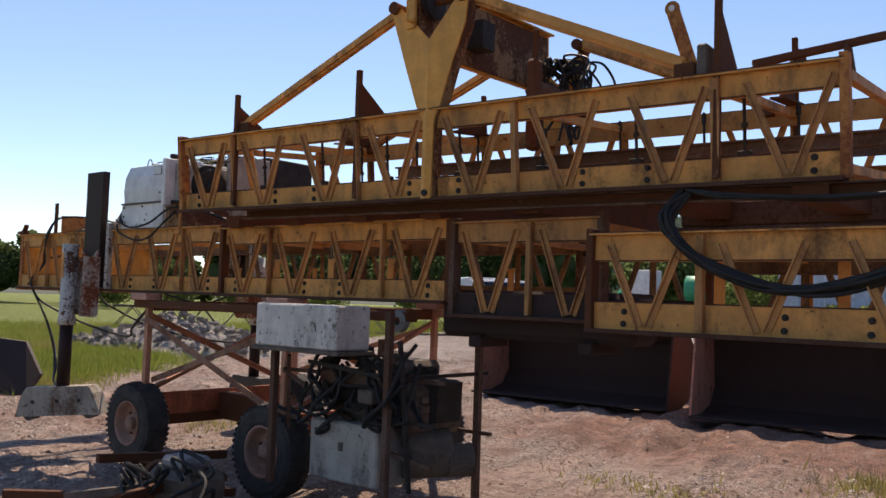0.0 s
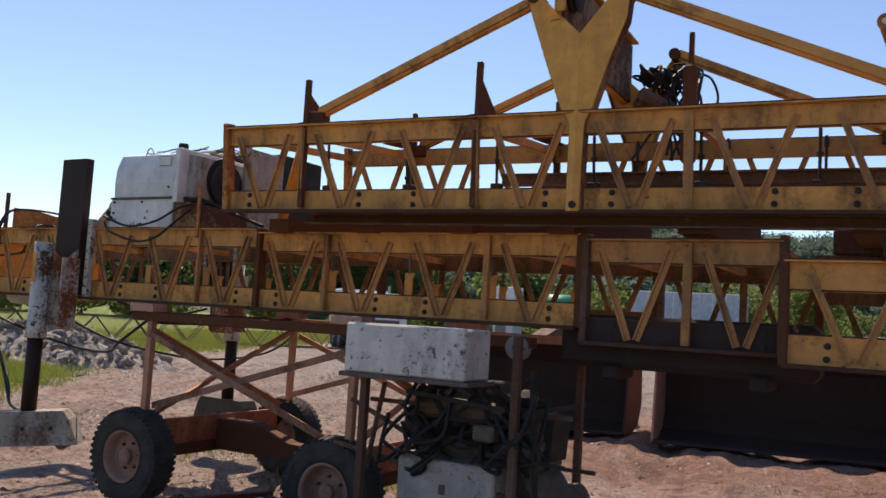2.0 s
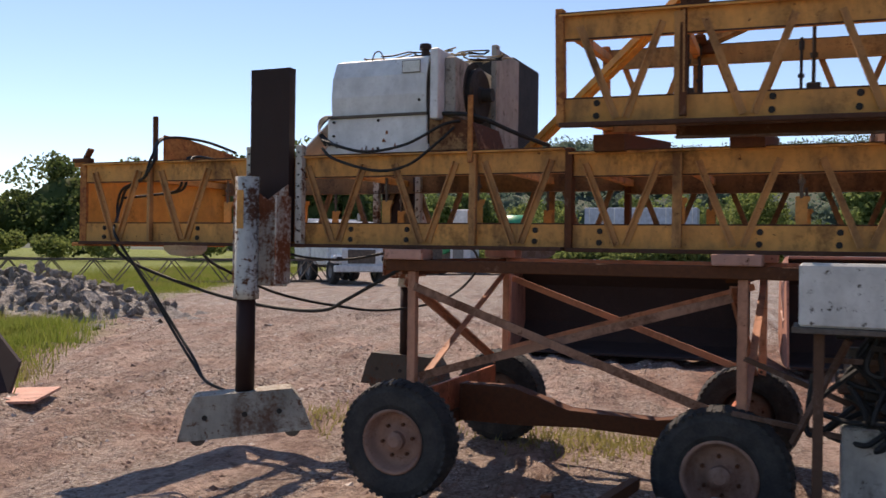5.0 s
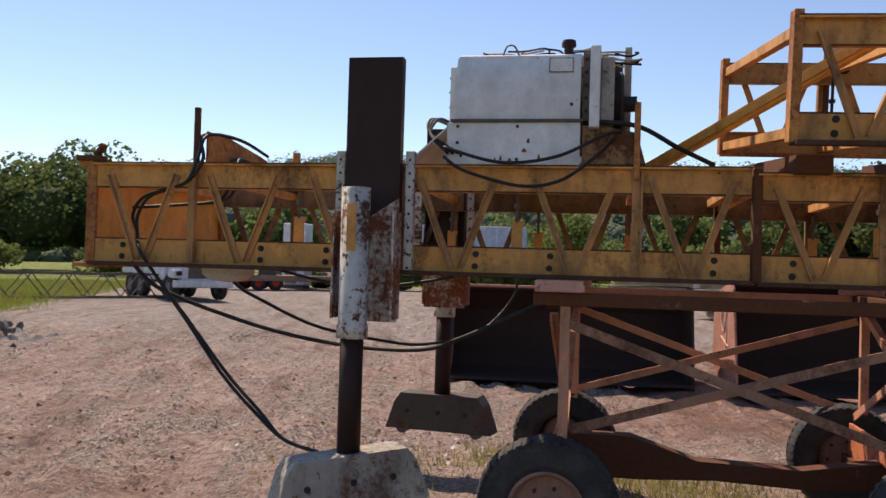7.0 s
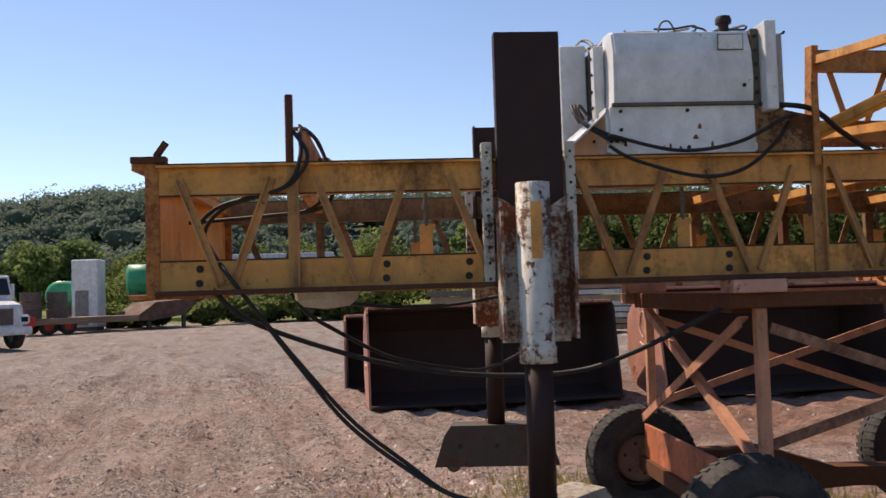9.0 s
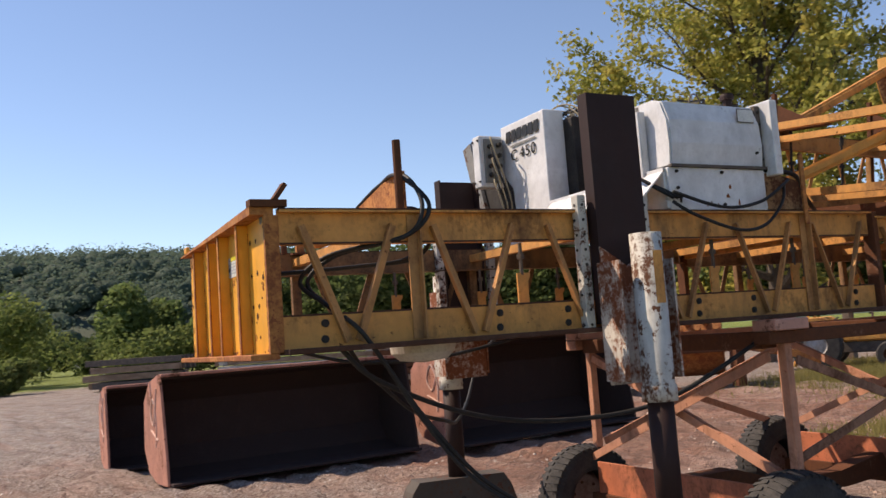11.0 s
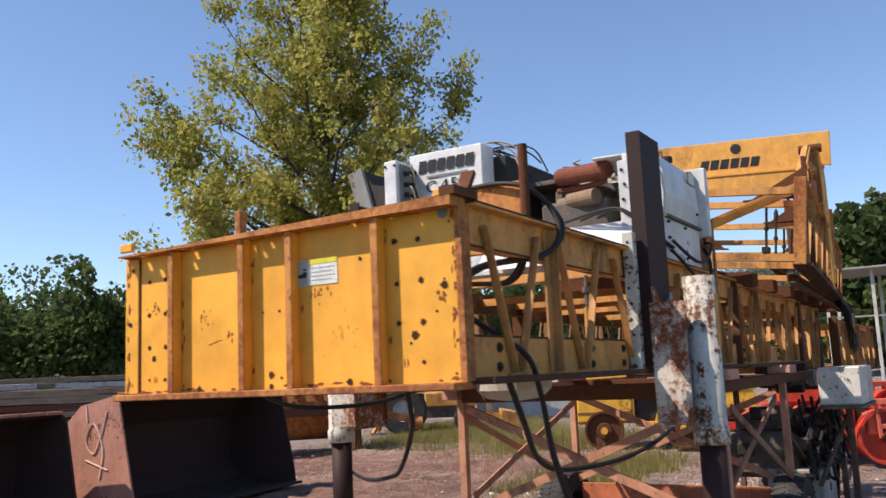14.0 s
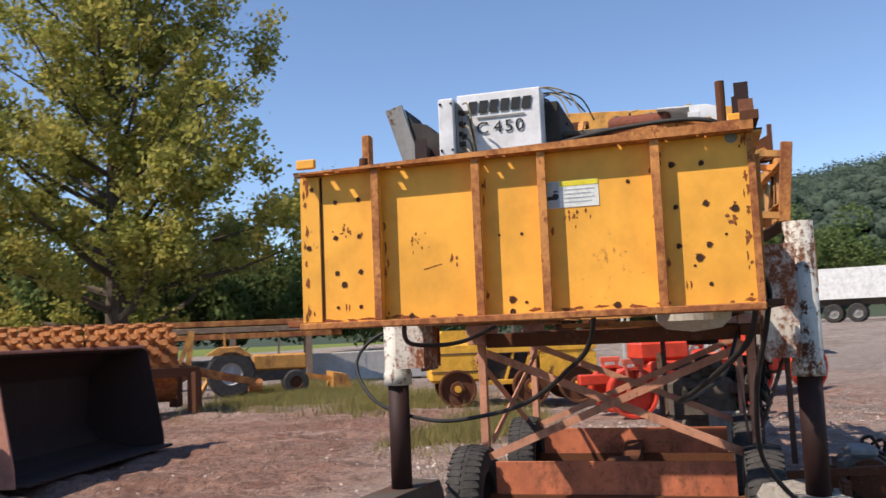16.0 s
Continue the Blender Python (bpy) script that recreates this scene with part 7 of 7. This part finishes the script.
def tanks():
    for x, y, r, L, k, st in ((-23.3, 53.6, 0.95, 1.9, 20, 1.8), (-27.3, 52.0, 0.85, 1.6, 80, 1.1)):
        t = thing("water_tank", (x, y, 0), "green cylindrical tank lying on a stand", "tank", "tanks")
        m = pose(x, y, 0, 0, 0, k)
        b = B()
        lathe(b, (0, 0, r + st), (1, 0, 0), [(0, -L / 2 - 0.15), (r * 0.7, -L / 2 - 0.1), (r, -L / 2), (r, L / 2), (r * 0.7, L / 2 + 0.1), (0, L / 2 + 0.15)], 28)
        b.transform(m)
        part("shell", b, TANK_GREEN, t, smooth=True)
        for q in (-0.6, 0.6):
            b = B()
            box(b, q - 0.1, q + 0.1, -r * 0.8, r * 0.8, 0, st + 0.25)
            b.transform(m)
            part("saddle", b, IRON, t)
    t = thing("portable_cabin", (-25.6, 50.3, 0), "pale upright site cabin", "cabin")
    b = B()
    box(b, -26.2, -24.8, 49.6, 51.0, 0.2, 3.9, 0.05)
    c = part("body", b, PLAINWHITE, t)
    b = B()
    box(b, -26.0, -25.3, 49.56, 49.6, 0.3, 2.2)
    part("door", b, GREY, c)
    b = B()
    box(b, -26.4, -24.9, 49.7, 50.9, 0, 0.2)
    part("skid", b, IRON, t)
    for i, (x, y, k) in enumerate(((-16.0, 58.0, 4),)):
        t = thing("box_trailer", (x, y, 0), "pale blue-white box trailer parked far off", "trailer", "box trailers")
        m = pose(x, y, 0, 0, 0, k)
        b = B()
        box(b, -3.6, 3.6, -1.2, 1.2, 1.25, 4.3, 0.04)
        b.transform(m)
        body = part("body", b, PALE_BLUE, t)
        for q in range(9):
            b = B()
            box(b, -3.3 + q * 0.82, -3.24 + q * 0.82, -1.23, -1.2, 1.3, 4.25)
            b.transform(m)
            part("rib", b, PLAINWHITE, body)
        for q in (-2.4, -1.3):
            b = B()
            cyl(b, (q, -1.1, 0.62), (q, 1.1, 0.62), 0.62, n=20)
            b.transform(m)
            part("wheel_pair", b, RUBBER, t)
        b = B()
        box(b, 2.2, 2.4, -0.8, 0.8, 0, 1.25)
        b.transform(m)
        part("landing_leg", b, IRON, t)


PALE_BLUE = painted("pale_blue_trailer", (0.50, 0.56, 0.66), rust=0.1, rough=0.45, chip=0.8)
tanks()


def far_stacks():
    """Piles of steel and timber at the yard's edges."""
    g = random.Random(16)

    def stack(name, x, y, k, n, L, rows, mt, label, cat, z=0.0, w=0.16):
        t = thing(name, (x, y, 0), label, cat, "material stacks")
        m = pose(x, y, z, 0, 0, k)
        for r in range(rows):
            for i in range(n):
                b = B()
                o = g.uniform(-0.5, 0.5)
                box(b, -L / 2 + o, L / 2 + o, (i - n / 2) * w * 1.15, (i - n / 2) * w * 1.15 + w, r * w * 1.25 + 0.1, r * w * 1.25 + w + 0.1, 0.008)
                b.transform(m)
                part("beam", b, mt if g.random() < 0.7 else TIMBER, t)
        for q in (-L * 0.35, 0, L * 0.35):
            b = B()
            box(b, q - 0.1, q + 0.1, -n * w * 0.6, n * w * 0.6, -z, 0.1)
            b.transform(m)
            part("bearer", b, TIMBER, t)
    stack("steel_stack", 3.4, 25.0, -42, 8, 8, 8, RUSTY, "rust-brown stack of steel beams on bearers", "steel")
    stack("steel_stack", 6.0, 29.0, -42, 8, 10, 10, PALE_STEEL, "pale grey stack of steel beams on bearers", "steel")
    stack("steel_stack", 0.0, 29.5, -38, 8, 9, 9, PALE_STEEL, "weathered grey stack of steel beams on bearers", "steel")
    stack("timber_stack", 12.6, 19.6, -60, 5, 7, 3, RUST_EDGE, "rusty beams and timbers stacked on a high rack", "timber", z=1.5, w=0.17)
    stack("block_stack", -4.3, 48.5, -25, 7, 4.4, 4, IRON, "dark stack of steel sections on pale bearers", "steel", z=0.05, w=0.30)


far_stacks()


def toothed_roller():
    """Two drums full of stub feet, on one frame."""
    t = thing("sheepsfoot_roller", (2.95, 16.9, 0), "rusty red compaction roller covered in stub feet", "roller")
    d = Vector((math.cos(radians(-46)), math.sin(radians(-46)), 0))
    foot = B()
    lathe(foot, (0, 0, 0), (0, 0, 1), [(0.075, -0.02), (0.05, 0.12), (0.085, 0.17), (0.085, 0.23), (0.0, 0.23)], 10)
    foot_me = mesh_of("foot", foot, RUST_EDGE)
    for k in (0, 1):
        c = Vector((2.95, 16.9, 1.02)) + d * (k * 1.86 - 1.62)
        b = B()
        cyl(b, c - d * 0.90, c + d * 0.90, 0.76, n=36)
        dr = part("drum", b, RUST_EDGE, t, "rusty steel drum")
        side = d.cross(Vector((0, 0, 1)))
        for i in range(9):
            for j in range(16):
                ang = 2 * math.pi * (j + 0.5 * (i % 2)) / 16
                o = side * math.cos(ang) + Vector((0, 0, 1)) * math.sin(ang)
                if o.z < -0.3:
                    continue
                p = c + d * (-0.80 + i * 0.20) + o * 0.755
                piece("foot", foot_me, dr, Matrix.Translation(p) @ o.to_track_quat("Z", "Y").to_matrix().to_4x4())
    b = B()
    c = Vector((2.95, 16.9, 0.92))
    side = d.cross(Vector((0, 0, 1))) * 1.0
    for s in (-1, 1):
        bar(b, c + side * s - d * 3.1, c + side * s + d * 1.5, 0.16, 0.2)
    bar(b, c + d * 1.45 - side, c + d * 1.45 + side, 0.16, 0.2)
    bar(b, c - d * 3.05 - side, c - d * 3.05 + side, 0.16, 0.2)
    part("frame", b, RUSTY, t)
    b = B()
    e = c + d * 1.5
    for s in (-0.6, 0.6):
        bar(b, e + side * s, e + d * 1.5 + Vector((0, 0, -0.35)), 0.13, 0.16)
    cyl(b, e + d * 1.35 + Vector((0, 0, -0.42)), e + d * 1.65 + Vector((0, 0, -0.42)), 0.14, n=16)
    part("drawbar", b, RUST_EDGE, t, "rusty drawbar")
    for s in (-1, 1):
        b = B()
        bar(b, c + side * s + d * 1.42, c + side * s + d * 1.42 + Vector((0, 0, -0.85)), 0.2, 0.24)
        part("leg", b, RUSTY, t)


toothed_roller()


def tractor():
    t = thing("tractor", (0, 0, 0), "rusty faded yellow tractor with black tyres and roll bar", "tractor")
    for s in (-1, 1):
        round_wheel(t, -0.9, s * 0.8, 0.80, 0.80, 0.4, PALE_STEEL, 0.45)
        round_wheel(t, 1.2, s * 0.7, 0.42, 0.42, 0.28, RUSTY, 0.5)
        b = B()
        bar(b, (-1.0, s * 0.6, 0.8), (-1.12, s * 0.58, 2.1), 0.055, 0.055)
        part("roll_bar_post", b, TRACTOR, t)
        b = B()
        prism(b, [(-1.7, s * 0.8 - 0.2, 1.42), (-1.3, s * 0.8 - 0.2, 1.66), (-0.6, s * 0.8 - 0.2, 1.66), (-0.2, s * 0.8 - 0.2, 1.35)], (0, 0.4, 0.02))
        part("mudguard", b, TRACTOR, t)
        b = B()
        bar(b, (1.0, s * 0.55, 0.7), (2.5, s * 0.55, 0.45), 0.1, 0.16)
        part("loader_arm", b, TRACTOR, t)
    b = B()
    bar(b, (-1.12, -0.62, 2.11), (-1.12, 0.62, 2.13), 0.06, 0.06)
    part("roll_bar_top", b, TRACTOR, t)
    b = B()
    box(b, -0.2, 1.6, -0.38, 0.38, 0.85, 1.38, 0.06)
    part("bonnet", b, TRACTOR, t)
    b = B()
    box(b, -1.2, 1.5, -0.28, 0.28, 0.5, 0.86, 0.03)
    part("chassis", b, IRON, t)
    b = B()
    box(b, -1.0, -0.5, -0.28, 0.28, 0.95, 1.1, 0.04)
    box(b, -1.05, -0.95, -0.28, 0.28, 1.1, 1.5, 0.03)
    part("seat", b, IRON, t)
    b = B()
    prism(b, [(2.4, -1.0, 0.05), (3.1, -1.0, 0.05), (2.9, -1.0, 0.6), (2.4, -1.0, 0.7)], (0, 2.0, 0))
    part("front_bucket", b, TRACTOR, t)
    b = B()
    bar(b, (-1.5, 0, 0.6), (-2.3, 0, 0.95), 0.18, 0.24)
    bar(b, (-2.3, 0, 0.95), (-2.15, 0, 2.25), 0.13, 0.18)
    part("rear_boom", b, TRACTOR, t)
    b = B()
    bar(b, (-2.15, 0, 2.25), (-2.55, 0, 1.2), 0.11, 0.15)
    part("rear_dipper", b, TRACTOR, t)
    b = B()
    prism(b, [(-2.75, -0.25, 0.75), (-2.45, -0.25, 1.25), (-2.3, -0.25, 1.15), (-2.25, -0.25, 0.7), (-2.5, -0.25, 0.55)], (0, 0.5, 0))
    part("rear_bucket", b, RUSTY, t)
    for s in (-1, 1):
        b = B()
        bar(b, (-1.6, s * 0.35, 0.7), (-1.95, s * 1.0, 0.08), 0.1, 0.12)
        part("stabiliser", b, TRACTOR, t)
    b = B()
    cyl(b, (-0.25, 0.0, 1.30), (-0.42, 0.0, 1.52), 0.02, n=8)
    lathe(b, (-0.43, 0, 1.53), (-0.6, 0, 0.8), [(0.17, -0.015), (0.2, -0.015), (0.2, 0.015), (0.17, 0.015), (0.17, -0.015)], 20)
    part("steering_wheel", b, IRON, t)
    b = B()
    cyl(b, (0.7, 0.2, 1.36), (0.7, 0.2, 1.85), 0.035, n=10)
    part("exhaust", b, IRON, t)
    t.matrix_basis = pose(8.81, 16.66, 0, 0, 0, -60) @ Matrix.Diagonal((0.82, 0.82, 0.82, 1))


tractor()


def concrete_blocks():
    g = random.Random(3)
    for i in range(6):
        x, y = 14.6 + i * 0.75, 17.6 - i * 0.95
        t = thing("concrete_block", (x, y, 0), "pale concrete barrier block in a row", "block", "concrete blocks")
        m = pose(x, y, 0, 0, 0, -52 + g.uniform(-4, 4))
        b = B()
        prism(b, [(-0.7, -0.3, 0), (-0.7, -0.22, 0.35), (-0.7, -0.12, 1.0), (-0.7, 0.12, 1.0), (-0.7, 0.22, 0.35), (-0.7, 0.3, 0)], (1.3, 0, 0))
        bmesh.ops.bevel(b, geom=list(b.edges), offset=0.03, segments=1, affect="EDGES")
        b.transform(m)
        part("block", b, CONCRETE, t)


concrete_blocks()


def yellow_roller():
    t = thing("paver", (0, 0, 0), "faded yellow road machine with steel wheels", "machine")
    b = B()
    box(b, -1.7, -0.55, -0.65, 0.65, 0.50, 1.30, 0.06)
    body = part("body", b, PAVER_YELLOW, t)
    for z in (0.72, 1.08):
        b = B()
        box(b, -1.66, -0.6, -0.664, -0.65, z - 0.012, z + 0.012)
        part("seam", b, DARK_RUST, body)
    b = B()
    prism(b, [(-1.6, -0.6, 1.30), (-1.4, -0.6, 1.55), (-0.7, -0.6, 1.55), (-0.6, -0.6, 1.30)], (0, 1.2, 0))
    part("engine_cover", b, PAVER_YELLOW, t)
    b = B()
    box(b, -0.53, 0.55, -0.50, 0.50, 0.48, 1.05, 0.04)
    part("engine", b, BLACK_STEEL, t, "sooty black engine")
    for z0, z1 in ((0.42, 0.52), (1.06, 1.18)):
        b = B()
        box(b, -0.54, 1.75, -0.62, -0.50, z0, z1, 0.01)
        part("side_rail", b, PAVER_YELLOW, t)
    b = B()
    prism(b, [(0.60, -0.6, 0.45), (0.56, -0.6, 1.30), (1.1, -0.6, 1.42), (1.75, -0.6, 1.0), (1.75, -0.6, 0.45)], (0, 1.2, 0))
    part("hopper", b, PAVER_YELLOW, t)
    for x in (-0.15, 0.2):
        b = B()
        bar(b, (x, -0.56, 0.5), (x + 0.2, -0.56, 1.1), 0.07, 0.05)
        part("brace", b, PAVER_YELLOW, t)
    for x in (-1.15, 0.35, 1.3):
        for s in (-1, 1):
            b = B()
            lathe(b, (x, s * 0.74, 0.38), (0, 1, 0), [(0.0, -0.08), (0.14, -0.08), (0.16, -0.03), (0.33, -0.03), (0.34, -0.1), (0.38, -0.1), (0.38, 0.1), (0.34, 0.1), (0.33, 0.03), (0.16, 0.03), (0.14, 0.08), (0, 0.08)], 28)
            w = part("wheel", b, RUSTY, t, "rusty steel wheel")
            b = B()
            cyl(b, (x, s * 0.62, 0.38), (x, s * 0.88, 0.38), 0.07, n=12)
            part("hub", b, PAVER_YELLOW, w)
    b = B()
    cyl(b, (0.2, 0.3, 1.04), (0.2, 0.3, 1.75), 0.05, n=10)
    part("exhaust", b, IRON, t)
    t.matrix_basis = pose(4.95, 8.75, 0, 0, 0, -70)


PAVER_YELLOW = painted("road_machine_yellow", (0.82, 0.44, 0.05), rust=0.42, rough=0.5, chip=0.66, grime=0.45)
yellow_roller()


def red_machine(x, y, k, size):
    t = thing("red_compactor", (0, 0, 0), "bright red steel-wheeled road machine, paler in places", "machine", "red machines")
    b = B()
    box(b, -0.55, 0.45, -0.5, 0.5, 0.42, 1.02, 0.05)
    body = part("body", b, RED, t)
    for xx in (-0.25, 0.12):
        b = B()
        box(b, xx - 0.012, xx + 0.012, -0.515, -0.50, 0.46, 0.98)
        part("seam", b, DARK_RUST, body)
    b = B()
    box(b, -0.7, 0.3, -0.42, 0.42, 1.03, 1.40, 0.06)
    part("engine_cover", b, RED, t)
    b = B()
    box(b, -1.8, -0.56, -0.12, 0.12, 0.6, 0.8, 0.02)
    part("tow_bar", b, RED, t)
    b = B()
    box(b, 0.46, 0.62, -0.45, 0.45, 0.45, 0.95, 0.02)
    part("radiator", b, BLACK_STEEL, t, "dark radiator")
    for xx in (-0.95, 0.85):
        for s in (-1, 1):
            b = B()
            lathe(b, (xx, s * 0.68, 0.47), (0, 1, 0), [(0.0, -0.05), (0.10, -0.06), (0.12, 0.0), (0.40, 0.02), (0.42, -0.14), (0.47, -0.14), (0.47, 0.14), (0.42, 0.14), (0.41, 0.04), (0.12, 0.02), (0.1, 0.06), (0, 0.06)], 36)
            w = part("wheel", b, RED, t, "red dished steel wheel")
            b = B()
            for e in (-1, 1):
                bar(b, (xx + e * 0.10, s * 0.79, 0.44), (xx + e * 0.15, s * 0.79, 1.04), 0.05, 0.09, (0, 1, 0))
            box(b, xx - 0.20, xx + 0.20, s * 0.79 - 0.05, s * 0.79 + 0.05, 1.0, 1.10, 0.01)
            box(b, xx - 0.14, xx + 0.14, s * 0.79 - 0.04, s * 0.79 + 0.04, 0.60, 0.68, 0.01)
            part("fork", b, RED_FADED_LIT, w, "bleached red wheel fork, sunlight put into its paint")
            b = B()
            cyl(b, (xx, s * 0.55, 0.47), (xx, s * 0.86, 0.47), 0.09, n=16)
            part("hub", b, RUSTY, w)
    for xx in (-0.78, 0.66):
        b = B()
        box(b, xx - 0.10, xx + 0.10, -0.74, 0.74, 0.50, 0.86, 0.02)
        part("cross_member", b, RED_FADED_LIT, t)
    b = B()
    bar(b, (0.5, 0.3, 1.05), (0.9, 0.3, 1.8), 0.06, 0.06)
    part("lever", b, GREY, t)
    t.matrix_basis = pose(x, y, 0, 0, 0, k) @ Matrix.Diagonal((size, size, size, 1))


# Bleached red, paled further to carry the sun on the forks.
RED_FADED_LIT = painted("sun_bleached_red", (0.72, 0.16, 0.10), rust=0.34, rough=0.6, chip=0.66, grime=0.4)
red_machine(2.32, 5.38, -69, 0.88)
red_machine(6.9, 3.7, -42, 1.0)


def canopy():
    t = thing("shelter", (25.0, 3.3, 0), "open steel shelter with a thin flat metal roof", "shelter")
    b = B()
    box(b, 23.6, 27.5, 2.3, 8.4, 4.86, 4.95, 0.02)
    part("roof", b, GREY, t)
    for x in (24.0, 27.2):
        for y in (2.6, 4.6, 6.25, 7.9):
            b = B()
            box(b, x - 0.06, x + 0.06, y - 0.06, y + 0.06, -0.1, 4.86)
            part("post", b, PALE_STEEL, t)
    b = B()
    bar(b, (24.0, 2.6, 3.1), (24.0, 7.9, 3.1), 0.05, 0.07)
    part("rail", b, GREY, t)


canopy()


def dump_trailer():
    t = thing("dump_trailer", (0, 0, 0), "long white tipping trailer with black running gear", "trailer")
    b = B()
    prism(b, [(-5, -1.2, 1.3), (-5.2, -1.2, 3.0), (5.2, -1.2, 3.0), (5, -1.2, 1.3)], (0, 2.4, 0))
    body = part("body", b, PLAINWHITE, t)
    for i in range(14):
        b = B()
        box(b, -4.8 + i * 0.74, -4.72 + i * 0.74, -1.26, -1.2, 1.35, 2.95)
        part("rib", b, PLAINWHITE, body)
    b = B()
    box(b, -5, 5, -0.5, 0.5, 0.95, 1.28)
    part("chassis", b, IRON, t)
    for x in (-4.2, -3.0, 2.7, 3.9):
        for s in (-1, 1):
            round_wheel(t, x, s * 1.0, 0.52, 0.52, 0.35, GREY)
    t.matrix_basis = pose(50, -8.6, 1.08, 0, 0, 78) @ Matrix.Diagonal((1.2, 1.2, 1.2, 1))
    c = thing("pickup", (0, 0, 0), "red pickup truck parked at the yard", "truck")
    b = B()
    prism(b, [(-2.6, -0.95, 0.45), (-2.6, -0.95, 1.15), (-0.6, -0.95, 1.15), (-0.4, -0.95, 1.8), (0.9, -0.95, 1.8), (1.3, -0.95, 1.2), (2.6, -0.95, 1.1), (2.6, -0.95, 0.45)], (0, 1.9, 0))
    part("body", b, RED, c)
    b = B()
    prism(b, [(-0.3, -0.96, 1.2), (-0.2, -0.96, 1.7), (0.8, -0.96, 1.7), (1.1, -0.96, 1.2)], (0, 1.92, 0))
    part("windows", b, GLASS_DARK, c)
    for x in (-1.7, 1.7):
        for s in (-1, 1):
            round_wheel(c, x, s * 0.85, 0.38, 0.38, 0.26, GREY)
    c.matrix_basis = pose(47, -13, 1.08, 0, 0, 85)


dump_trailer()
